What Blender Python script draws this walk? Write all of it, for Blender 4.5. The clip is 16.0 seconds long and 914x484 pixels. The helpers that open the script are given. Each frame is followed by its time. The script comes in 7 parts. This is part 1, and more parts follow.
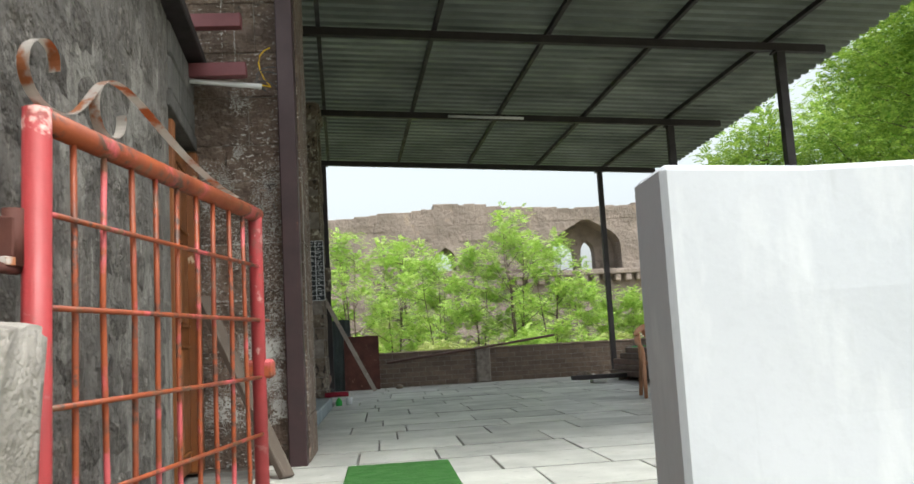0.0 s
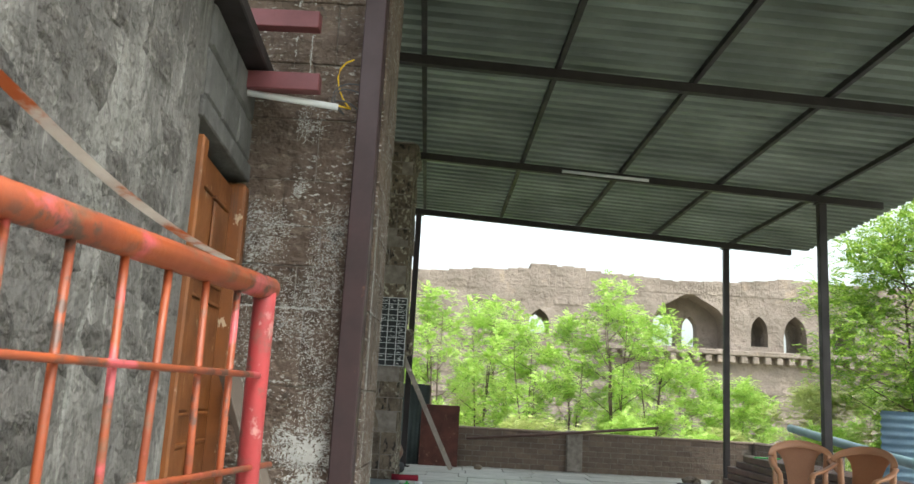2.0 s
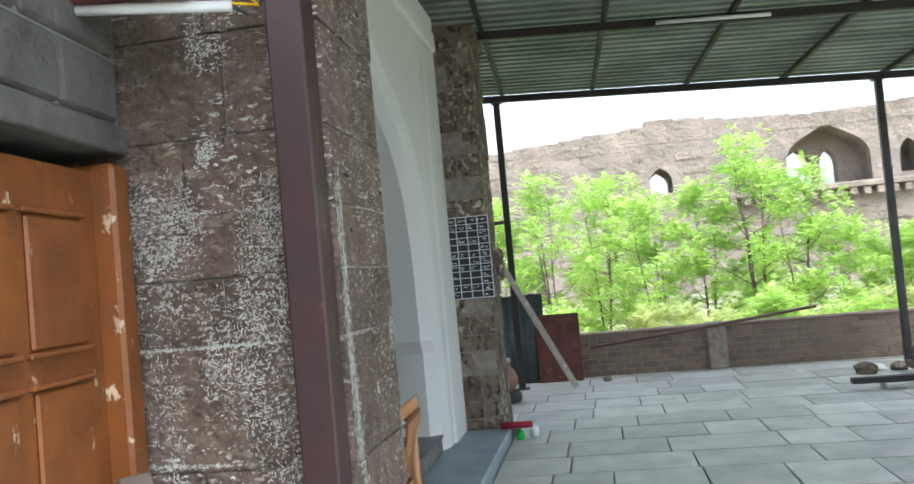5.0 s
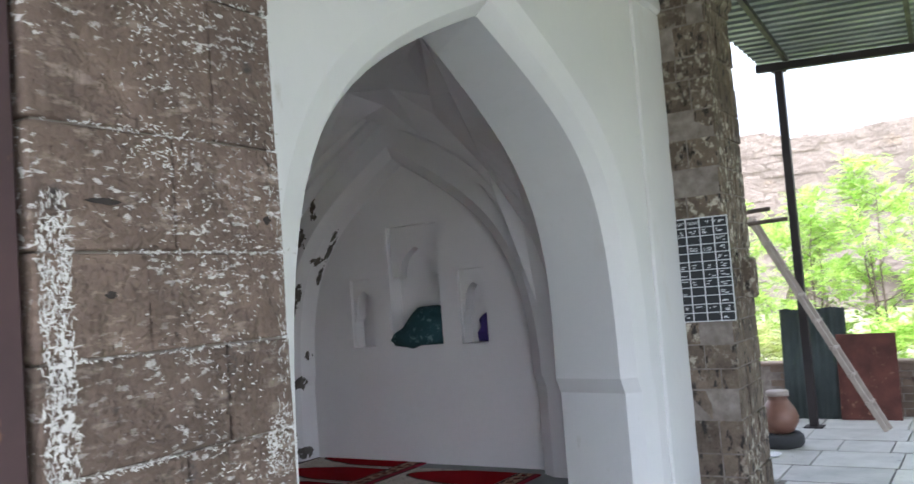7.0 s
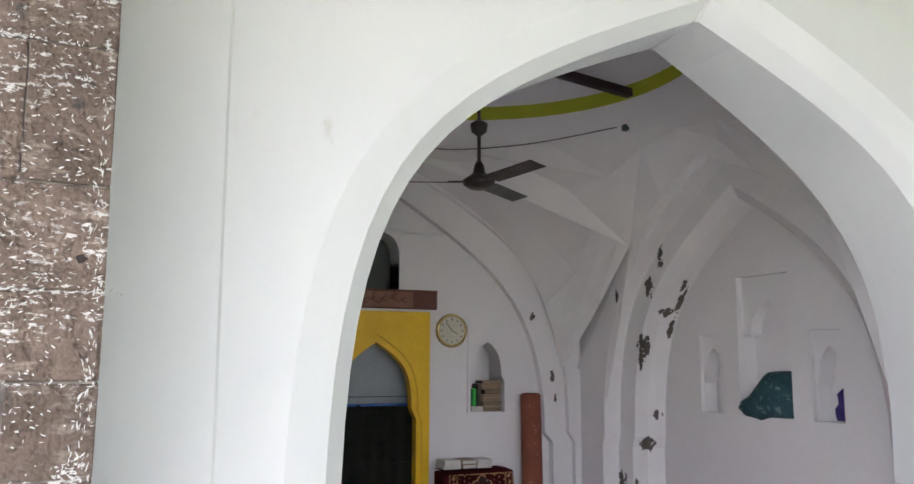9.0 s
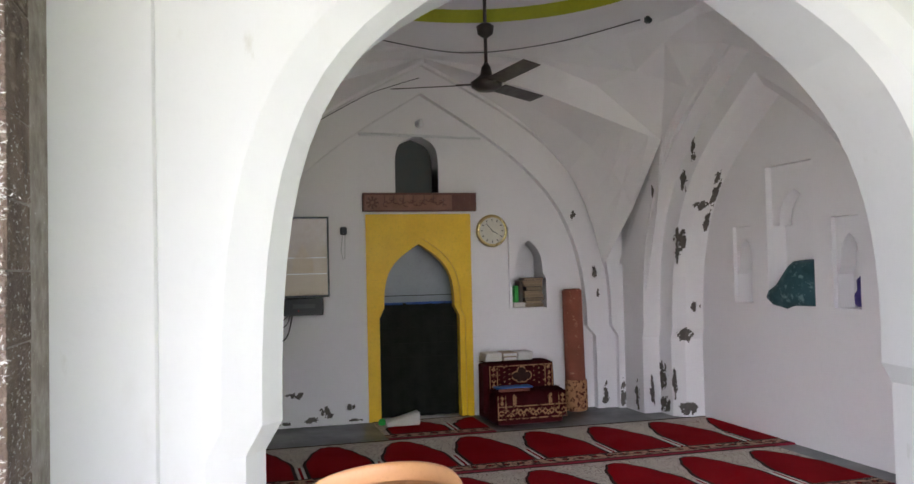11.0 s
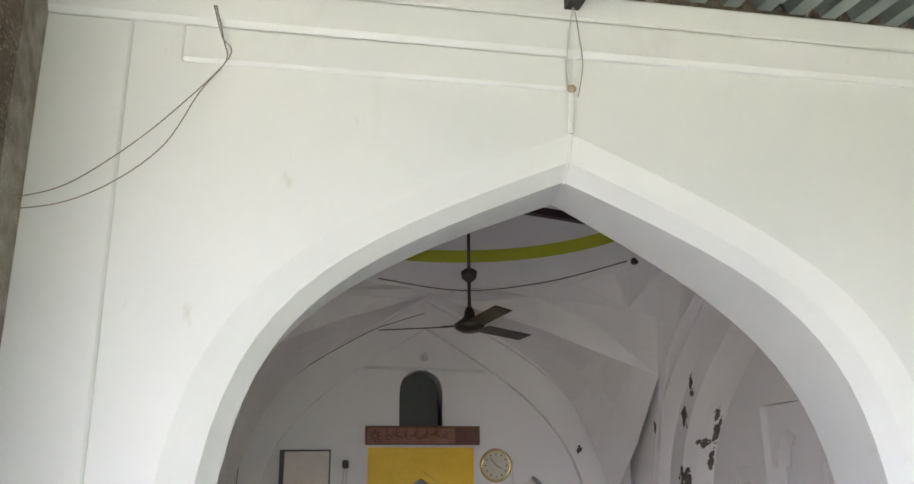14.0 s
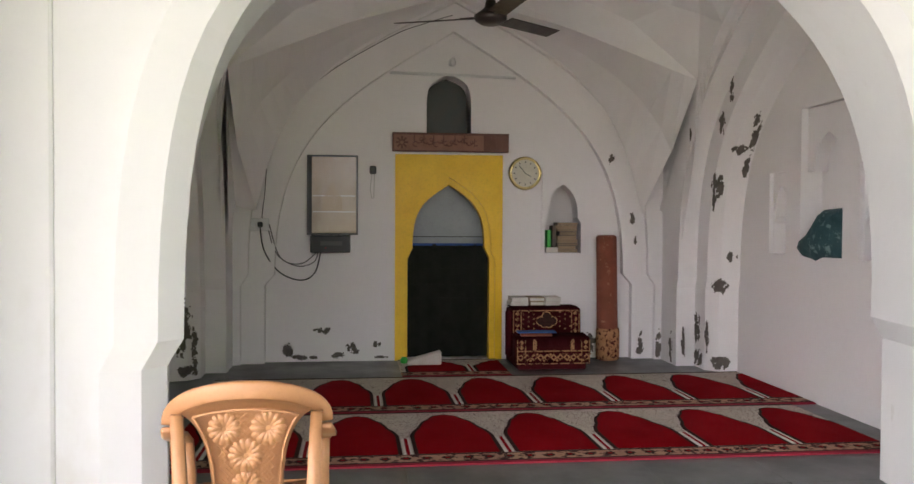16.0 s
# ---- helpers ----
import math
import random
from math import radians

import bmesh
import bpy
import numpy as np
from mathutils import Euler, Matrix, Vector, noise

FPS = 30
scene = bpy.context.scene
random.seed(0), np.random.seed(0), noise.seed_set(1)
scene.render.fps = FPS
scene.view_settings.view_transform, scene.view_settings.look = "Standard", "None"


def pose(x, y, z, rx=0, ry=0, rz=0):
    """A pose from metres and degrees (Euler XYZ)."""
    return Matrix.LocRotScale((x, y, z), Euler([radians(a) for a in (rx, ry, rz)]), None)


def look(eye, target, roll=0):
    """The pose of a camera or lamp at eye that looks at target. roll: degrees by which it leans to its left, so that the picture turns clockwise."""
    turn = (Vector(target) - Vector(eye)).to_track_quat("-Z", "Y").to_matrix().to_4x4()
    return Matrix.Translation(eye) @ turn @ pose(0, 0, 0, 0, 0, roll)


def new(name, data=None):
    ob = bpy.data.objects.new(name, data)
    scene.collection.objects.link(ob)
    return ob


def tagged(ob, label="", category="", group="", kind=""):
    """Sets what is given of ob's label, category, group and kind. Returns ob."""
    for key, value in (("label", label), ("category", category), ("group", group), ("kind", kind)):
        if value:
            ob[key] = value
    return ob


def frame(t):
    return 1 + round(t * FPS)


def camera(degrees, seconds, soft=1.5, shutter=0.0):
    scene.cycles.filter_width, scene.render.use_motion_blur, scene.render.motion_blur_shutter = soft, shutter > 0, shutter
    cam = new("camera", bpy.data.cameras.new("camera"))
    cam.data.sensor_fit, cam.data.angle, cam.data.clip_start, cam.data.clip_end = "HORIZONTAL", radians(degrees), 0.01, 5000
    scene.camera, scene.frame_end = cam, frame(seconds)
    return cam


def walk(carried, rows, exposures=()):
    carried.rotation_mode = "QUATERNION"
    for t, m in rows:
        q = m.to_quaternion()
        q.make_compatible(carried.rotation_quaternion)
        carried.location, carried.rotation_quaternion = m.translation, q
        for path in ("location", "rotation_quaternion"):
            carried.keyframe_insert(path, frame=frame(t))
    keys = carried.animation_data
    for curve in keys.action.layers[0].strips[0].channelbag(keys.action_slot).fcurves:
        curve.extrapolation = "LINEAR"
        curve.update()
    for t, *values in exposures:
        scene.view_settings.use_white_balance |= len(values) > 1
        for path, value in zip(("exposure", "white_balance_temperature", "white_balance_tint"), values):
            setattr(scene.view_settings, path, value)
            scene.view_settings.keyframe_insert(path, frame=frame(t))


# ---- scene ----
# camera and walk
cam = camera(56.8, 16.0, 1.5, 0.25)
PATH = [
    (0, (1.031, -0.408, 0.661), (1.222, 1.568, 0.9), -3.3),
    (0.5, (1.073, -0.062, 0.683), (1.219, 1.922, 0.887), -1.2),
    (1, (1.03, 0.277, 0.716), (1.1, 2.256, 0.993), -1.4),
    (1.5, (1.04, 0.635, 0.781), (1.092, 2.608, 1.104), 0.9),
    (2, (1.048, 0.883, 0.961), (1.013, 2.848, 1.328), 3.2),
    (2.5, (1.041, 0.976, 1.003), (1.0, 2.958, 1.268), 0.6),
    (3, (1.059, 1.131, 0.999), (1.083, 3.124, 1.171), 2.1),
    (3.2, (1.087, 1.234, 0.984), (1.111, 3.23, 1.1), 1.7),
    (5.3, (1.372, 2.734, 1.544), (0.957, 4.689, 1.633), -6.1),
    (5.5, (1.418, 2.881, 1.556), (0.892, 4.803, 1.729), -4.7),
    (6, (1.58, 3.295, 1.561), (0.891, 5.165, 1.733), -4.1),
    (6.5, (1.732, 3.675, 1.586), (0.83, 5.453, 1.744), -3.3),
    (7, (1.927, 4.06, 1.617), (0.862, 5.748, 1.738), -4.4),
    (7.5, (2.11, 4.402, 1.613), (0.792, 5.904, 1.693), -2.8),
    (8, (2.222, 4.81, 1.606), (0.716, 6.119, 1.743), -2.4),
    (8.5, (2.364, 5.162, 1.615), (0.717, 6.293, 1.712), -2.3),
    (9, (2.535, 5.439, 1.598), (0.715, 6.221, 1.876), 0.2),
    (9.5, (2.605, 5.644, 1.589), (0.744, 6.332, 1.839), 1.4),
    (10, (2.758, 5.784, 1.558), (0.853, 6.378, 1.7), 1.8),
    (10.2, (2.807, 5.824, 1.556), (0.903, 6.426, 1.665), 0.5),
    (12.3, (3.17, 6.3, 1.475), (1.195, 6.606, 1.39), 0.0),
    (12.5, (3.19, 6.335, 1.474), (1.21, 6.59, 1.364), 1.5),
    (13, (3.219, 6.399, 1.491), (1.243, 6.696, 1.583), 2.5),
    (13.5, (3.236, 6.458, 1.637), (1.331, 6.837, 2.113), 0.6),
    (14, (3.312, 6.501, 1.667), (1.426, 6.864, 2.225), -0.5),
    (14.5, (3.339, 6.569, 1.718), (1.469, 7.038, 2.25), -3.0),
    (15, (3.259, 6.677, 1.644), (1.303, 7.081, 1.744), -2.5),
    (15.5, (3.179, 6.752, 1.535), (1.194, 6.991, 1.477), -1.9),
    (16, (3.057, 6.81, 1.437), (1.072, 7.049, 1.387), 0.3),
]
walk(cam, [(t, look(eye, target, roll)) for t, eye, target, roll in PATH],
     [(0.0, 0.60, 6450, 5), (1.0, 0.78, 6600, 5), (1.5, 0.93, 6550, 3), (2.5, 1.31, 6200, 2), (3.2, 1.42, 6150, 2), (5.5, 1.62, 5750, 7), (6.5, 1.90, 5700, 11), (7.0, 1.96, 5750, 13), (7.5, 2.08, 5850, 13), (8.0, 2.60, 5900, 15),
      (9.0, 2.75, 6050, 18), (10.2, 2.86, 6150, 19), (12.5, 3.0, 6250, 18), (13.5, 2.78, 6200, 18), (14.5, 2.68, 6150, 19), (15.0, 2.82, 6350, 22), (15.5, 2.88, 6800, 18), (16.0, 2.92, 6750, 19)])

# world, sun, exposure
world = bpy.data.worlds.new("sky")
scene.world = world
world.use_nodes = True
wn = world.node_tree
sky = wn.nodes.new("ShaderNodeTexSky")
sky.sky_type = "NISHITA"
sky.sun_disc = False
sky.sun_elevation = radians(62)
sky.sun_rotation = radians(145)
sky.air_density, sky.dust_density, sky.ozone_density = 1.0, 5.0, 1.0
wn.nodes["Background"].inputs["Strength"].default_value = 0.15
haze = wn.nodes.new("ShaderNodeHueSaturation")
haze.inputs["Saturation"].default_value, haze.inputs["Value"].default_value = 0.30, 1.40
wn.links.new(sky.outputs[0], haze.inputs["Color"])
wn.links.new(haze.outputs[0], wn.nodes["Background"].inputs["Color"])
sun = new("sun", bpy.data.lights.new("sun", "SUN"))
sun.data.energy, sun.data.angle, sun.data.color = 1.5, radians(25), (1.0, 0.98, 0.95)
sun.matrix_world = look((0, 0, 30), (-9.0, 13.0, 0.0))


# ---- materials
def node(t, kind, **values):
    n = t.nodes.new(kind)
    for k, v in values.items():
        n.inputs[k].default_value = v
    return n


def noise_of(t, coord, scale, detail=4.0, rough=0.55, squash=None):
    if squash:
        mp = node(t, "ShaderNodeMapping")
        mp.inputs["Scale"].default_value = squash
        t.links.new(coord, mp.inputs["Vector"])
        coord = mp.outputs[0]
    n = node(t, "ShaderNodeTexNoise", Scale=scale, Detail=detail, Roughness=rough)
    t.links.new(coord, n.inputs["Vector"])
    return n.outputs["Fac"]


def ramp(t, fac, lo, hi):
    r = t.nodes.new("ShaderNodeMapRange")
    r.inputs["From Min"].default_value, r.inputs["From Max"].default_value = lo, hi
    t.links.new(fac, r.inputs["Value"])
    return r.outputs[0]


def mixed(t, fac, a, b):
    m = t.nodes.new("ShaderNodeMix")
    m.data_type = "RGBA"
    for s, v in ((6, a), (7, b)):
        if isinstance(v, tuple):
            m.inputs[s].default_value = (*v, 1)
        else:
            t.links.new(v, m.inputs[s])
    if isinstance(fac, float):
        m.inputs[0].default_value = fac
    else:
        t.links.new(fac, m.inputs[0])
    return m.outputs[2]


def times(t, a, b):
    m = t.nodes.new("ShaderNodeMath")
    m.operation = "MULTIPLY"
    for s, v in ((0, a), (1, b)):
        if isinstance(v, float):
            m.inputs[s].default_value = v
        else:
            t.links.new(v, m.inputs[s])
    return m.outputs[0]


def surface(name, base, other, rough=0.7, metal=0.0, scale=6.0, fine=60.0, bump=0.15, depth=0.004, vary=0.0,
            specks=(), spread=0.5, world_space=False, dirt=0.55):
    """Two tones mixed by broad and fine noise, a relief, and layers of specks: (colour, scale, low, high, squash, patchiness)."""
    m = bpy.data.materials.new(name)
    m.use_nodes = True
    t = m.node_tree
    b = t.nodes["Principled BSDF"]
    tc = t.nodes.new("ShaderNodeTexCoord")
    if world_space:
        geo = t.nodes.new("ShaderNodeNewGeometry")
        co = geo.outputs["Position"]
    else:
        co = tc.outputs["Object"]
    broad, grain = noise_of(t, co, scale), noise_of(t, co, fine, 6.0, 0.65)
    mask = ramp(t, broad, 0.5 - spread * 0.4, 0.5 + spread * 0.4)
    col = mixed(t, mask, base, other)
    dark = tuple(c * 0.72 for c in base)
    col = mixed(t, times(t, ramp(t, grain, 0.5, 0.75), dirt), col, dark)
    for tone, s, lo, hi, squash, patch in specks:
        f = ramp(t, noise_of(t, co, s, 5.0, 0.62, squash), lo, hi)
        if patch:
            f = times(t, f, ramp(t, noise_of(t, co, patch, 2.0), 0.42, 0.58))
        col = mixed(t, f, col, tone)
    if vary:
        oi = t.nodes.new("ShaderNodeObjectInfo")
        hsv = t.nodes.new("ShaderNodeHueSaturation")
        t.links.new(ramp(t, oi.outputs["Random"], 0.0, 1.0), hsv.inputs["Value"])
        r = hsv.inputs["Value"].links[0].from_node
        r.inputs["To Min"].default_value, r.inputs["To Max"].default_value = 1 - vary, 1 + vary
        t.links.new(col, hsv.inputs["Color"])
        col = hsv.outputs[0]
    t.links.new(col, b.inputs["Base Color"])
    rr = ramp(t, broad, 0.3, 0.7)
    rn = rr.node
    rn.inputs["To Min"].default_value, rn.inputs["To Max"].default_value = max(0.02, rough - 0.1), min(1.0, rough + 0.1)
    t.links.new(rr, b.inputs["Roughness"])
    b.inputs["Metallic"].default_value = metal
    if bump:
        bp = node(t, "ShaderNodeBump", Strength=min(1.0, bump), Distance=depth)
        t.links.new(grain, bp.inputs["Height"])
        bp2 = node(t, "ShaderNodeBump", Strength=min(1.0, bump), Distance=depth * 4)
        t.links.new(broad, bp2.inputs["Height"])
        t.links.new(bp.outputs[0], bp2.inputs["Normal"])
        t.links.new(bp2.outputs[0], b.inputs["Normal"])
    return m


WHITE = (0.62, 0.62, 0.58)
M = {}
M["limewash"] = surface("white limewash", (0.67, 0.67, 0.66), (0.61, 0.62, 0.63), 0.85, 0, 0.9, 28, 0.3, 0.003, world_space=True, dirt=0.08, specks=(((0.56, 0.55, 0.52), 2.0, 0.60, 0.80, (1, 1, 0.5), 0), ((0.50, 0.49, 0.45), 9, 0.66, 0.80, (1.2, 1.2, 0.4), 0.7)))
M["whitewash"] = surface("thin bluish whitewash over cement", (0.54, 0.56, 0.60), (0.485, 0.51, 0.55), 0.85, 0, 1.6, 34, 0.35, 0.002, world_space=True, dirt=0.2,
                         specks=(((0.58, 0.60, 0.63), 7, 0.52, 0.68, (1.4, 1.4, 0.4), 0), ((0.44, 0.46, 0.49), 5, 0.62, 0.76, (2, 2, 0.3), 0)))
M["inner"] = surface("white interior limewash", (0.77, 0.755, 0.76), (0.72, 0.71, 0.72), 0.85, 0, 0.9, 25, 0.35, 0.004, world_space=True, dirt=0.10)
M["stone"] = surface("brown basalt block with lime specks", (0.172, 0.122, 0.092), (0.102, 0.073, 0.056), 0.9, 0, 7, 55, 1.0, 0.022, vary=0.16,
                     specks=(((0.235, 0.185, 0.15), 26, 0.56, 0.66, (0.5, 0.5, 1.4), 0), ((0.50, 0.48, 0.45), 70, 0.585, 0.62, (0.45, 0.45, 1.1), 3.2), ((0.06, 0.05, 0.045), 9, 0.63, 0.72, None, 0)), world_space=True)
M["rough_lime"] = surface("rough pale lime mortar", (0.42, 0.39, 0.35), (0.30, 0.275, 0.245), 0.95, 0, 9, 45, 0.9, 0.015, world_space=True)
M["lime_fleck"] = surface("worn white lime", (0.52, 0.51, 0.48), (0.40, 0.385, 0.36), 0.9, 0, 18, 80, 0.3, 0.002, world_space=True)
# near-black tone for the shade inside hollows of the pier stone
M["hollow_shade"] = surface("dark shade of a hollow", (0.018, 0.013, 0.011), (0.03, 0.022, 0.018), 0.95, 0, 18, 80, 0.3, 0.002, world_space=True)
M["joint"] = surface("lime mortar joint", (0.30, 0.27, 0.24), (0.16, 0.13, 0.11), 0.95, 0, 12, 70, 0.6, 0.006, world_space=True)
M["rubble"] = surface("mortared grey stone", (0.20, 0.155, 0.115), (0.11, 0.085, 0.064), 0.92, 0, 8, 50, 1.0, 0.02, vary=0.2,
                      specks=(((0.48, 0.44, 0.36), 16, 0.52, 0.60, (1.0, 1.0, 0.9), 2.2), ((0.035, 0.03, 0.025), 14, 0.56, 0.64, (1.3, 1.3, 0.7), 0)), world_space=True)
M["plaster"] = surface("rough grey cement plaster", (0.165, 0.152, 0.139), (0.12, 0.11, 0.10), 0.92, 0, 5, 42, 1.0, 0.03,
                       specks=(((0.25, 0.235, 0.215), 3.0, 0.50, 0.60, (1.4, 1.4, 0.45), 0), ((0.115, 0.105, 0.096), 2.4, 0.54, 0.62, (1.0, 1.0, 0.8), 0), ((0.33, 0.315, 0.29), 10, 0.58, 0.66, (1.8, 1.8, 0.22), 1.3), ((0.10, 0.092, 0.085), 22, 0.60, 0.72, (0.9, 0.9, 0.6), 0), ((0.27, 0.25, 0.225), 40, 0.58, 0.66, (1, 1, 0.5), 3)), world_space=True)
M["rough_block"] = surface("rough dark cement block", (0.125, 0.112, 0.10), (0.085, 0.077, 0.070), 0.95, 0, 11, 60, 1.0, 0.02, vary=0.2,
                           specks=(((0.20, 0.185, 0.165), 24, 0.56, 0.64, None, 0), ((0.045, 0.04, 0.036), 30, 0.60, 0.66, None, 0)), world_space=True)
M["cement"] = surface("smooth grey cement", (0.26, 0.255, 0.245), (0.19, 0.185, 0.18), 0.85, 0, 4, 60, 0.5, 0.006, world_space=True)
M["block"] = surface("dark cement block", (0.125, 0.12, 0.113), (0.075, 0.072, 0.068), 0.92, 0, 7, 60, 0.9, 0.01, vary=0.12, world_space=True)
M["slab"] = surface("grey paving slab", (0.45, 0.45, 0.415), (0.34, 0.345, 0.32), 0.45, 0, 3, 40, 0.35, 0.004, vary=0.22,
                    specks=(((0.36, 0.35, 0.31), 2.2, 0.58, 0.72, None, 0), ((0.12, 0.125, 0.125), 14, 0.62, 0.75, None, 0)), world_space=True)
M["ledge"] = surface("blue-grey cement ledge", (0.27, 0.32, 0.36), (0.20, 0.245, 0.28), 0.5, 0, 3, 50, 0.3, 0.003, world_space=True)
M["gap"] = surface("dirt joint", (0.19, 0.185, 0.17), (0.11, 0.105, 0.095), 0.95, 0, 10, 60, 0.5, world_space=True)
M["inner_floor"] = surface("polished grey stone floor", (0.105, 0.115, 0.112), (0.075, 0.082, 0.082), 0.38, 0, 3, 40, 0.12, 0.002, world_space=True)
M["brick"] = surface("weathered brick", (0.20, 0.145, 0.11), (0.15, 0.115, 0.09), 0.92, 0, 9, 60, 0.8, 0.008, vary=0.2, world_space=True)
M["steel"] = surface("maroon painted steel", (0.042, 0.018, 0.019), (0.028, 0.014, 0.015), 0.55, 0.0, 5, 60, 0.2, 0.002,
                     specks=(((0.16, 0.07, 0.04), 8, 0.66, 0.72, (1, 1, 0.5), 0),), world_space=True)
M["dark_steel"] = surface("dark red-oxide steel", (0.020, 0.014, 0.015), (0.013, 0.010, 0.011), 0.6, 0.0, 5, 60, 0.2, 0.002, world_space=True)
M["zinc"] = surface("galvanised corrugated sheet", (0.20, 0.218, 0.19), (0.125, 0.138, 0.12), 0.45, 0.5, 1.5, 20, 0.1, 0.002,
                    specks=(((0.10, 0.105, 0.09), 6, 0.60, 0.75, (0.3, 3, 1), 0),), world_space=True)
M["zinc_old"] = surface("old grey-green corrugated sheet", (0.15, 0.18, 0.18), (0.10, 0.125, 0.125), 0.6, 0.3, 3, 40, 0.2, 0.002, world_space=True)
M["zinc_blue"] = surface("blue-grey corrugated sheet", (0.30, 0.42, 0.52), (0.22, 0.33, 0.43), 0.5, 0.2, 3, 40, 0.15, 0.002, world_space=True)
M["rust"] = surface("rusted sheet steel", (0.115, 0.035, 0.024), (0.07, 0.026, 0.02), 0.8, 0.1, 6, 50, 0.4, 0.003,
                    specks=(((0.24, 0.13, 0.09), 14, 0.60, 0.70, None, 2.0),), world_space=True)
M["gate"] = surface("orange-red gate paint with rust", (0.34, 0.070, 0.018), (0.20, 0.042, 0.015), 0.5, 0.0, 7, 70, 0.4, 0.002,
                    specks=(((0.095, 0.045, 0.03), 26, 0.50, 0.60, None, 5), ((0.50, 0.09, 0.10), 6, 0.56, 0.64, None, 0), ((0.17, 0.075, 0.04), 11, 0.58, 0.66, None, 0)), world_space=True)
M["gate_pink"] = surface("pink-red gate paint with chips", (0.42, 0.045, 0.05), (0.30, 0.04, 0.042), 0.5, 0.0, 7, 70, 0.4, 0.002,
                         specks=(((0.16, 0.08, 0.06), 18, 0.52, 0.62, None, 4), ((0.62, 0.38, 0.34), 14, 0.60, 0.66, None, 3)), world_space=True)
M["scroll"] = surface("rusty white scrollwork paint", (0.55, 0.52, 0.48), (0.40, 0.36, 0.33), 0.6, 0, 9, 60, 0.4, 0.002,
                      specks=(((0.36, 0.13, 0.05), 9, 0.50, 0.58, None, 0),), world_space=True)
M["door"] = surface("orange-brown varnished door", (0.21, 0.068, 0.014), (0.115, 0.038, 0.010), 0.45, 0, 5, 60, 0.3, 0.002,
                    specks=(((0.48, 0.36, 0.25), 14, 0.64, 0.67, (1, 1, 0.6), 3), ((0.10, 0.045, 0.02), 6, 0.6, 0.7, (3, 3, 0.3), 0)), world_space=True)
M["beam_red"] = surface("dull red beam paint", (0.17, 0.045, 0.05), (0.12, 0.035, 0.04), 0.55, 0, 6, 50, 0.2, world_space=True)
M["pvc"] = surface("white plastic tube", (0.70, 0.71, 0.72), (0.62, 0.63, 0.64), 0.35, 0, 6, 50, 0.05)
M["yellow"] = surface("glossy yellow paint", (0.86, 0.55, 0.002), (0.76, 0.46, 0.002), 0.5, 0, 5, 40, 0.25, 0.003, world_space=True)
M["lime"] = surface("yellow-green painted band", (0.46, 0.50, 0.02), (0.38, 0.42, 0.02), 0.7, 0, 6, 40, 0.2, world_space=True)
M["green_cloth"] = surface("very dark green cloth", (0.030, 0.036, 0.029), (0.042, 0.047, 0.040), 0.85, 0, 9, 90, 0.6, 0.004,
                           specks=(((0.20, 0.22, 0.20), 40, 0.74, 0.78, None, 3),))
M["teal"] = surface("teal patterned cloth", (0.02, 0.075, 0.085), (0.012, 0.045, 0.055), 0.8, 0, 8, 70, 0.5, 0.004,
                    specks=(((0.12, 0.20, 0.21), 20, 0.56, 0.62, None, 0),))
M["violet"] = surface("violet cloth", (0.06, 0.03, 0.22), (0.03, 0.02, 0.12), 0.8, 0, 14, 70, 0.5, 0.004)
M["red_pile"] = surface("deep red carpet pile", (0.27, 0.002, 0.007), (0.21, 0.002, 0.006), 0.95, 0, 3, 180, 0.8, 0.004, world_space=True)
M["dark_pile"] = surface("brown-black carpet outline", (0.05, 0.022, 0.02), (0.035, 0.02, 0.018), 0.95, 0, 20, 150, 0.6, world_space=True)
M["cream_pile"] = surface("cream carpet pile with dark dots", (0.58, 0.52, 0.45), (0.50, 0.44, 0.38), 0.95, 0, 10, 150, 0.6,
                          specks=(((0.14, 0.10, 0.10), 75, 0.55, 0.60, (1, 1, 1), 0),), world_space=True)
M["border_pile"] = surface("tan carpet border with dark motifs", (0.46, 0.29, 0.20), (0.38, 0.22, 0.16), 0.95, 0, 10, 150, 0.6,
                           specks=(((0.06, 0.03, 0.028), 27, 0.53, 0.56, (1, 1, 1), 0),), world_space=True)
M["crimson"] = surface("crimson carpet edge", (0.30, 0.03, 0.05), (0.22, 0.025, 0.04), 0.95, 0, 10, 150, 0.5, world_space=True)
M["maroon_rug"] = surface("maroon prayer rug", (0.075, 0.010, 0.014), (0.05, 0.008, 0.010), 0.95, 0, 10, 150, 0.6)
M["tan_rug"] = surface("tan woven rug pattern", (0.42, 0.22, 0.11), (0.34, 0.17, 0.085), 0.95, 0, 12, 120, 0.5,
                       specks=(((0.07, 0.018, 0.016), 38, 0.53, 0.57, None, 0),))
M["plastic"] = surface("tan moulded plastic", (0.43, 0.21, 0.092), (0.385, 0.185, 0.08), 0.42, 0, 3, 80, 0.08, 0.001)
M["plastic_dull"] = surface("worn brown moulded plastic", (0.43, 0.21, 0.11), (0.37, 0.175, 0.09), 0.45, 0, 4, 80, 0.1, 0.001)
M["signwood"] = surface("reddish carved wood board", (0.12, 0.032, 0.018), (0.085, 0.024, 0.014), 0.5, 0, 9, 60, 0.3)
M["sign_light"] = surface("pale engraved lettering", (0.25, 0.115, 0.075), (0.19, 0.085, 0.055), 0.6, 0, 9, 60, 0.1)
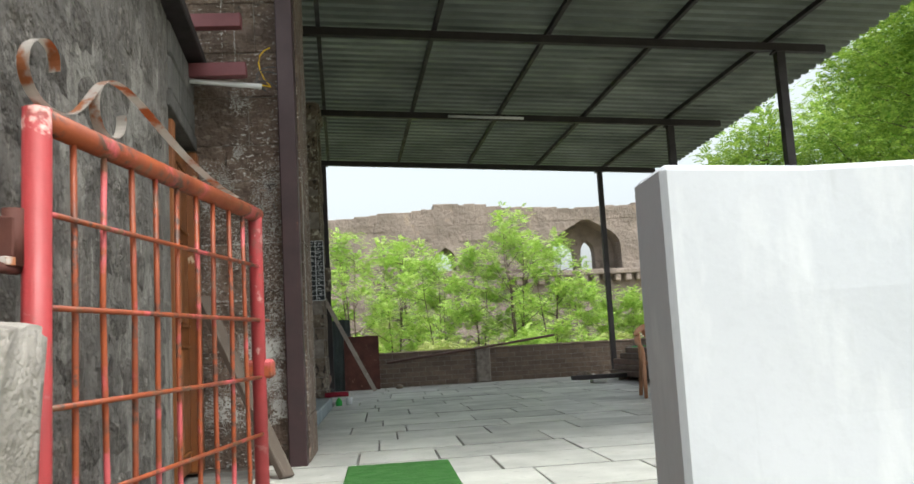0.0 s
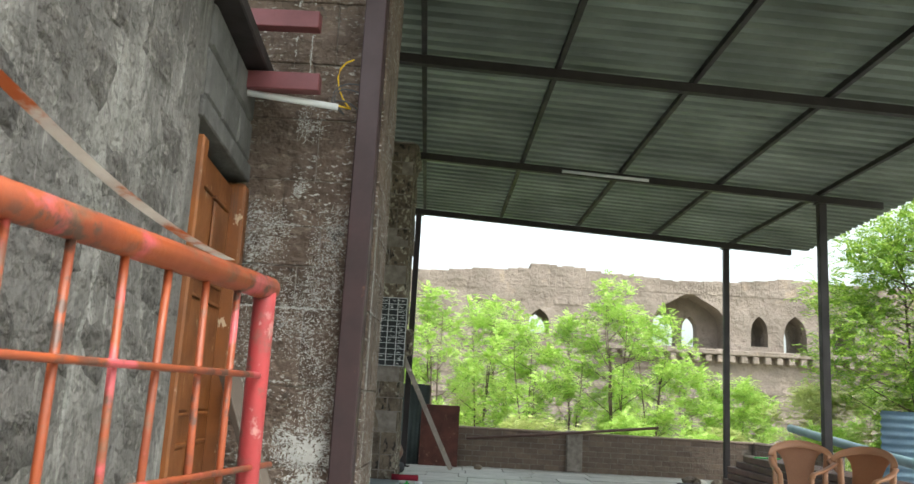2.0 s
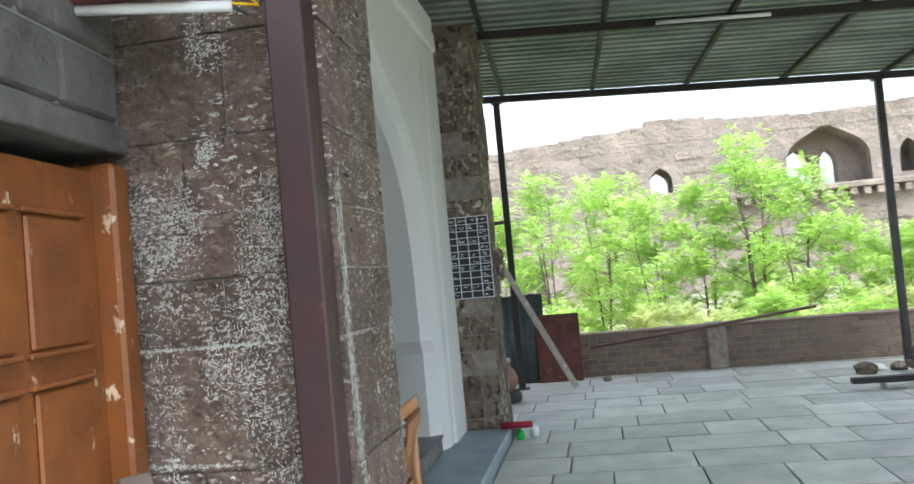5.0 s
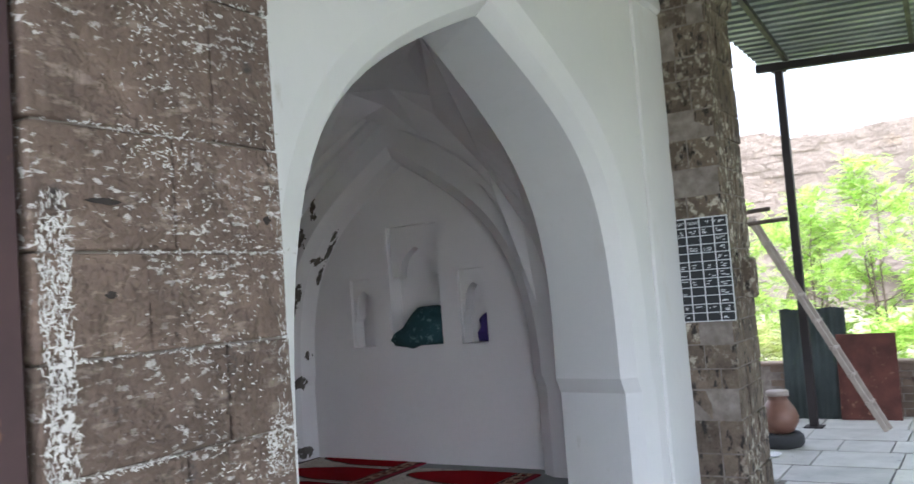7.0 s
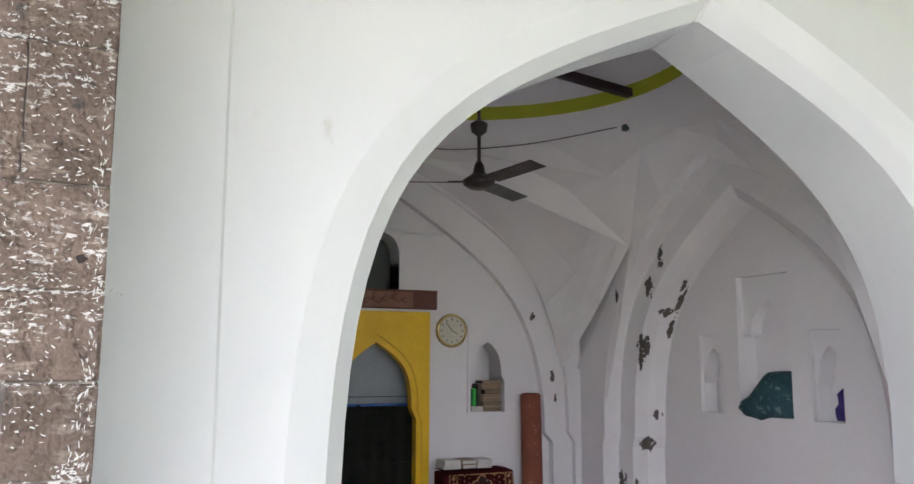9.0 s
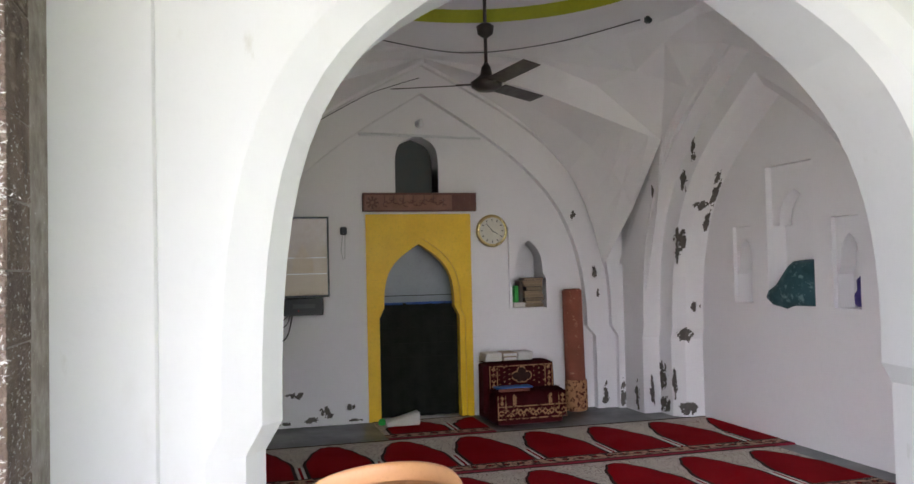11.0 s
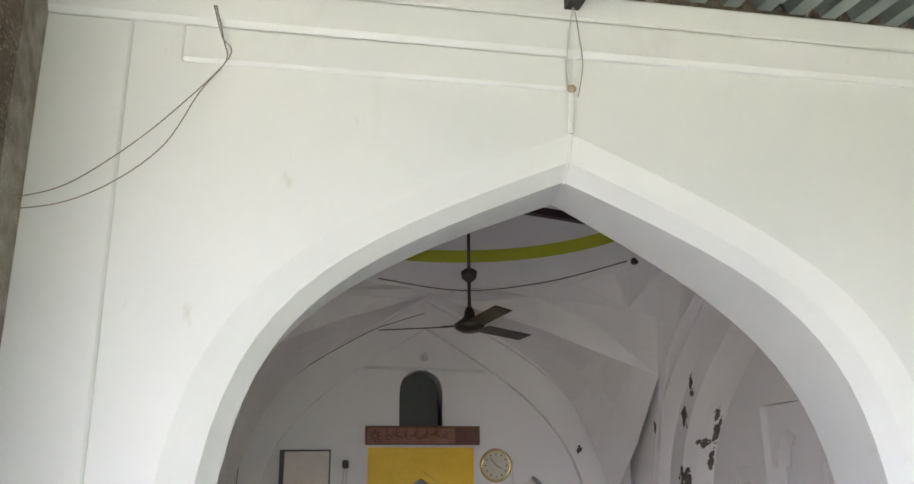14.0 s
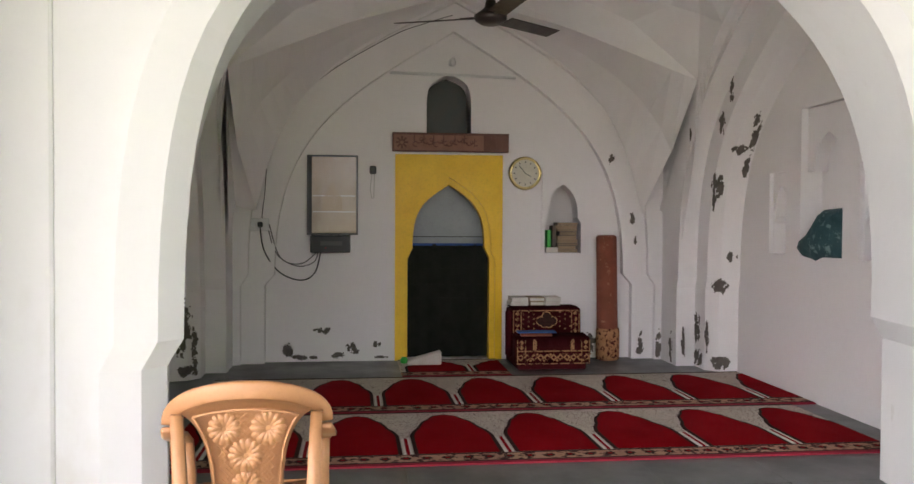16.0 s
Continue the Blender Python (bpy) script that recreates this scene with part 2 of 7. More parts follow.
M["black"] = surface("black painted tin", (0.012, 0.016, 0.020), (0.018, 0.022, 0.026), 0.5, 0, 9, 60, 0.1)
M["paint_white"] = surface("white sign paint", (0.74, 0.76, 0.78), (0.66, 0.68, 0.70), 0.5, 0, 9, 60, 0.05)
M["brass"] = surface("gold clock rim", (0.55, 0.44, 0.20), (0.45, 0.35, 0.15), 0.3, 0.8, 9, 60, 0.05)
M["dial"] = surface("pale clock dial", (0.62, 0.60, 0.50), (0.56, 0.54, 0.45), 0.5, 0, 9, 60, 0.02)
M["fan"] = surface("dark brown enamel", (0.030, 0.020, 0.017), (0.022, 0.016, 0.014), 0.4, 0.1, 9, 60, 0.05)
M["wood"] = surface("weathered grey-brown wood", (0.115, 0.088, 0.068), (0.075, 0.058, 0.046), 0.85, 0, 4, 50, 0.5, 0.004, specks=(((0.2, 0.17, 0.145), 9, 0.6, 0.7, (3, 3, 0.4), 0),))
M["pale_wood"] = surface("pale worn ladder wood", (0.40, 0.35, 0.31), (0.30, 0.26, 0.23), 0.8, 0, 8, 50, 0.4, 0.003)
M["terracotta"] = surface("brown glazed clay", (0.20, 0.10, 0.07), (0.15, 0.075, 0.055), 0.45, 0, 6, 50, 0.2, 0.003, specks=(((0.34, 0.25, 0.20), 5, 0.58, 0.72, None, 0),))
M["rubber"] = surface("black tyre rubber", (0.022, 0.024, 0.027), (0.035, 0.037, 0.04), 0.8, 0, 9, 60, 0.3)
M["pipe"] = surface("brown steel section", (0.12, 0.058, 0.042), (0.085, 0.045, 0.035), 0.6, 0.1, 5, 50, 0.3, 0.002, vary=0.25)
M["pipe_blue"] = surface("blue-grey painted pipe", (0.24, 0.36, 0.40), (0.18, 0.28, 0.32), 0.45, 0.1, 6, 50, 0.1)
M["turf"] = surface("green artificial turf", (0.035, 0.16, 0.02), (0.025, 0.12, 0.016), 0.9, 0, 12, 200, 1.0, 0.01)
M["green_plastic"] = surface("green plastic", (0.03, 0.42, 0.06), (0.025, 0.36, 0.05), 0.4, 0, 9, 60, 0.05)
M["paper"] = surface("off-white paper", (0.62, 0.60, 0.55), (0.55, 0.53, 0.48), 0.8, 0, 9, 60, 0.1)
M["tan_paper"] = surface("tan book cover", (0.32, 0.24, 0.15), (0.26, 0.19, 0.12), 0.7, 0, 9, 60, 0.1, vary=0.3)
M["dark_cover"] = surface("dark book cover", (0.05, 0.045, 0.035), (0.07, 0.05, 0.035), 0.6, 0, 9, 60, 0.1, vary=0.3)
M["blue_cover"] = surface("blue cloth strip", (0.02, 0.09, 0.33), (0.02, 0.07, 0.26), 0.7, 0, 9, 60, 0.1)
M["matting"] = surface("red-brown reed matting", (0.24, 0.065, 0.035), (0.17, 0.05, 0.028), 0.8, 0, 6, 60, 0.4, 0.003, specks=(((0.36, 0.19, 0.11), 22, 0.60, 0.66, None, 4),))
def film_material(name):
    m = bpy.data.materials.new(name)
    m.use_nodes = True
    t = m.node_tree
    g = node(t, "ShaderNodeBsdfGlossy", Roughness=0.14)
    tr = t.nodes.new("ShaderNodeBsdfTransparent")
    mx = t.nodes.new("ShaderNodeMixShader")
    mx.inputs[0].default_value = 0.06
    t.links.new(tr.outputs[0], mx.inputs[1])
    t.links.new(g.outputs[0], mx.inputs[2])
    t.links.new(mx.outputs[0], t.nodes["Material Output"].inputs["Surface"])
    return m


M["film"] = film_material("crinkled clear plastic film")
M["frame_dark"] = surface("dark frame moulding", (0.03, 0.045, 0.05), (0.05, 0.05, 0.05), 0.5, 0, 9, 60, 0.1)
M["ply"] = surface("pale brown panel", (0.36, 0.28, 0.20), (0.30, 0.23, 0.165), 0.6, 0, 5, 40, 0.1)
M["flake"] = surface("bare plaster under flaked limewash", (0.13, 0.115, 0.10), (0.09, 0.08, 0.07), 0.95, 0, 14, 60, 0.8, 0.006, world_space=True)
M["cable"] = surface("grey cable sheath", (0.09, 0.09, 0.095), (0.07, 0.07, 0.075), 0.5, 0, 9, 60, 0)
M["cable_pale"] = surface("faded grey-brown cable sheath", (0.27, 0.24, 0.21), (0.21, 0.19, 0.17), 0.6, 0, 9, 60, 0)
M["cable_white"] = surface("white cable sheath", (0.50, 0.50, 0.49), (0.42, 0.42, 0.41), 0.5, 0, 9, 60, 0)
M["fort"] = surface("ruined brown fort masonry", (0.275, 0.225, 0.192), (0.195, 0.16, 0.136), 0.95, 0, 0.8, 6, 1.0, 0.08, vary=0.1,
                    specks=(((0.35, 0.27, 0.20), 0.9, 0.60, 0.76, None, 0), ((0.11, 0.085, 0.07), 2.4, 0.62, 0.74, (1, 1, 0.5), 0)), world_space=True)
M["earth"] = surface("dry earth with grass", (0.27, 0.25, 0.17), (0.19, 0.20, 0.10), 0.95, 0, 0.6, 8, 0.8, 0.03, world_space=True)
M["bark"] = surface("grey-brown bark", (0.13, 0.095, 0.07), (0.09, 0.065, 0.05), 0.9, 0, 8, 50, 0.8, 0.008)


# darker grey-blue that carries the shade of a deep mihrab in its colour
M["niche_shade"] = surface("grey-blue shade tone of the niche", (0.36, 0.40, 0.42), (0.30, 0.34, 0.36), 0.6, 0, 4, 40, 0.2, 0.002, world_space=True)
for pile in ("red_pile", "dark_pile", "cream_pile", "border_pile", "crimson", "maroon_rug", "tan_rug", "green_cloth"):
    M[pile].node_tree.nodes["Principled BSDF"].inputs["Specular IOR Level"].default_value = 0.05


def leaf_material(name, a, b):
    m = bpy.data.materials.new(name)
    m.use_nodes = True
    t = m.node_tree
    p = t.nodes["Principled BSDF"]
    geo = t.nodes.new("ShaderNodeNewGeometry")
    col = mixed(t, geo.outputs["Random Per Island"], a, b)
    t.links.new(col, p.inputs["Base Color"])
    p.inputs["Roughness"].default_value = 0.6
    tr = t.nodes.new("ShaderNodeBsdfTranslucent")
    t.links.new(col, tr.inputs["Color"])
    mx = t.nodes.new("ShaderNodeMixShader")
    mx.inputs[0].default_value = 0.45
    out = t.nodes["Material Output"]
    t.links.new(p.outputs[0], mx.inputs[1])
    t.links.new(tr.outputs[0], mx.inputs[2])
    t.links.new(mx.outputs[0], out.inputs["Surface"])
    return m


M["leaf_light"] = leaf_material("bright feathery leaves", (0.22, 0.42, 0.05), (0.58, 0.71, 0.20))
M["leaf_dark"] = leaf_material("mid green leaves", (0.12, 0.26, 0.03), (0.42, 0.56, 0.10))
M["leaf_yellow"] = leaf_material("yellow-green scrub leaves", (0.34, 0.42, 0.12), (0.58, 0.60, 0.25))


# ---- mesh helpers
def mesh_object(name, bm, material, parent=None, label="", smooth=False):
    me = bpy.data.meshes.new(name)
    bm.normal_update()
    bm.to_mesh(me)
    bm.free()
    me.materials.append(M[material] if isinstance(material, str) else material)
    if smooth:
        for p in me.polygons:
            p.use_smooth = True
    ob = new(name, me)
    if parent is not None:
        ob.parent = parent
    if label:
        ob["label"] = label
    return ob


def part(name, bm, material, parent, label="", smooth=False):
    return mesh_object(name, bm, material, parent, label, smooth)


def empty(name, m=None):
    ob = new(name)
    if m is not None:
        ob.matrix_world = m
    return ob


def box(bm, x0, x1, y0, y1, z0, z1, m=None, bevel=0.0):
    mid = Vector(((x0 + x1) / 2, (y0 + y1) / 2, (z0 + z1) / 2))
    mat = Matrix.Translation(mid) @ Matrix.Diagonal((abs(x1 - x0), abs(y1 - y0), abs(z1 - z0), 1))
    if m is not None:
        mat = m @ mat
    got = bmesh.ops.create_cube(bm, size=1, matrix=mat)
    if bevel:
        edges = list({e for v in got["verts"] for e in v.link_edges})
        bmesh.ops.bevel(bm, geom=edges, offset=bevel, segments=1, affect="EDGES", clamp_overlap=True)
    return bm


def boxed(*a, **k):
    return box(bmesh.new(), *a, **k)


def tube(bm, points, radius, sides=8, flat=None, closed_ends=True):
    """A tube (or flat bar, with flat=(half width, half height)) along points; radius may be a list."""
    pts = [Vector(p) for p in points]
    rings = []
    ref = Vector((0, 0, 1))
    for i, p in enumerate(pts):
        d = (pts[min(i + 1, len(pts) - 1)] - pts[max(i - 1, 0)]).normalized()
        r0 = ref if abs(d.dot(ref)) < 0.95 else Vector((1, 0, 0))
        a = d.cross(r0).normalized()
        b = a.cross(d).normalized()
        r = radius[i] if isinstance(radius, (list, tuple)) else radius
        ring = []
        if flat:
            for sx, sy in ((-1, -1), (1, -1), (1, 1), (-1, 1)):
                ring.append(bm.verts.new(p + a * flat[0] * sx + b * flat[1] * sy))
        else:
            for k in range(sides):
                w = 2 * math.pi * k / sides
                ring.append(bm.verts.new(p + (a * math.cos(w) + b * math.sin(w)) * r))
        rings.append(ring)
    n = len(rings[0])
    for r0, r1 in zip(rings, rings[1:]):
        for k in range(n):
            bm.faces.new((r0[k], r0[(k + 1) % n], r1[(k + 1) % n], r1[k]))
    if closed_ends:
        bm.faces.new(rings[0][::-1])
        bm.faces.new(rings[-1])
    return bm


def tubed(*a, **k):
    return tube(bmesh.new(), *a, **k)


def lathe(profile, sides=32, m=None, caps=True):
    bm = bmesh.new()
    rings = [[bm.verts.new((r * math.cos(2 * math.pi * k / sides), r * math.sin(2 * math.pi * k / sides), z)) for k in range(sides)] for r, z in profile]
    for r0, r1 in zip(rings, rings[1:]):
        for k in range(sides):
            bm.faces.new((r0[k], r0[(k + 1) % sides], r1[(k + 1) % sides], r1[k]))
    if caps and profile[0][0] > 0.001:
        bm.faces.new(rings[0][::-1])
    if caps and profile[-1][0] > 0.001:
        bm.faces.new(rings[-1])
    if m is not None:
        bm.transform(m)
    return bm


def bezier(p0, p1, p2, p3, n):
    out = []
    for i in range(n + 1):
        t = i / n
        a, b, c, d = (1 - t) ** 3, 3 * t * (1 - t) ** 2, 3 * t * t * (1 - t), t ** 3
        out.append((a * p0[0] + b * p1[0] + c * p2[0] + d * p3[0], a * p0[1] + b * p1[1] + c * p2[1] + d * p3[1]))
    return out


def arch_profile(hw, apex, base, spring, wider=0.06, step=0.1, n=14, full=0.62, slope=0.5, ctrl=0.74):
    """Points (u, v) of a pointed arch from the left foot over the apex to the right foot; below the impost it widens."""
    half = [(hw + wider, base), (hw + wider, spring - step), (hw, spring)]
    h = apex - spring
    half += bezier((hw, spring), (hw, spring + full * h), (ctrl * hw, apex - ctrl * hw * slope), (0, apex), n)[1:]
    left = [(-u, v) for u, v in half]
    return left + half[-2::-1]


def bridge(bm, pa, pb, flip=False):
    """Faces between two open rows of points."""
    va, vb = [bm.verts.new(p) for p in pa], [bm.verts.new(p) for p in pb]
    for i in range(len(va) - 1):
        f = (va[i], va[i + 1], vb[i + 1], vb[i])
        bm.faces.new(f[::-1] if flip else f)


def arch_face(bm, place, prof, u0, u1, v0, v1, w):
    """A flat face u0..u1, v0..v1 at depth w round an arch opening; place(u, v, w) gives the point."""
    lo_l, lo_r = prof[0][0], prof[-1][0]
    def quad(*uv):
        vs = [bm.verts.new(place(u, v, w)) for u, v in uv]
        bm.faces.new(vs)
    quad((u0, v0), (lo_l, v0), (lo_l, v1), (u0, v1))
    quad((lo_r, v0), (u1, v0), (u1, v1), (lo_r, v1))
    if prof[0][1] > v0 + 1e-4:
        quad((lo_l, v0), (lo_r, v0), (lo_r, prof[0][1]), (lo_l, prof[0][1]))
    for (ua, va), (ub, vb) in zip(prof, prof[1:]):
        if ub - ua > 1e-5:
            quad((ua, va), (ub, vb), (ub, v1), (ua, v1))


def holed_wall(bm, place, u0, u1, v0, v1, w, holes, depth):
    """A flat wall with rectangular recesses (ua, ub, va, vb) of the given depth."""
    us = sorted({u0, u1, *[h[0] for h in holes], *[h[1] for h in holes]})
    vs = sorted({v0, v1, *[h[2] for h in holes], *[h[3] for h in holes]})
    for a, b in zip(us, us[1:]):
        for c, d in zip(vs, vs[1:]):
            mu, mv = (a + b) / 2, (c + d) / 2
            if any(h[0] < mu < h[1] and h[2] < mv < h[3] for h in holes):
                continue
            bm.faces.new([bm.verts.new(place(u, v, w)) for u, v in ((a, c), (b, c), (b, d), (a, d))])
    for a, b, c, d in holes:
        ring = [(a, c), (b, c), (b, d), (a, d)]
        for (p, q), (r, s) in zip(ring, ring[1:] + ring[:1]):
            bm.faces.new([bm.verts.new(x) for x in (place(p, q, w), place(r, s, w), place(r, s, w + depth), place(p, q, w + depth))])
        bm.faces.new([bm.verts.new(place(u, v, w + depth)) for u, v in ring])


def structure(ob, label, category):
    return tagged(ob, label, category, kind="structure")


# ---- ground, steps and platform
FL = 0.235          # inner floor
LEDGE = 0.11        # ledge before the arch
bm = bmesh.new()
bmesh.ops.create_grid(bm, x_segments=60, y_segments=60, size=1, matrix=Matrix.Translation((0, 40, 0)) @ Matrix.Diagonal((240, 240, 1, 1)))
for v in bm.verts:
    v.co.z = -0.72 + (0.5 * noise.noise(v.co * 0.03) if abs(v.co.x) > 20 or v.co.y > 30 else 0)
ground = structure(mesh_object("ground", bm, "earth"), "dry earth with patches of grass", "ground")
bm = bmesh.new()
box(bm, -1.6, 8.2, 2.3, 14.2, -0.72, -0.02)
platform = structure(mesh_object("floor_platform", bm, "gap"), "raised court floor bedding under grey paving slabs", "floor")
bm = bmesh.new()
for i, y in enumerate((1.15, 1.55, 1.95)):
    box(bm, 0.62, 1.55, y, 2.3, -0.72 + 0.18 * i, -0.72 + 0.18 * (i + 1), bevel=0.01)
structure(mesh_object("steps", bm, "cement"), "grey cement steps up to the court", "steps")

# ---- shed roof over the court
def roof_z(x, y):
    return 3.90 - 0.06 * x - 0.02 * (y - 7.7)


bm = bmesh.new()
rows = []
PITCH = 0.175
for y, dz in [(3.225 + PITCH * (k + f), d) for k in range(59) for f, d in ((0.0, 0.0), (0.46, 0.0), (0.60, 0.052), (0.86, 0.052))]:
    rows.append([bm.verts.new((x, y, roof_z(x, y) + 0.03 + dz)) for x in (-0.02, 2.0, 4.0, 6.1)])
for p, q in zip(rows, rows[1:]):
    for k in range(3):
        bm.faces.new((p[k], p[k + 1], q[k + 1], q[k]))
bmesh.ops.solidify(bm, geom=bm.faces[:], thickness=0.0015)
structure(mesh_object("roof_sheeting", bm, "zinc"), "galvanised corrugated roof sheets, grey underside", "roof")

steel_frame = tagged(empty("shed_frame"), "dark red-oxide steel frame of posts, beams and purlins", "steel frame")
BEAMS = (4.80, 7.68, 10.42, 13.2)
for y in BEAMS:
    bm = bmesh.new()
    for a, b in ((0.02, 5.75),):
            za, zb = roof_z(a, y) - 0.05, roof_z(b, y) - 0.05
            vs = [bm.verts.new(p) for p in ((a, y - 0.035, za - 0.07), (b, y - 0.035, zb - 0.07), (b, y + 0.035, zb - 0.07), (a, y + 0.035, za - 0.07),
                                            (a, y - 0.035, za + 0.01), (b, y - 0.035, zb + 0.01), (b, y + 0.035, zb + 0.01), (a, y + 0.035, za + 0.01))]
            for f in ((0, 3, 2, 1), (4, 5, 6, 7), (0, 1, 5, 4), (2, 3, 7, 6), (1, 2, 6, 5), (0, 4, 7, 3)):
                bm.faces.new([vs[k] for k in f])
    part("beam", bm, "dark_steel", steel_frame)
for x in (0.57, 1.71, 2.855, 4.0, 5.15):
    bm = bmesh.new()
    xa, xb = x + 0.18, x - 0.26
    tube(bm, [(xa, 3.3, roof_z(xa, 3.3) - 0.022), (xb, 13.5, roof_z(xb, 13.5) - 0.022)], 0, flat=(0.022, 0.025))
    part("purlin", bm, "dark_steel", steel_frame)
for x, y, w in ((4.80, 13.2, 0.04), (5.05, 10.42, 0.045), (5.26, 7.68, 0.045), (0.24, 13.2, 0.04), (5.2, 4.8, 0.045)):
    post = part("post", boxed(x - w, x + w, y - w, y + w, 0.0, roof_z(x, y) - 0.11, bevel=0.004), "dark_steel", steel_frame)
    part("base_plate", boxed(x - 0.09, x + 0.09, y - 0.09, y + 0.09, 0, 0.012), "dark_steel", post)
    part("cap_plate", boxed(x - 0.07, x + 0.07, y - 0.07, y + 0.07, roof_z(x, y) - 0.135, roof_z(x, y) - 0.118), "dark_steel", post)
post = part("post", boxed(0.466, 0.572, 4.742, 4.855, -0.05, 3.74, bevel=0.006), "steel", steel_frame, "maroon box-section post with chipped paint")

# ---- mosque front, white with pointed arch
CY = 7.64           # middle of the prayer wall
CF = 7.655          # middle of the front arch


def front(u, v, w):
    return (-w, CF + u, v)


ARC = dict(n=18, full=0.645, slope=0.42, ctrl=0.80)
LOW = dict(n=18, full=0.57, slope=0.60, ctrl=0.67)      # the flatter arches of the room
P0 = arch_profile(1.68, 3.17, FL - 0.13, 1.0, 0.05, 0.1, **ARC)
P1 = arch_profile(1.468, 2.99, FL - 0.13, 1.0, 0.06, 0.1, n=18, full=0.66, slope=0.42, ctrl=0.815)
# the inner edge of the reveal has its point a hand to the north
foot = [(1.615, FL - 0.13), (1.615, 0.9), (1.555, 1.0)]
P2 = ([(-u - 0.01, v) for u, v in foot] + [(u - 0.01, v) for u, v in bezier((-1.555, 1.0), (-1.555, 2.25), (-1.20, 2.54), (0.08, 3.02), 18)[1:]]
      + [(u - 0.01, v) for u, v in bezier((0.08, 3.02), (1.15, 2.46), (1.555, 2.2), (1.555, 1.0), 18)[1:]] + [(u - 0.01, v) for u, v in foot[-2::-1]])


def reveal(v):
    """Depth of the reveal: less at the point than at the jambs."""
    return 0.62 - 0.09 * max(0.0, min(1.0, (v - 1.0) / 2.0))


bm = bmesh.new()
Y0, Y1, ZT = 5.40, 10.10, 3.88
arch_face(bm, front, P0, Y0 - CF, Y1 - CF, -0.02, ZT, 0.0)
bow = [(u0 * 0.35 + u1 * 0.65, v0 * 0.35 + v1 * 0.65) for (u0, v0), (u1, v1) in zip(P0, P1)]
bridge(bm, [front(u, v, 0) for u, v in P0], [front(u, v, 0.045) for u, v in bow])
bridge(bm, [front(u, v, 0.045) for u, v in bow], [front(u, v, 0.13) for u, v in P1])
bridge(bm, [front(u, v, 0.13) for u, v in P1], [front(u, v, reveal(v)) for u, v in P2])
bmesh.ops.remove_doubles(bm, verts=bm.verts[:], dist=0.0005)
facade = structure(mesh_object("wall_front", bm, "limewash"), "white limewashed mosque front with a splayed pointed arch", "wall")
bm = bmesh.new()
box(bm, -0.3, 0.020, 5.40, 5.78, 0.0, 3.54, bevel=0.01)
box(bm, -0.3, 0.020, 9.53, 10.09, 0.0, 3.54, bevel=0.01)
box(bm, -0.3, 0.045, 5.40, 10.09, 3.54, 3.73, bevel=0.022)
box(bm, -0.3, 0.028, 5.40, 10.09, 3.73, 3.87, bevel=0.012)
box(bm, -0.3, 0.024, 5.98, 7.65, 3.375, 3.54, bevel=0.012)
structure(mesh_object("trim_front", bm, "limewash"), "white limewashed frame and cornice round the arch panel", "trim")
bm = bmesh.new()
tube(bm, [(0.004, CF, 3.17), (0.008, CF + 0.01, 3.38)], 0.012, 6)
tube(bm, [(0.003, CF, 3.168), (-0.045, CF, 3.055), (-0.13, CF, 2.99)], 0.010, 6)
tube(bm, [(-0.13, CF, 2.988), (-0.53, CF + 0.07, 3.018)], 0.007, 6)
structure(mesh_object("trim_apex", bm, "limewash"), "white raised ridge above the arch point", "trim")

# ---- inner room
NX = -2.185


def qib(u, v, w):
    return (-4.05 - w, CY + u, v)


bm = bmesh.new()
A = arch_profile(1.71, 3.28, FL, 0.98, 0.06, 0.09, n=18, full=0.60, slope=0.50, ctrl=0.72)
B = arch_profile(1.50, 3.045, FL, 0.98, 0.08, 0.09, n=18, full=0.557, slope=0.60, ctrl=0.66)
arch_face(bm, qib, A, -1.95, 1.95, FL, 3.75, 0.0)
bridge(bm, [qib(u, v, 0) for u, v in A], [qib(u, v, 0.06) for u, v in A])
arch_face(bm, qib, B, -1.80, 1.80, FL, 3.4, 0.06)
bridge(bm, [qib(u, v, 0.06) for u, v in B], [qib(u, v, 0.14) for u, v in B])
holed_wall(bm, qib, -1.6, 1.6, FL, 3.2, 0.14, [(-0.49, 0.43, FL, 2.0), (-0.225, 0.16, 2.1, 2.70), (0.80, 1.14, 1.16, 1.85)], 0.30)
structure(mesh_object("wall_qibla", bm, "inner"), "white limewashed prayer wall with stepped pointed arch, flaking near the floor", "wall")
# wall behind the window head, rounding it
bm = bmesh.new()
hd = arch_profile(0.1925, 2.69, 2.08, 2.42, 0.0, 0.0, 8, 0.75, 0.35)
arch_face(bm, lambda u, v, w: qib(u - 0.0325, v, w), hd, -0.20, 0.20, 2.08, 2.72, 0.145)
bridge(bm, [qib(u - 0.0325, v, 0.145) for u, v in hd], [qib(u - 0.0325, v, 0.45) for u, v in hd])
bmesh.ops.remove_doubles(bm, verts=bm.verts[:], dist=0.0005)
structure(mesh_object("trim_window", bm, "inner"), "white rounded window head", "trim")
structure(mesh_object("window_1", boxed(-4.62, -4.44, CY - 0.24, CY + 0.18, 2.05, 2.72), "frame_dark"), "dark closed arched window pane", "window")
# mihrab


def mih(u, v, w):
    return (-4.175 - w, 7.612 + u, v)


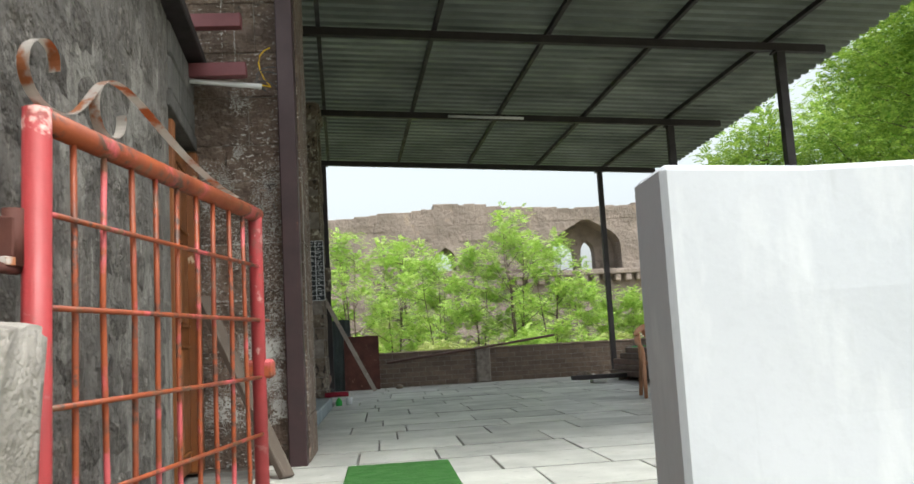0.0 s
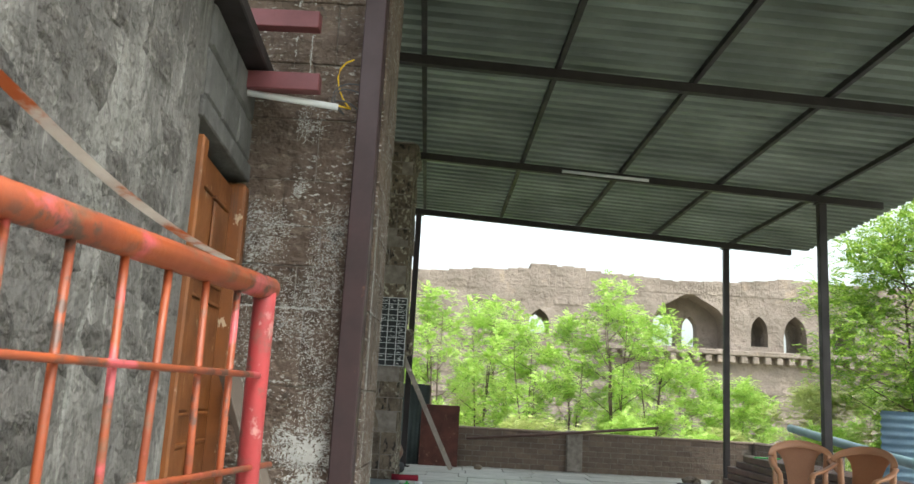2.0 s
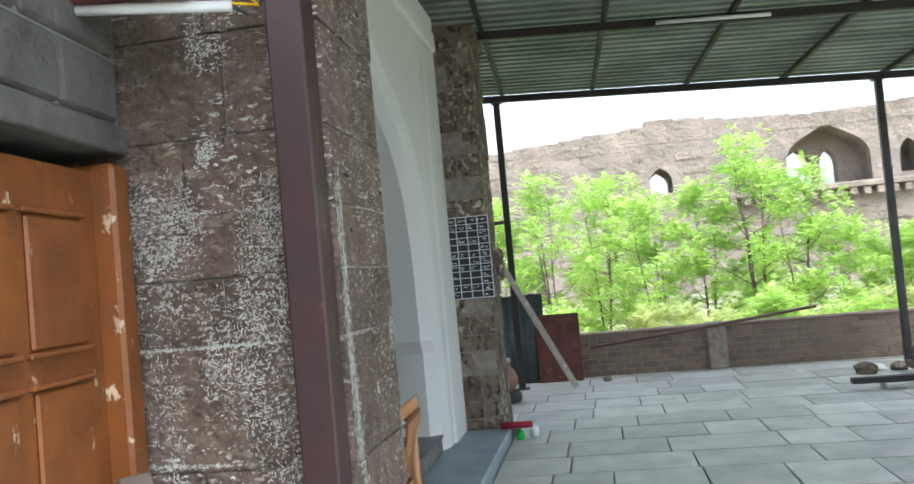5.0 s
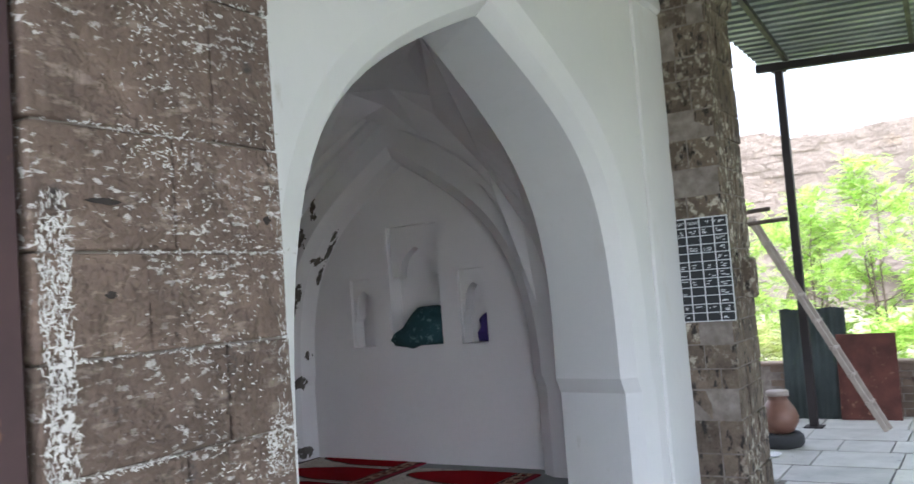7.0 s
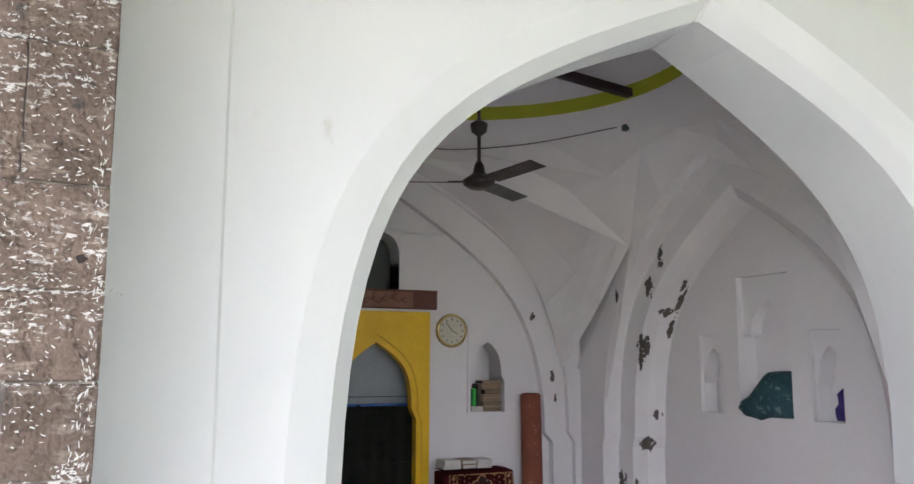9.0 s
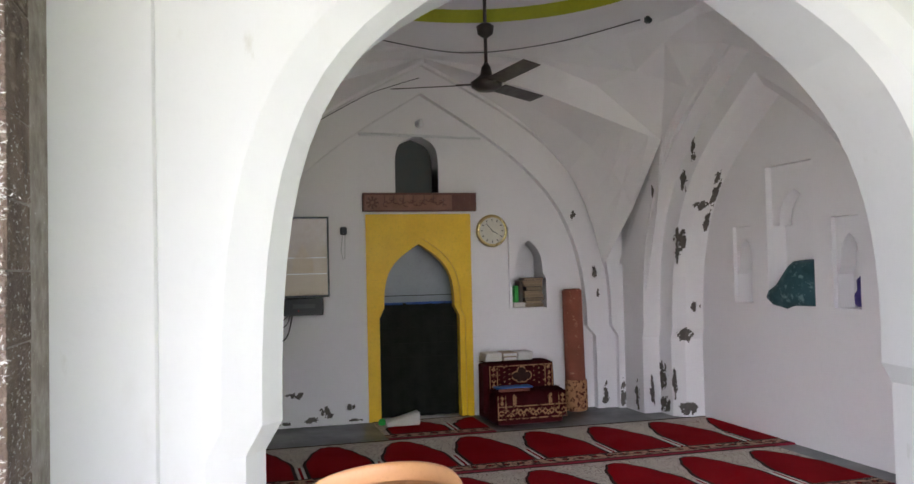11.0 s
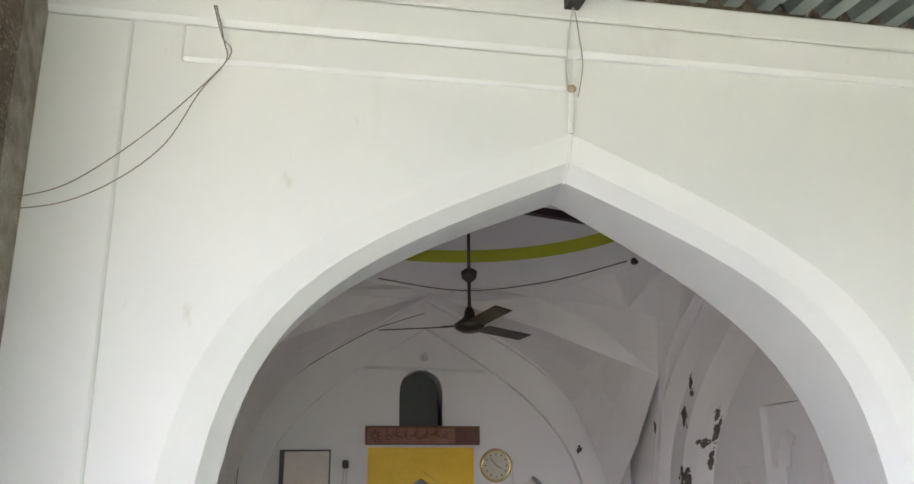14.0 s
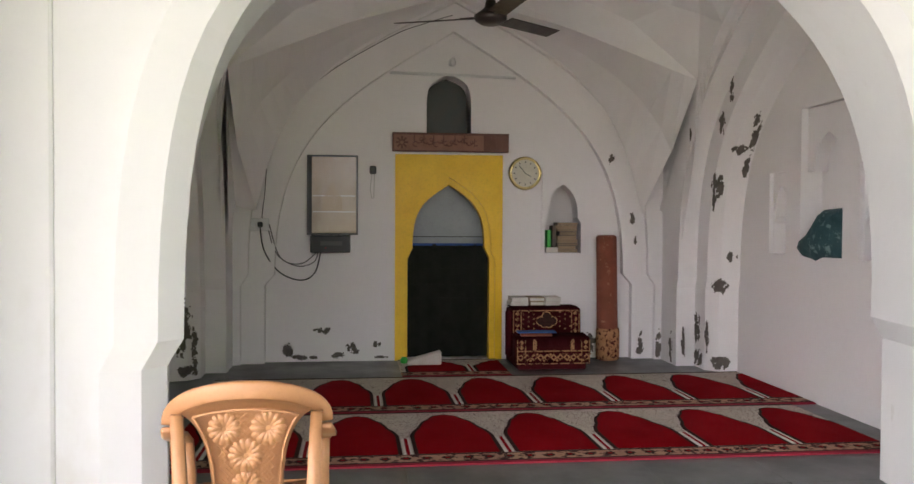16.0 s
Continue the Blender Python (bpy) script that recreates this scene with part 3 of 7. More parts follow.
bm = bmesh.new()
MO = arch_profile(0.366, 1.81, FL, 1.17, 0.036, 0.08, 12, 0.6, 0.62)
MI = arch_profile(0.313, 1.745, FL, 1.20, 0.043, 0.09, 12, 0.6, 0.62)
arch_face(bm, mih, MO, -0.465, 0.465, FL, 2.005, 0.0)
for k in (-0.465, 0.465):
    bm.faces.new([bm.verts.new(mih(k, v, w)) for v, w in ((FL, 0), (2.005, 0), (2.005, 0.02), (FL, 0.02))])
bm.faces.new([bm.verts.new(mih(u, 2.005, w)) for u, w in ((-0.465, 0), (0.465, 0), (0.465, 0.02), (-0.465, 0.02))])
bridge(bm, [mih(u, v, 0) for u, v in MO], [mih(u, v, 0.025) for u, v in MO])
bridge(bm, [mih(u, v, 0.025) for u, v in MO], [mih(u, v, 0.025) for u, v in MI])
bridge(bm, [mih(u, v, 0.025) for u, v in MI], [mih(u, v, 0.12) for u, v in MI])
bmesh.ops.remove_doubles(bm, verts=bm.verts[:], dist=0.0005)
structure(mesh_object("mihrab_surround", bm, "yellow"), "glossy yellow painted mihrab surround with pointed arch", "mihrab")

# north and south walls


SIDE = 1.83         # from the middle line to the foremost order of a side wall


def side(sign):
    def place(u, v, w):
        return (NX + u, CY + sign * (SIDE + w), v)
    return place


def moved(profile, by=-0.02):
    """The side arches stand a little west of the niches."""
    return [(u + by, v) for u, v in profile]


SIDE_ARCH = arch_profile(1.47, 3.08, FL, 0.98, 0.03, 0.09, **LOW)
SIDE_ORDER = arch_profile(1.26, 2.87, FL, 0.98, 0.035, 0.09, **LOW)
SIDE_INNER = arch_profile(1.12, 2.73, FL, 0.98, 0.02, 0.09, **LOW)
NICHES = [(-0.69, -0.445, 1.21, 1.80), (-0.255, 0.255, 1.21, 2.22), (0.435, 0.685, 1.21, 1.81)]
for name, sign in (("wall_north", 1), ("wall_south", -1)):
    bm = bmesh.new()
    pl = side(sign)
    pr0, pr1, pr2 = moved(SIDE_ARCH), moved(SIDE_ORDER), moved(SIDE_INNER, -0.04)
    arch_face(bm, pl, pr0, -1.88, 1.66, FL, 3.75, 0.0)
    bridge(bm, [pl(u, v, 0.0) for u, v in pr0], [pl(u, v, 0.16) for u, v in pr0])
    arch_face(bm, pl, pr1, -1.62, 1.56, FL, 3.5, 0.16)
    mid = [(0.35 * a[0] + 0.65 * b[0], 0.35 * a[1] + 0.65 * b[1]) for a, b in zip(pr1, pr2)]
    bridge(bm, [pl(u, v, 0.16) for u, v in pr1], [pl(u, v, 0.24) for u, v in mid])
    bridge(bm, [pl(u, v, 0.24) for u, v in mid], [pl(u, v, 0.38) for u, v in pr2])
    holed_wall(bm, pl, -1.36, 1.36, FL, 3.1, 0.38, NICHES if sign > 0 else [], 0.16)
    structure(mesh_object(name, bm, "inner"), "white limewashed side wall with stepped pointed arch" + (" and three niches" if sign > 0 else ""), "wall")
# pointed heads of the niches
def niche_head(name, place, u0, u1, v0, v1, hw, apex, spring, w, depth, wider=0.02, step=0.05):
    bm = bmesh.new()
    um = (u0 + u1) / 2
    pr = arch_profile(hw, apex, v0, spring, wider, step, 8, 0.5, 0.55)
    def pl(u, v, ww):
        return place(um + u, v, ww)
    arch_face(bm, pl, pr, u0 - um + 0.002, u1 - um - 0.002, v0, v1 - 0.002, w)
    bridge(bm, [pl(u, v, w) for u, v in pr], [pl(u, v, w + depth) for u, v in pr])
    bmesh.ops.remove_doubles(bm, verts=bm.verts[:], dist=0.0005)
    return structure(mesh_object(name, bm, "inner"), "white pointed niche head", "trim")


pn = side(1)
niche_head("trim_niche", pn, -0.255, 0.255, 1.785, 2.22, 0.17, 2.04, 1.79, 0.43, 0.10, 0.0, 0.002)
niche_head("trim_niche", pn, 0.435, 0.685, 1.21, 1.81, 0.085, 1.70, 1.48, 0.41, 0.12, 0.03)
niche_head("trim_niche", pn, -0.69, -0.445, 1.21, 1.80, 0.085, 1.70, 1.48, 0.41, 0.12, 0.03)

# east inner face beside the arch
bm = bmesh.new()
arch_face(bm, lambda u, v, w: (-reveal(v) - w, CF + u, v), P2, -1.95, 1.95, 0.0, 3.75, 0.0)
bmesh.ops.reverse_faces(bm, faces=bm.faces[:])
structure(mesh_object("wall_east", bm, "inner"), "white limewashed inner side of the arch wall", "wall")

# pendentives folded into kites, ring and dome
RC, RR, RZ = Vector((-2.28, 7.65, 0)), 1.47, 3.36


def ring_pt(deg, r=RR, z=RZ):
    return RC + Vector((r * math.cos(radians(deg)), r * math.sin(radians(deg)), z))


bm = bmesh.new()
AX = {0: Vector((-0.62, 7.64, 3.30)), 90: Vector((-2.22, 9.36, 3.07)), 180: Vector((-3.98, 7.64, 3.32)), 270: Vector((-2.22, 5.92, 3.07))}
CO = {45: Vector((-0.60, 9.49, 2.5)), 135: Vector((-4.05, 9.49, 2.5)), 225: Vector((-4.05, 5.79, 2.5)), 315: Vector((-0.60, 5.79, 2.5))}


def tri(*ps):
    bm.faces.new([bm.verts.new(p) for p in ps])


def arch_half(profile, v):
    """Half width of an arch profile at height v."""
    right = sorted((pv, pu) for pu, pv in profile if pu >= 0)
    for (v0, u0), (v1, u1) in zip(right, right[1:]):
        if v0 <= v <= v1 and v1 > v0:
            return u0 + (u1 - u0) * (v - v0) / (v1 - v0)
    return 0.0 if v > right[-1][0] else right[0][1]


def arch_height(profile, u):
    """Height of the upper part of an arch profile at distance u from its middle."""
    lo, hi = 1.0, max(pv for pu, pv in profile)
    for _ in range(30):
        mid = (lo + hi) / 2
        if arch_half(profile, mid) > u:
            lo = mid
        else:
            hi = mid
    return lo


for c, corner in CO.items():
    a, b = AX[c - 45], AX[(c + 45) % 360]
    sx, sy = (1 if corner.x > RC.x else -1), (1 if corner.y > RC.y else -1)
    tip = Vector((RC.x + (1.13 if sx > 0 else -0.87), RC.y + sy * 1.75, 2.52))
    line = [a.lerp(tip, k / 4) if k <= 4 else tip.lerp(b, (k - 4) / 4) for k in range(9)]
    for k in (1, 2, 3, 5, 6, 7):        # the ridge sags a little between arch point and tip
        line[k].z += 0.05 * math.sin(math.pi * (k % 4) / 4)
    # three staggered rows of points make the folded kites; above them a plain skirt up to the ring
    def toward(p, f, push):
        d = math.atan2(p.y - RC.y, p.x - RC.x)
        q = p.lerp(ring_pt(math.degrees(d)), f)
        return q + Vector((math.cos(d), math.sin(d), 0)) * push
    row0 = [line[k] for k in (0, 2, 4, 6, 8)]
    row1 = [toward((row0[k] + row0[k + 1]) / 2, 0.40, 0.055) for k in range(4)]
    row2 = [toward(p, f, -0.015) for p, f in zip(row0, (0.62, 0.66, 0.62, 0.66, 0.62))]
    row3 = [toward((row2[k] + row2[k + 1]) / 2, 0.72, 0.02) for k in range(4)]
    for k in range(4):
        tri(row0[k], row1[k], row0[k + 1])
        tri(row1[k], row2[k], row2[k + 1])
        tri(row2[k], row3[k], row2[k + 1])
        if k < 3:
            tri(row0[k + 1], row1[k], row2[k + 1])
            tri(row0[k + 1], row2[k + 1], row1[k + 1])
            tri(row2[k + 1], row3[k], toward(row2[k + 1], 1.0, 0.02))
            tri(row2[k + 1], toward(row2[k + 1], 1.0, 0.02), row3[k + 1])
    for e, r in ((0, 0), (4, 3)):
        tri(row0[e], row2[e], row1[r])
        tri(row2[e], toward(row2[e], 1.0, 0.02), row3[r])
    tops = [toward(p, 1.0, 0.02) for p in row2]
    for k in range(4):
        tri(row3[k], tops[k], toward((row2[k] + row2[k + 1]) / 2, 1.0, 0.02))
        tri(row3[k], toward((row2[k] + row2[k + 1]) / 2, 1.0, 0.02), tops[k + 1])
    # sloping webs from the ridge down to the back of each wall arch
    def foot(wall, f):
        if abs(wall.y - RC.y) < 0.1:
            u = 0.02 + f * 1.62
            return Vector((corner.x, wall.y + sy * u, arch_height(A, u) + 0.03 - 0.25 * f ** 6))
        u = 0.02 + f * (1.41 if sx < 0 else 1.36)
        return Vector((wall.x + sx * u, corner.y, arch_height(SIDE_ARCH, u) + 0.03 - 0.25 * f ** 6))
    for wall, run in ((a, [0, 1, 2, 3, 4]), (b, [8, 7, 6, 5, 4])):
        for i in range(4):
            p, q = line[run[i]], line[run[i + 1]]
            n = 5
            for j in range(n):
                f0, f1 = (i + j / n) / 4, (i + (j + 1) / n) / 4
                p0, p1, w0, w1 = p.lerp(q, j / n), p.lerp(q, (j + 1) / n), foot(wall, f0), foot(wall, f1)
                h0, h1 = (p0 + w0) / 2, (p1 + w1) / 2
                push = Vector((-sx * 0.05, -sy * 0.05, 0)) * -1.0
                h0 = h0 + push * f0
                h1 = h1 + push * f1
                tri(p0, p1, h1, h0)
                tri(h0, h1, w1, w0)
    wa, wb = foot(a, 1.0), foot(b, 1.0)
    flush = CY + sy * (SIDE - 0.025)
    low = Vector((corner.x, flush, 1.55))
    crease = Vector((tip.x + (corner.x - tip.x) * 0.38, flush, tip.z - 0.06))
    hw = (tip + wa) / 2 + Vector((sx * 0.05, sy * 0.05, 0))
    tri(tip, hw, crease), tri(hw, wa, crease), tri(wa, low, crease)
    wb.y = flush
    tri(tip, wb, crease), tri(wb, low, crease)
structure(mesh_object("ceiling_pendentives", bm, "inner"), "white limewashed pendentives folded into kite facets", "ceiling")
bm = lathe([(1.53, 3.30), (1.45, 3.36), (1.47, 3.50), (1.46, 3.56)], 48, Matrix.Translation(RC))
for f in [f for f in bm.faces if len(f.verts) > 4]:
    bm.faces.remove(f)
structure(mesh_object("ceiling_ring", bm, "inner", smooth=True), "white limewashed ring below the dome", "ceiling")
bm = lathe([(1.462, 3.56), (1.455, 3.67)], 48, Matrix.Translation(RC))
for f in [f for f in bm.faces if len(f.verts) > 4]:
    bm.faces.remove(f)
structure(mesh_object("ceiling_band", bm, "lime", smooth=True), "yellow-green painted band at the foot of the dome", "ceiling")
prof = [(1.456 * math.cos(radians(a)), 3.67 + 1.35 * math.sin(radians(a))) for a in range(0, 91, 6)]
bm = lathe(prof[:-1] + [(0.0, 5.02)], 48, Matrix.Translation(RC))
for f in [f for f in bm.faces if len(f.verts) > 4]:
    bm.faces.remove(f)
structure(mesh_object("ceiling_dome", bm, "inner", smooth=True), "white limewashed dome", "ceiling")

# floor of the room, ledge, outer shell
structure(mesh_object("floor_room", boxed(-4.6, -0.05, 5.30, 10.0, -0.3, FL - 0.012), "gap"), "dark bedding under the stone floor of the room", "floor")
structure(mesh_object("floor_sill", boxed(-0.052, 0.42, 5.465, 10.055, -0.05, LEDGE - 0.005, bevel=0.01), "ledge"), "grey stone ledge before the arch", "ledge")
bm = bmesh.new()
box(bm, -4.95, -4.66, 4.9, 10.75, -0.72, 5.2)
box(bm, -4.66, -0.02, 10.20, 10.75, -0.72, 5.2)
box(bm, -4.66, -0.02, 4.95, 5.35, -0.72, 5.2)
box(bm, -4.95, -0.02, 4.9, 10.75, 5.2, 5.35)
box(bm, -0.35, -0.02, 5.35, 10.2, 3.89, 5.2)
structure(mesh_object("wall_outer", bm, "rubble"), "grey mortared outer walls of the mosque", "wall")

# ---- annex wall, slightly askew, with the doorway
AN = Matrix.Translation((0.22, 1.2, 0)) @ Matrix.Rotation(math.atan2(0.29, 3.67), 4, "Z")   # local +y runs north along the wall face, -x into it
bm = bmesh.new()
D0, D1, DT = 2.72, 3.62, 1.945
box(bm, -0.45, 0.0, -3.0, D0, -0.72, 2.43, AN)
box(bm, -0.45, -0.01, D0, 3.70, DT + 0.086, 2.42, AN)
box(bm, -0.45, -0.36, D0 - 0.01, 3.76, -0.1, 2.2, AN)
structure(mesh_object("wall_annex", bm, "plaster"), "rough grey cement-plastered annex wall", "wall")
bm = bmesh.new()
box(bm, -0.36, 0.02, D0 - 0.04, 3.72, DT, DT + 0.085, AN, 0.006)
structure(mesh_object("lintel", bm, "block"), "dark cement lintel over the doorway", "lintel")
annex_blocks = structure(mesh_object("wall_annex_top", boxed(-0.3, -0.004, D0 + 0.005, 3.69, DT + 0.09, 2.41, AN), "cement"), "grey cement blockwork above the doorway", "wall")
row_z = DT + 0.09
for k, (h, cuts) in enumerate(((0.20, (0.0, 0.30, 0.62, 0.94)), (0.19, (0.0, 0.46, 0.94)))):
    for a, b in zip(cuts, cuts[1:]):
        part("block", boxed(-0.2, 0.014, D0 + a + 0.006, D0 + b - 0.006, row_z + 0.006, row_z + h - 0.006, AN, 0.012), "block", annex_blocks)
    row_z += h
structure(mesh_object("wall_annex_coping", boxed(-0.45, 0.10, -3.0, 3.70, 2.435, 2.50, AN, 0.006), "dark_steel"), "dark timber plate along the top of the annex wall", "wall plate")
# door
door = tagged(empty("door_1"), "closed orange-brown varnished wooden door with scuffed panels", "door", kind="structure")
part("jamb", boxed(-0.10, 0.035, 3.54, 3.64, 0.0, DT - 0.04, AN, 0.012), "door", door)
part("jamb", boxed(-0.10, 0.02, D0 + 0.02, D0 + 0.10, 0.0, DT - 0.05, AN, 0.008), "door", door)
leaf = part("leaf", boxed(-0.07, -0.03, D0 + 0.10, 3.54, 0.02, DT - 0.06, AN, 0.004), "door", door)
for z0, z1 in ((0.15, 0.72), (0.86, 1.30), (1.40, 1.74)):
    for y0, y1 in ((D0 + 0.16, D0 + 0.40), (D0 + 0.47, D0 + 0.73)):
        part("panel", boxed(-0.032, -0.018, y0, y1, z0, z1, AN, 0.012), "door", leaf)
        part("moulding", boxed(-0.031, -0.012, y0 - 0.02, y1 + 0.02, z0 - 0.018, z0 - 0.004, AN, 0.003), "door", leaf)
        part("moulding", boxed(-0.031, -0.012, y0 - 0.02, y1 + 0.02, z1 + 0.004, z1 + 0.018, AN, 0.003), "door", leaf)

# beams and tube by the pier
for z, x1, y in ((2.635, 0.28, 4.58), (2.335, 0.30, 4.60)):
    tagged(mesh_object("wooden_beam", boxed(-0.35, x1, y, y + 0.07, z, z + 0.085, bevel=0.004), "beam_red"), "dull red painted beam end sticking out of the wall", "beam", "beam ends")
bm = tubed([(-0.12, 4.62, 2.325), (0.375, 4.735, 2.305)], 0.016, 10)
tagged(mesh_object("conduit", bm, "pvc", smooth=True), "white plastic conduit below a red beam", "conduit")
random.seed(3)
for k in range(4):
    y = 4.80
    pts = [(0.37, 4.74, 2.315)]
    a = random.uniform(0, 6)
    for i in range(1, 9):
        s = i / 8
        pts.append((0.37 + 0.05 * s + 0.05 * math.sin(a + 5 * s), 4.80 + 0.02 * math.sin(3 * s + a), 2.315 + 0.24 * s * (1 - 0.3 * k) + 0.03 * math.cos(a + 6 * s)))
    tagged(mesh_object("loose_wire", tubed(pts, 0.004, 5), "cable" if k else "yellow"), "thin loose wire end hanging from the conduit", "wire", "loose wires")
plank = boxed(-0.02, 0.02, -0.045, 0.045, 0.0, 1.19, bevel=0.004)
ob = tagged(mesh_object("wooden_plank", plank, "wood"), "weathered plank leaning in the wall corner", "plank")
ob.matrix_world = Matrix.Translation((0.50, 4.32, 0.0)) @ Vector((-0.50, 0.36, 1.02)).to_track_quat("Z", "X").to_matrix().to_4x4()

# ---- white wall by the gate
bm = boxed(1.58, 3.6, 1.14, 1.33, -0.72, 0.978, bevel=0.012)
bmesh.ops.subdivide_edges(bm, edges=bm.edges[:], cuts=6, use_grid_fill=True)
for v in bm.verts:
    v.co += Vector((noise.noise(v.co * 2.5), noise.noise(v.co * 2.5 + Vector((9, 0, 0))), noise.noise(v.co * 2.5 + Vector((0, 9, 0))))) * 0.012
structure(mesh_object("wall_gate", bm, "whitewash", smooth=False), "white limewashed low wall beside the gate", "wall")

# ---- gate
GH, GE = Vector((0.325, 1.42, 0)), Vector((0.58, 2.81, 0))
gate = tagged(empty("metal_gate"), "orange-red painted tube gate, open, with rusty scrollwork on top", "gate")
gd = (GE - GH).normalized()
GL = (GE - GH).length


def gp(s, z, off=0.0):
    return GH + gd * s + Vector((gd.y, -gd.x, 0)) * off + Vector((0, 0, z))


GT, GB = 1.19, -0.42
part("frame_tube", tubed([gp(0, GB), gp(0, GT + 0.02)], 0.03, 12), "gate_pink", gate, "pink-red chipped hinge tube", True)
part("frame_tube", tubed([gp(GL, GB), gp(GL, GT - 0.04), gp(GL, GT)], 0.026, 12), "gate_pink", gate, "pink-red chipped end tube", True)
part("frame_tube", tubed([gp(-0.01, GT), gp(GL + 0.02, GT)], 0.028, 12), "gate", gate, "orange rusty top tube", True)
part("frame_tube", tubed([gp(0, GB), gp(GL, GB)], 0.026, 12), "gate", gate, "", True)
random.seed(5)
for i in range(1, 10):
    s = GL * i / 10
    j = [random.uniform(-0.012, 0.012) for _ in range(4)]
    part("bar", tubed([gp(s + j[0], GB), gp(s + j[1], 0.2), gp(s + j[2], 0.8), gp(s, GT)], 0.0078, 8), "gate", gate, "", True)
for z in (0.985, 0.785, 0.575, 0.37, 0.16, -0.05, -0.25):
    part("rail", tubed([gp(0, z, 0.012), gp(GL + (0.09 if z == 0.785 else 0), z + 0.006, 0.012)], 0.0068, 8), "gate", gate, "", True)
part("latch", boxed(-0.05, 0.05, -0.035, 0.035, -0.035, 0.035, Matrix.Translation(gp(GL + 0.02, 0.61)), 0.01), "gate", gate)
for z in (0.93, -0.1):
    part("hinge", tubed([gp(-0.035, z - 0.06, -0.03), gp(-0.035, z + 0.06, -0.03)], 0.022, 10), "rust", gate, "", True)


part("hinge_plate", boxed(-0.035, 0.0, -0.035, 0.035, -0.045, 0.045, Matrix.Translation(gp(-0.02, 0.93, -0.02)), 0.006), "rust", gate)
part("hinge_pin", tubed([gp(-0.10, 0.865, -0.03), gp(-0.02, 0.865, -0.03)], 0.012, 8), "rust", gate, "rusty hinge pin", True)
part("hinge_nut", lathe([(0.0, 0.0), (0.02, 0.0), (0.02, 0.016), (0.0, 0.02)], 6, Matrix.Translation(gp(-0.06, 0.87, -0.03))), "scroll", gate)
# rough gate stone
bm = bmesh.new()
bmesh.ops.create_cube(bm, size=1, matrix=Matrix.Translation((0.235, 1.20, 0.0)) @ Matrix.Diagonal((0.27, 0.22, 1.46, 1)))
bmesh.ops.subdivide_edges(bm, edges=bm.edges[:], cuts=9, use_grid_fill=True)
for v in bm.verts:
    v.co += Vector((noise.noise(v.co * 5), noise.noise(v.co * 5 + Vector((9, 0, 0))), noise.noise(v.co * 5 + Vector((0, 9, 0))))) * 0.05
    v.co += Vector((noise.noise(v.co * 17), noise.noise(v.co * 17 + Vector((9, 0, 0))), 0)) * 0.018
tagged(mesh_object("gate_stone", bm, "rough_lime", smooth=True), "rough pale lime-mortared gate stone beside the hinge", "stone")


def scroll(pts):
    out = []
    for a, b, c, d in pts:
        out += [gp(s, z) for s, z in bezier(a, b, c, d, 12)]
    return out


def bar_scroll(pts, name="scroll"):
    bm = bmesh.new()
    p3 = scroll(pts)
    rows = []
    nrm = Vector((gd.y, -gd.x, 0))
    for i, p in enumerate(p3):
        rows.append((p - nrm * 0.014, p + nrm * 0.014))
    va = [[bm.verts.new(q) for q in r] for r in rows]
    for a, b in zip(va, va[1:]):
        bm.faces.new((a[0], a[1], b[1], b[0]))
    bmesh.ops.solidify(bm, geom=bm.faces[:], thickness=0.005)
    return part(name, bm, "scroll", gate, "rusty white flat-bar scroll")


bar_scroll([((0.065, 1.312), (0.075, 1.37), (0.02, 1.385), (-0.02, 1.355)), ((-0.02, 1.355), (-0.075, 1.32), (-0.06, 1.235), (0.03, 1.222)),
            ((0.03, 1.222), (0.18, 1.20), (0.21, 1.33), (0.30, 1.365)), ((0.30, 1.365), (0.42, 1.40), (0.60, 1.30), (0.88, 1.255)), ((0.88, 1.255), (1.0, 1.235), (1.1, 1.225), (1.22, 1.222))])
bar_scroll([((0.30, 1.362), (0.23, 1.345), (0.215, 1.26), (0.27, 1.226)), ((0.27, 1.226), (0.32, 1.205), (0.385, 1.235), (0.371, 1.295))])


# ---- fort across the valley
fort = structure(empty("fort_ruin"), "ruined brown stone fort wall with pointed arches and broken top", "fort")
FY = 46.0


def fo(u, v, w):
    return (u, FY + w, v)


bm = bmesh.new()
random.seed(11)
SPANS = [(-30.0, -12.0, None), (-12.0, -4.0, (-5.6, 0.95, 1.3, -1.2)), (-4.0, -0.5, (-2.2, 0.95, 1.3, -1.2)), (-0.5, 3.4, None), (3.4, 6.2, (4.85, 0.55, 6.0, 4.7)), (6.2, 9.9, None), (9.9, 15.6, (12.85, 1.95, 7.35, 4.4)),
         (15.6, 17.6, (16.55, 0.45, 6.2, 4.6)), (17.6, 19.6, (18.45, 0.62, 6.3, 4.2)), (19.6, 22.4, (21.0, 0.6, 6.3, 4.3)), (22.4, 40.0, None), (40, 70, None)]
DEEP = 3.0
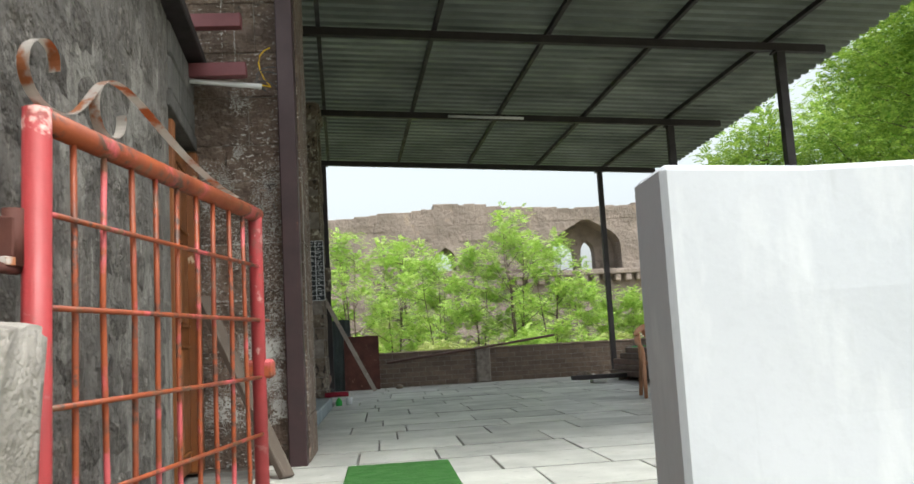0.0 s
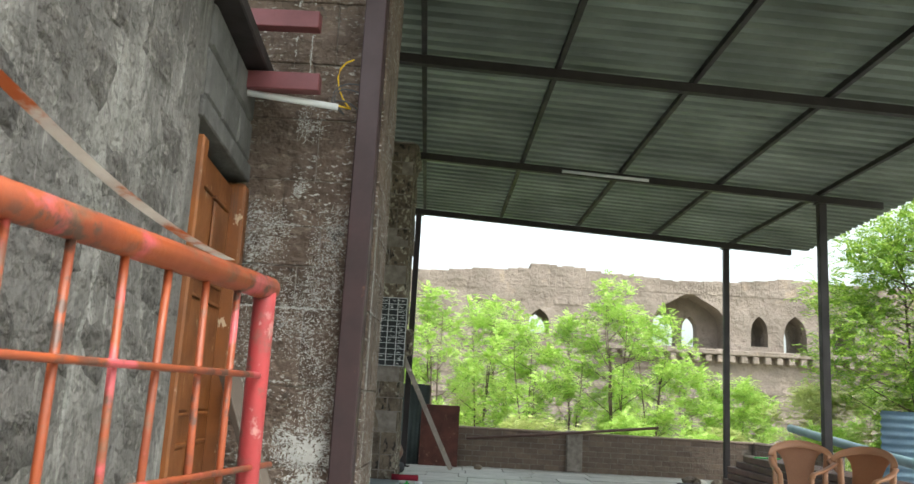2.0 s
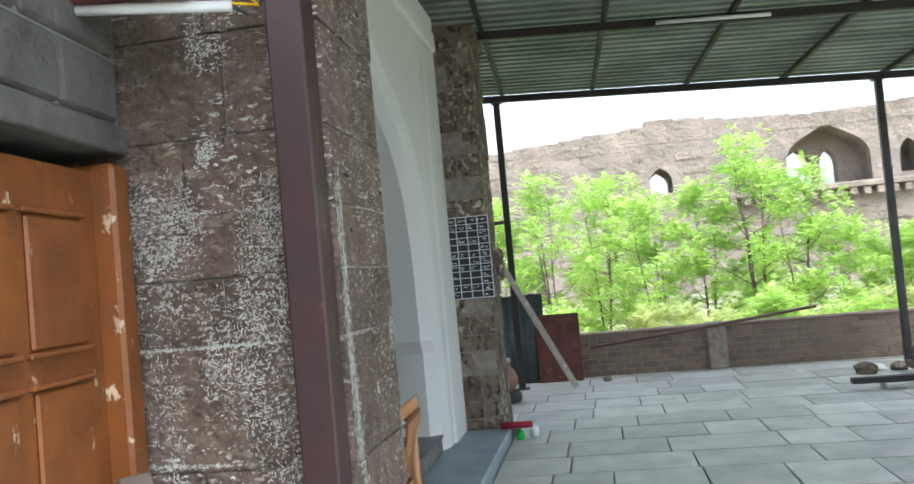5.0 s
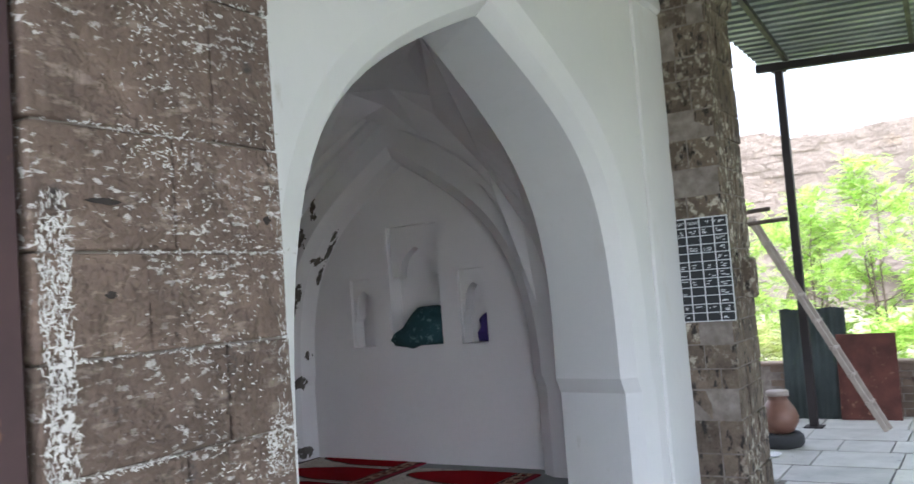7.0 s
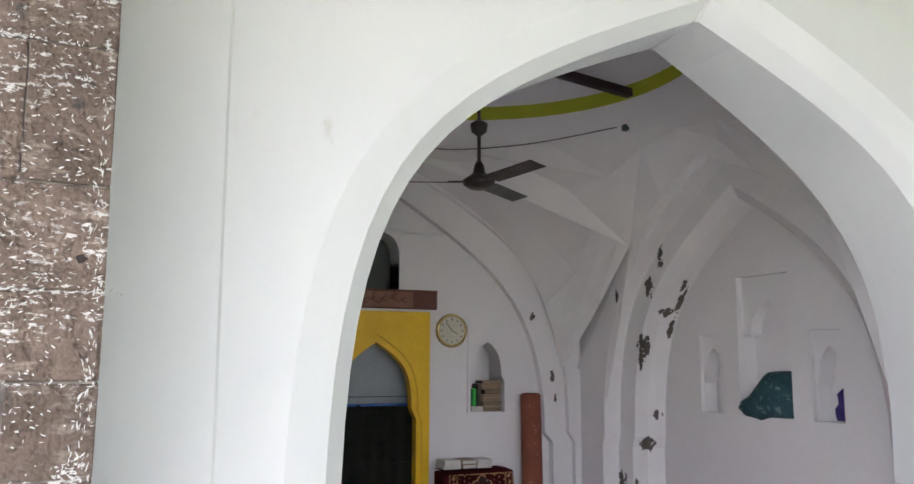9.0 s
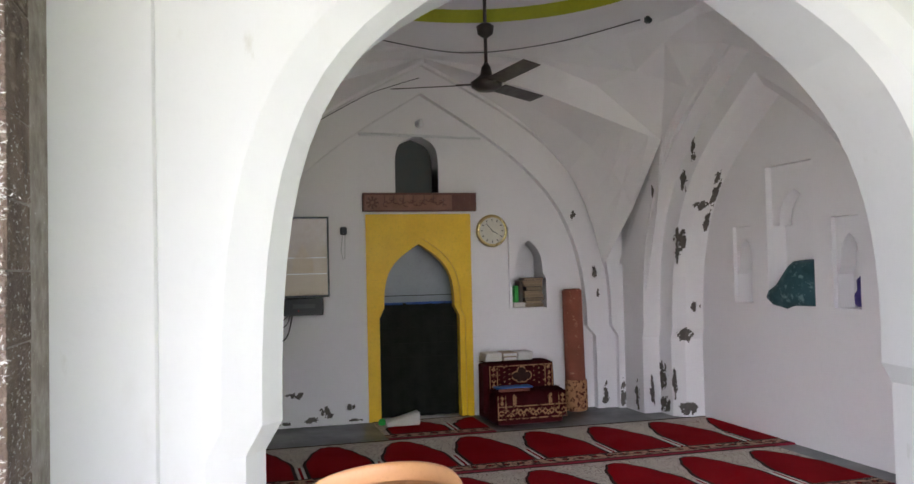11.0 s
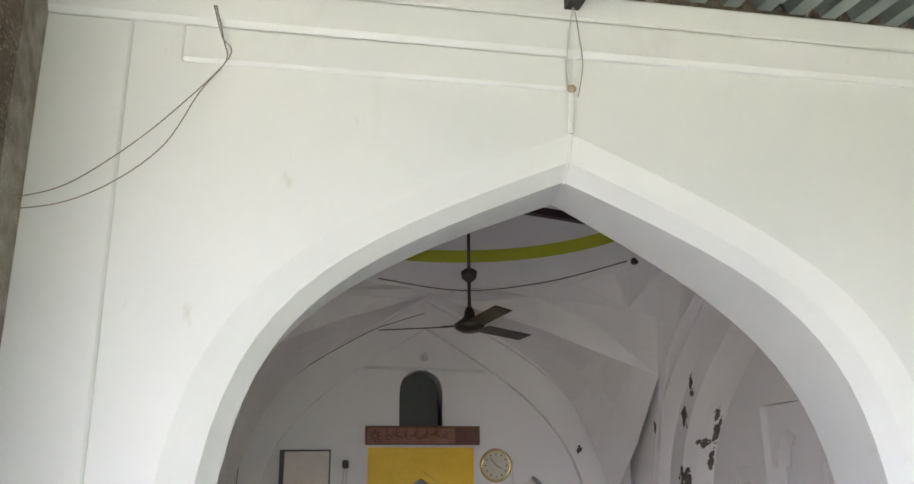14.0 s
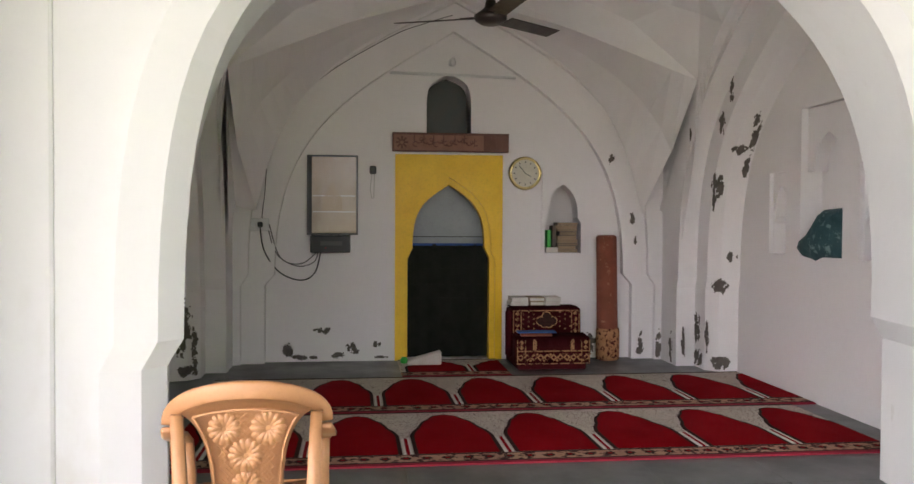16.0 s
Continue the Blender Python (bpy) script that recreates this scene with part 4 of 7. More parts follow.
for u0, u1, op in SPANS:
    if op is None:
        bm.faces.new([bm.verts.new(fo(u, v, 0)) for u, v in ((u0, -3), (u1, -3), (u1, 7.6), (u0, 7.6))])
        continue
    um, hw, apex, sill = op
    pr = arch_profile(hw, apex, sill, sill + (apex - sill) * 0.35, 0.0, 0.0, 10, 0.55, 0.62)
    arch_face(bm, lambda u, v, w: fo(um + u, v, w), pr, u0 - um, u1 - um, -3, 7.6, 0)
    d = 0.5 if um < 0 else (1.6 if hw > 1 else DEEP)
    bridge(bm, [fo(um + u, v, 0) for u, v in pr], [fo(um + u, v, d) for u, v in pr])
    bm.faces.new([bm.verts.new(fo(um + u, sill, w)) for u, w in ((-hw, 0), (hw, 0), (hw, d), (-hw, d))])
    if um < 0:
        bm.faces.new([bm.verts.new(fo(um + u, v, d)) for u, v in ((-hw, sill), (hw, sill), (hw, apex), (-hw, apex))])
    if hw > 1:
        a2 = arch_profile(0.42, 6.2, sill, 5.3, 0.0, 0.0, 8, 0.55, 0.6)
        b2 = arch_profile(0.75, 6.3, sill - 0.3, 5.2, 0.0, 0.0, 8, 0.55, 0.6)
        arch_face(bm, lambda u, v, w: fo(13.25 + u, v, w), a2, -0.62, 1.6, sill - 0.4, 7.6, d)
        arch_face(bm, lambda u, v, w: fo(11.75 + u, v, w), b2, -0.9, 0.88, sill - 0.4, 7.6, d)
        bridge(bm, [fo(13.25 + u, v, d) for u, v in a2], [fo(13.25 + u, v, d + 0.8) for u, v in a2])
        bridge(bm, [fo(11.75 + u, v, d) for u, v in b2], [fo(11.75 + u, v, d + 0.8) for u, v in b2])
part("wall", bm, "fort", fort)
bm = bmesh.new()
x = -30.0
while x < 70:
    w = random.uniform(0.25, 0.9)
    top = 8.15 + 0.5 * noise.noise(Vector((x * 0.12, 0, 0))) + 0.16 * noise.noise(Vector((x * 0.7, 3, 0))) + random.uniform(-0.03, 0.05) - (0.25 if -6 < x < 4 else 0)
    box(bm, x, x + w + 0.02, FY - 0.02, FY + 2.6, 7.2, top, bevel=0.03)
    x += w
part("broken_top", bm, "fort", fort)
bm = bmesh.new()
x = 8.0
while x < 24:
    box(bm, x, x + 0.34, FY - 0.45, FY + 0.1, 3.65, 4.05, bevel=0.05)
    x += 0.62
box(bm, 8, 24, FY - 0.5, FY + 0.1, 4.05, 4.32, bevel=0.04)
part("bracket_course", bm, "fort", fort)
bm = bmesh.new()
random.seed(21)
for r in range(26):
    z = -1.4 + 0.35 * r
    x = -14 + random.uniform(0, 1)
    while x < 30:
        w = random.uniform(0.6, 1.2)
        if random.random() < 0.42 and not (z > 4.0 and 9.5 < x < 23) and not (4 < x + w / 2 < 5.9 and z > 4.2) and not (-7.5 < x < -0.6 and z < 1.6):
            box(bm, x, x + w - 0.04, FY - random.uniform(0.015, 0.06), FY + 0.1, z, z + 0.32)
        x += w
part("facing_stones", bm, "fort", fort)
fort_courses = bmesh.new()
box(fort_courses, -30, 70, FY + 2.6, FY + 2.9, -3, 3.6)
part("back_wall", fort_courses, "fort", fort)


# ---- trees and scrub
def crown_mesh(seed, centres, leaf, count, kind="feather"):
    """Sprigs of small leaflets scattered over clumps; centres: (centre, radius)."""
    rng = random.Random(seed)
    verts, faces = [], []
    count = int(count * 1.75)
    leaf = leaf * 1.15
    total = sum(r ** 2 for _, r in centres)
    for c, r in centres:
        k = int(count * r * r / total)
        for _ in range(k):
            d = Vector((rng.gauss(0, 1), rng.gauss(0, 1), rng.gauss(0, 1))).normalized() * r * rng.uniform(0.35, 1.08)
            d.z *= 1.1
            p = c + d
            out = Vector((d.x, d.y, rng.uniform(-0.4, 0.5) * r)).normalized()
            sideways = out.cross(Vector((rng.uniform(-0.3, 0.3), rng.uniform(-0.3, 0.3), 1))).normalized()
            length = leaf * rng.uniform(3.0, 5.0)
            n = 5
            for i in range(n):
                q = p + out * length * (i / n) + Vector((0, 0, -0.25 * length * (i / n) ** 2))
                for sgn in (-1, 1):
                    tip = q + sideways * sgn * leaf * 1.25 * (1 - 0.09 * i) + out * leaf * 0.5 + Vector((0, 0, rng.uniform(-0.3, 0.2) * leaf))
                    mid = (q + tip) / 2
                    wv = out * leaf * 0.30 + Vector((0, 0, 0.1 * leaf))
                    b = len(verts)
                    verts += [q, mid + wv, tip, mid - wv]
                    faces.append((b, b + 1, b + 2, b + 3))
    me = bpy.data.meshes.new("crown")
    me.from_pydata([tuple(v) for v in verts], [], faces)
    return me


def tree(name, base, height, spread, seed, leafmat, leaf=0.055, count=420, clumps=12, stems=1, low=0.3, label="", lean=(0, 0), puff=1.0):
    rng = random.Random(seed)
    root = empty(name, Matrix.Translation(base))
    trunk = bmesh.new()
    centres = []
    for s in range(stems):
        ang = rng.uniform(0, 6.28)
        lx, ly = lean[0] + 0.14 * spread * math.cos(ang) * (stems > 1), lean[1] + 0.14 * spread * math.sin(ang) * (stems > 1)
        pts = []
        for i in range(7):
            f = i / 6
            pts.append(Vector((lx * f * 2 + 0.05 * rng.uniform(-1, 1) * f, ly * f * 2 + 0.05 * rng.uniform(-1, 1) * f, height * 0.8 * f)))
        r0 = 0.011 * height / math.sqrt(stems)
        tube(trunk, pts, [r0 * (1 - 0.8 * i / 6) for i in range(7)], 7)
        for i in range(clumps // stems):
            f = low + (1 - low) * (i + 0.5) / (clumps // stems)
            k = min(5, int(f * 6))
            st = pts[k].lerp(pts[k + 1], f * 6 - k) if f < 1 else pts[-1]
            a = i * 2.4 + rng.uniform(-0.5, 0.5) + s
            reach = spread * (0.35 + 0.65 * math.sin(math.pi * min(1, (f - low) / (1 - low) * 0.8 + 0.18))) * rng.uniform(0.4, 0.95)
            end = st + Vector((math.cos(a) * reach, math.sin(a) * reach, reach * rng.uniform(0.3, 0.9)))
            mid = st.lerp(end, 0.5) + Vector((0, 0, -0.06 * reach))
            tube(trunk, [st, mid, end], [r0 * 0.35, r0 * 0.22, r0 * 0.08], 5)
            rad = spread * puff * rng.uniform(0.10, 0.23)
            centres.append((end, rad))
            centres.append((mid.lerp(end, 0.4), rad * 0.7))
        centres.append((pts[-1] + Vector((0, 0, 0.08 * height)), spread * 0.20))
    part("trunk", trunk, "bark", root)
    me = crown_mesh(seed + 7, centres, leaf, count)
    me.materials.append(M[leafmat])
    c = new("crown", me)
    c.parent = root
    return tagged(root, label, "tree", "trees behind the court")


LIGHT = "young tree with bright green feathery leaves and several thin stems"
SCRUB = "yellow-green scrub bush with thin stems"
for k, (x, y, h, w) in enumerate(((-0.6, 18.6, 3.5, 1.0), (0.5, 18.2, 3.9, 1.05), (1.4, 19.4, 3.9, 0.9), (2.3, 18.0, 3.3, 1.0), (3.3, 18.8, 3.5, 1.0), (4.1, 18.0, 4.25, 1.15), (4.9, 18.6, 3.7, 1.0),
                                  (5.9, 19.3, 2.7, 1.0), (6.9, 19.6, 2.4, 0.9), (-2.2, 20.5, 3.6, 1.1), (-3.6, 19.5, 3.2, 1.0), (1.9, 21.5, 4.0, 1.0))):
    tree("tree", (x, y, -0.72), h * 1.1, w * 1.05, 131 + k, "leaf_light", 0.038, 1150, 36, 3, 0.08, LIGHT)
tree("tree", (8.4, 18.6, -0.72), 2.5, 1.2, 36, "leaf_yellow", 0.045, 900, 20, 3, 0.15, SCRUB)
tree("tree", (10.2, 18.0, -0.72), 3.0, 1.3, 37, "leaf_yellow", 0.045, 1000, 20, 3, 0.15, SCRUB)
tree("tree", (9.4, 16.4, -0.72), 6.4, 1.8, 38, "leaf_dark", 0.05, 3300, 60, 2, 0.18, "slender tree with mid-green leaves on thin trunks", (0, 0), 1.5)
tree("tree", (12.0, 15.6, -0.72), 8.6, 2.5, 39, "leaf_dark", 0.055, 5200, 70, 3, 0.12, "leafy mid-green tree beside the court", (0, 0), 1.6)
tree("tree", (11.2, 12.4, -0.72), 8.2, 2.3, 40, "leaf_dark", 0.055, 4800, 70, 3, 0.12, "leafy mid-green tree beside the court", (0, 0), 1.6)
tree("tree", (14.8, 21.0, -0.72), 9.0, 2.8, 41, "leaf_light", 0.06, 5000, 70, 3, 0.12, "tall bright green tree behind the court", (0, 0), 1.6)
for i, (x, y, h) in enumerate(((0.5, 16.9, 1.5), (2.2, 16.6, 1.4), (3.9, 16.8, 1.5), (6.0, 17.0, 1.4), (7.6, 16.6, 1.6), (-1.2, 17.2, 1.6), (5.0, 22.0, 2.4), (1.0, 22.5, 2.2), (8.5, 23, 2.4), (3.0, 16.2, 1.2), (5.1, 16.3, 1.3), (-3.0, 17.0, 1.6), (11.5, 23, 2.8))):
    tree("bush", (x, y, -0.72), h, 0.85, 60 + i, "leaf_yellow" if i % 2 else "leaf_light", 0.036, 800, 18, 3, 0.05, "low scrub bush with fine leaves behind the parapet")

# ---- plastic chairs
def chair(name, material, label, m, group="", ornate=True):
    root = empty(name)
    W, D, SH = 0.225, 0.21, 0.42
    bm = bmesh.new()
    n = 10
    grid = []
    for i in range(n + 1):
        row = []
        for j in range(n + 1):
            u, v = -1 + 2 * i / n, -1 + 2 * j / n
            z = SH - 0.022 * (1 - u * u) * (1 - 0.6 * v * v) - (0.03 * max(0, v - 0.6) / 0.4 if v > 0.6 else 0)
            row.append(bm.verts.new((u * W * (1.0 + 0.06 * v), v * D, z)))
        grid.append(row)
    for i in range(n):
        for j in range(n):
            bm.faces.new((grid[i][j], grid[i + 1][j], grid[i + 1][j + 1], grid[i][j + 1]))
    bmesh.ops.solidify(bm, geom=bm.faces[:], thickness=0.012)
    part("seat", bm, material, root, "", True)
    # back panel: narrow at the seat, flaring up into the hoop and leaving a slot on either side
    def hoop_z(x):
        return SH + 0.285 + 0.125 * max(0.0, 1 - (x / 0.275) ** 2) ** 0.45

    def back(u, v):
        x = u * 1.4 * (0.118 + 0.018 * v + 0.085 * v ** 4)
        top = hoop_z(x) - 0.012
        z = SH - 0.01 + v * (top - SH)
        return Vector((x, -D + 0.03 - 0.10 * v - 0.03 * (1 - (x / 0.22) ** 2) * v, z))
    bm = bmesh.new()
    g = [[bm.verts.new(back(-0.72 + 1.44 * i / 16, j / 14)) for j in range(15)] for i in range(17)]
    for i in range(16):
        for j in range(14):
            bm.faces.new((g[i][j], g[i + 1][j], g[i + 1][j + 1], g[i][j + 1]))
    bmesh.ops.solidify(bm, geom=bm.faces[:], thickness=0.008)
    rest = part("backrest", bm, material, root, "", True)
    # frame hoop running from the arm over the top to the other arm
    hoop = []
    for k in range(-12, 13):
        a = k / 12
        w = math.sin(a * math.pi / 2)
        z = SH + 0.285 + 0.125 * math.cos(a * math.pi / 2) ** 0.9
        hoop.append(Vector((0.275 * w, -D - 0.071 + 0.09 * abs(w) ** 2.5 - 0.02 * (1 - abs(w)), z)))
    bm = bmesh.new()
    rows = []
    for i, p in enumerate(hoop):
        d = (hoop[min(i + 1, 24)] - hoop[max(i - 1, 0)]).normalized()
        out = d.cross(Vector((0, -1, 0))).normalized()
        f = Vector((0, -1, 0))
        wd = 0.024 + 0.010 * abs(math.sin(i / 24 * math.pi))
        rows.append([bm.verts.new(p + out * s * wd + f * t) for s, t in ((-1, 0.0), (-0.7, 0.006), (0.7, 0.008), (1.0, 0.003), (1.0, -0.014), (0.8, -0.006), (-0.7, -0.006), (-1, -0.010))])
    for a, b in zip(rows, rows[1:]):
        for k in range(8):
            bm.faces.new((a[k], a[(k + 1) % 8], b[(k + 1) % 8], b[k]))
    bm.faces.new(rows[0]), bm.faces.new(rows[-1][::-1])
    bmesh.ops.recalc_face_normals(bm, faces=bm.faces[:])
    part("back_frame", bm, material, root, "", True)
    for s in (-1, 1):
        # arm: flat bar from the hoop forward, dropping into the front leg
        arm = [Vector((s * 0.268, -0.215, 0.695)), Vector((s * 0.282, -0.13, 0.655)), Vector((s * 0.287, 0.0, 0.615)), Vector((s * 0.282, 0.13, 0.60)), Vector((s * 0.268, 0.185, 0.56))]
        bm = tubed(arm, 0, flat=(0.027, 0.010))
        bmesh.ops.bevel(bm, geom=bm.edges[:], offset=0.005, segments=1, affect="EDGES")
        part("arm", bm, material, root, "", True)
        for front_leg in (True, False):
            if front_leg:
                line = [(s * 0.268, 0.19, 0.565), (s * 0.262, 0.205, 0.42), (s * 0.268, 0.225, 0.2), (s * 0.272, 0.24, 0.0)]
            else:
                line = [(s * 0.240, -0.228, 0.745), (s * 0.225, -0.225, 0.42), (s * 0.245, -0.25, 0.2), (s * 0.255, -0.28, 0.0)]
            bm = bmesh.new()
            rows = []
            for i, p in enumerate(line):
                wv = (0.021, 0.025, 0.022, 0.019)[i]
                rows.append([bm.verts.new(Vector(p) + Vector((dx * wv, dy * wv, 0))) for dx, dy in ((-1, -0.8), (0, -1.0), (1, -0.8), (1, 0.7), (0.5, 0.8), (-0.5, 0.8), (-1, 0.7))])
            for a, b in zip(rows, rows[1:]):
                for k in range(7):
                    bm.faces.new((a[k], a[(k + 1) % 7], b[(k + 1) % 7], b[k]))
            bm.faces.new(rows[0]), bm.faces.new(rows[-1][::-1])
            bmesh.ops.recalc_face_normals(bm, faces=bm.faces[:])
            part("leg", bm, material, root, "", True)
    part("apron", boxed(-0.215, 0.215, 0.185, 0.20, SH - 0.075, SH - 0.02, bevel=0.005), material, root)
    part("apron", boxed(-0.2, 0.2, -0.215, -0.20, SH - 0.06, SH - 0.005, bevel=0.005), material, root)
    if ornate:
        # moulded flowers and lattice on the back panel, standing proud of it
        lat = bmesh.new()
        for k in range(-14, 40):
            for sgn in (-1, 1):
                run = []
                for i in range(9):
                    v = 0.09 + 0.81 * i / 8
                    u = sgn * (v * 1.9 - 0.9) + (k - 13) * 0.095 * sgn
                    if abs(u) < 0.60:
                        run.append(back(u, v) + Vector((0, -0.0005, 0)))
                if len(run) > 1:
                    tube(lat, run, 0.0021, 4)
        part("lattice", lat, material, rest)
        for sgn in (-1, 1):
            edge = [back(sgn * 0.66, 0.06 + 0.85 * i / 10) + Vector((0, -0.008, 0)) for i in range(11)]
            part("panel_rib", tubed(edge, 0.005, 6), material, rest, "", True)
        part("panel_rib", tubed([back(-0.66 + 1.32 * i / 10, 0.91) + Vector((0, -0.008, 0)) for i in range(11)], 0.005, 6), material, rest, "", True)
        part("panel_rib", tubed([back(-0.66 + 1.32 * i / 10, 0.06) + Vector((0, -0.008, 0)) for i in range(11)], 0.005, 6), material, rest, "", True)
        for (u, v, r) in ((-0.33, 0.75, 0.058), (0.34, 0.75, 0.064), (-0.02, 0.50, 0.062), (-0.02, 0.22, 0.056)):
            bm = bmesh.new()
            c = back(u, v) + Vector((0, -0.0020, 0))
            for k in range(14):
                a = 2 * math.pi * k / 14
                dx, dz = math.cos(a), math.sin(a)
                nx, nz = -dz * 0.185, dx * 0.185
                ps = [c, c + Vector((dx * 0.62 + nx, -0.0012 / r, dz * 0.62 + nz)) * r, c + Vector((dx * 0.93 + nx * 0.8, -0.0006 / r, dz * 0.93 + nz * 0.8)) * r, c + Vector((dx, 0, dz)) * r, c + Vector((dx * 0.93 - nx * 0.8, -0.0006 / r, dz * 0.93 - nz * 0.8)) * r, c + Vector((dx * 0.62 - nx, -0.0012 / r, dz * 0.62 - nz)) * r]
                bm.faces.new([bm.verts.new(p) for p in ps])
            bmesh.ops.create_uvsphere(bm, u_segments=10, v_segments=6, radius=r * 0.25, matrix=Matrix.Translation(c) @ Matrix.Diagonal((0.8, 0.16, 0.8, 1)))
            bmesh.ops.solidify(bm, geom=[f for f in bm.faces if len(f.verts) == 6 and f.calc_area() > 1e-5], thickness=0.0015)
            for vert in bm.verts:
                vert.co.y -= 0.30 * (vert.co.z - c.z)
            part("moulded_flower", bm, material, rest, "", True)
        stem = tubed([back(-0.05, 0.42) + Vector((0, -0.011, 0)), back(-0.02, 0.3) + Vector((0, -0.012, 0)), back(-0.1, 0.2) + Vector((0, -0.011, 0))], 0.004, 5)
        part("moulded_stem", stem, material, rest)
    root.matrix_world = m
    return tagged(root, label, "chair", group)


# local +y is the front of the chair
chair("plastic_chair", "plastic", "tan plastic armchair with moulded flowers on its back, on the ledge", Matrix.Translation((0.13, 6.465, LEDGE)) @ Matrix.Rotation(radians(92), 4, "Z") @ Matrix.Diagonal((0.90, 0.90, 0.96, 1)))
chair("plastic_chair", "plastic_dull", "worn brown plastic armchair beside the steel sections", Matrix.Translation((3.98, 8.32, 0.0)) @ Matrix.Rotation(radians(171), 4, "Z") @ Matrix.Diagonal((0.9, 0.9, 0.9, 1)), "brown chairs on the court", False)
chair("plastic_chair", "plastic_dull", "worn brown plastic armchair on the paving", Matrix.Translation((4.08, 7.66, 0.0)) @ Matrix.Rotation(radians(127), 4, "Z") @ Matrix.Diagonal((0.9, 0.9, 0.9, 1)), "brown chairs on the court", False)

# ---- steel sections, pipe and sheets by the east edge
random.seed(8)
g = "stacked steel sections"
L = 5.2
for lvl in range(5):
    for k in range(6 - lvl // 2):
        x = 4.55 + 0.108 * k + random.uniform(-0.012, 0.012) + 0.02 * lvl
        y0 = 7.1 + random.uniform(-0.1, 0.15)
        z = 0.06 + 0.082 * lvl
        m = Matrix.Rotation(random.uniform(-0.006, 0.006), 4, "Z")
        bm = boxed(x, x + 0.1, y0, y0 + L + random.uniform(-0.15, 0.2) - 0.05 * lvl, z, z + 0.076, bevel=0.006)
        tagged(mesh_object("steel_section", bm, "pipe"), "long brown steel box section in a stack on the court", "steel section", g)
for y in (8.0, 10.0, 11.8):
    tagged(mesh_object("timber_bearer", boxed(4.48, 5.4, y, y + 0.1, 0, 0.058, bevel=0.005), "wood"), "timber bearer under the steel sections", "timber", "bearers")
tagged(mesh_object("steel_channel", boxed(3.72, 4.52, 11.55, 11.65, 0.055, 0.115, bevel=0.004), "dark_steel"), "short dark steel piece lying across a block", "steel piece")
tagged(mesh_object("stone_block", boxed(4.0, 4.2, 11.48, 11.7, 0.0, 0.055, bevel=0.01), "slab"), "small flat stone under the steel piece", "stone")
tagged(mesh_object("green_strip", boxed(4.56, 4.86, 11.3, 11.36, 0.474, 0.488, Matrix.Identity(4), 0.003), "green_plastic"), "green plastic strip on the steel stack", "strip")
tagged(mesh_object("blue_pipe", tubed([(5.25, 12.0, 0.84), (5.32, 9.9, 0.66), (5.40, 7.6, 0.47)], 0.05, 14), "pipe_blue", smooth=True), "blue-grey pipe lying aslant on the steel stack", "pipe")


def corrugated(name, width, height, material, label, m, pitch=0.09, amp=0.014, along="v", cat="metal sheet"):
    bm = bmesh.new()
    n = int(width / pitch * 8)
    rows = []
    for i in range(n + 1):
        u = width * i / n
        d = amp * math.sin(2 * math.pi * u / pitch)
        rows.append([bm.verts.new((u, d, v + (0.006 * math.sin(3 * u / width * 6) if v > 0 else 0))) for v in (0, height * 0.5, height)])
    for a, b in zip(rows, rows[1:]):
        bm.faces.new((a[0], b[0], b[1], a[1])), bm.faces.new((a[1], b[1], b[2], a[2]))
    bmesh.ops.solidify(bm, geom=bm.faces[:], thickness=0.002)
    ob = mesh_object(name, bm, material, smooth=True)
    ob.matrix_world = m
    return tagged(ob, label, cat)


# sheet with level ribs, standing on its long edge
corrugated("corrugated_sheet", 1.08, 2.4, "zinc_blue", "blue-grey corrugated sheet standing on edge by the trees",
           Matrix(((0, 0, 0.97, 5.50), (0.06, 1, 0.10, 10.15), (1, 0, 0, 0.02), (0, 0, 0, 1))), 0.085, 0.014)
corrugated("corrugated_sheet", 0.66, 1.17, "zinc_old", "old grey-green corrugated sheet leaning on the parapet", Matrix.Translation((-0.12, 13.70, 0.0)) @ Matrix.Rotation(radians(-6), 4, "X"), 0.075, 0.010)
ob = tagged(mesh_object("rusted_sheet", boxed(0, 0.57, -0.006, 0.006, 0, 0.885, bevel=0.003), "rust"), "dark red rusted steel sheet leaning on the parapet", "metal sheet")
ob.matrix_world = Matrix.Translation((0.43, 13.66, 0.0)) @ Matrix.Rotation(radians(-8), 4, "X")
ladder = tagged(empty("ladder"), "pale worn wooden ladder leaning on a roof post", "ladder")
F, T = Vector((0.92, 13.10, 0.0)), Vector((-0.15, 13.08, 2.15))
ax = (T - F).normalized()
sx = Vector((0.12, 0.98, 0)).normalized()
for s in (-0.075, 0.075):
    part("rail", tubed([F + sx * s, T + sx * s], 0, flat=(0.017, 0.022)), "pale_wood", ladder)
for k in range(1, 8):
    p = F + (T - F) * (k / 8)
    part("rung", tubed([p - sx * 0.12, p + sx * 0.12], 0, flat=(0.018, 0.014)), "pale_wood", ladder)
tagged(mesh_object("long_rod", tubed([(1.12, 13.62, 0.42), (2.4, 13.66, 0.545), (3.95, 13.70, 0.72)], 0.020, 8), "pipe", smooth=True), "long rusty rod resting aslant on the parapet", "rod")
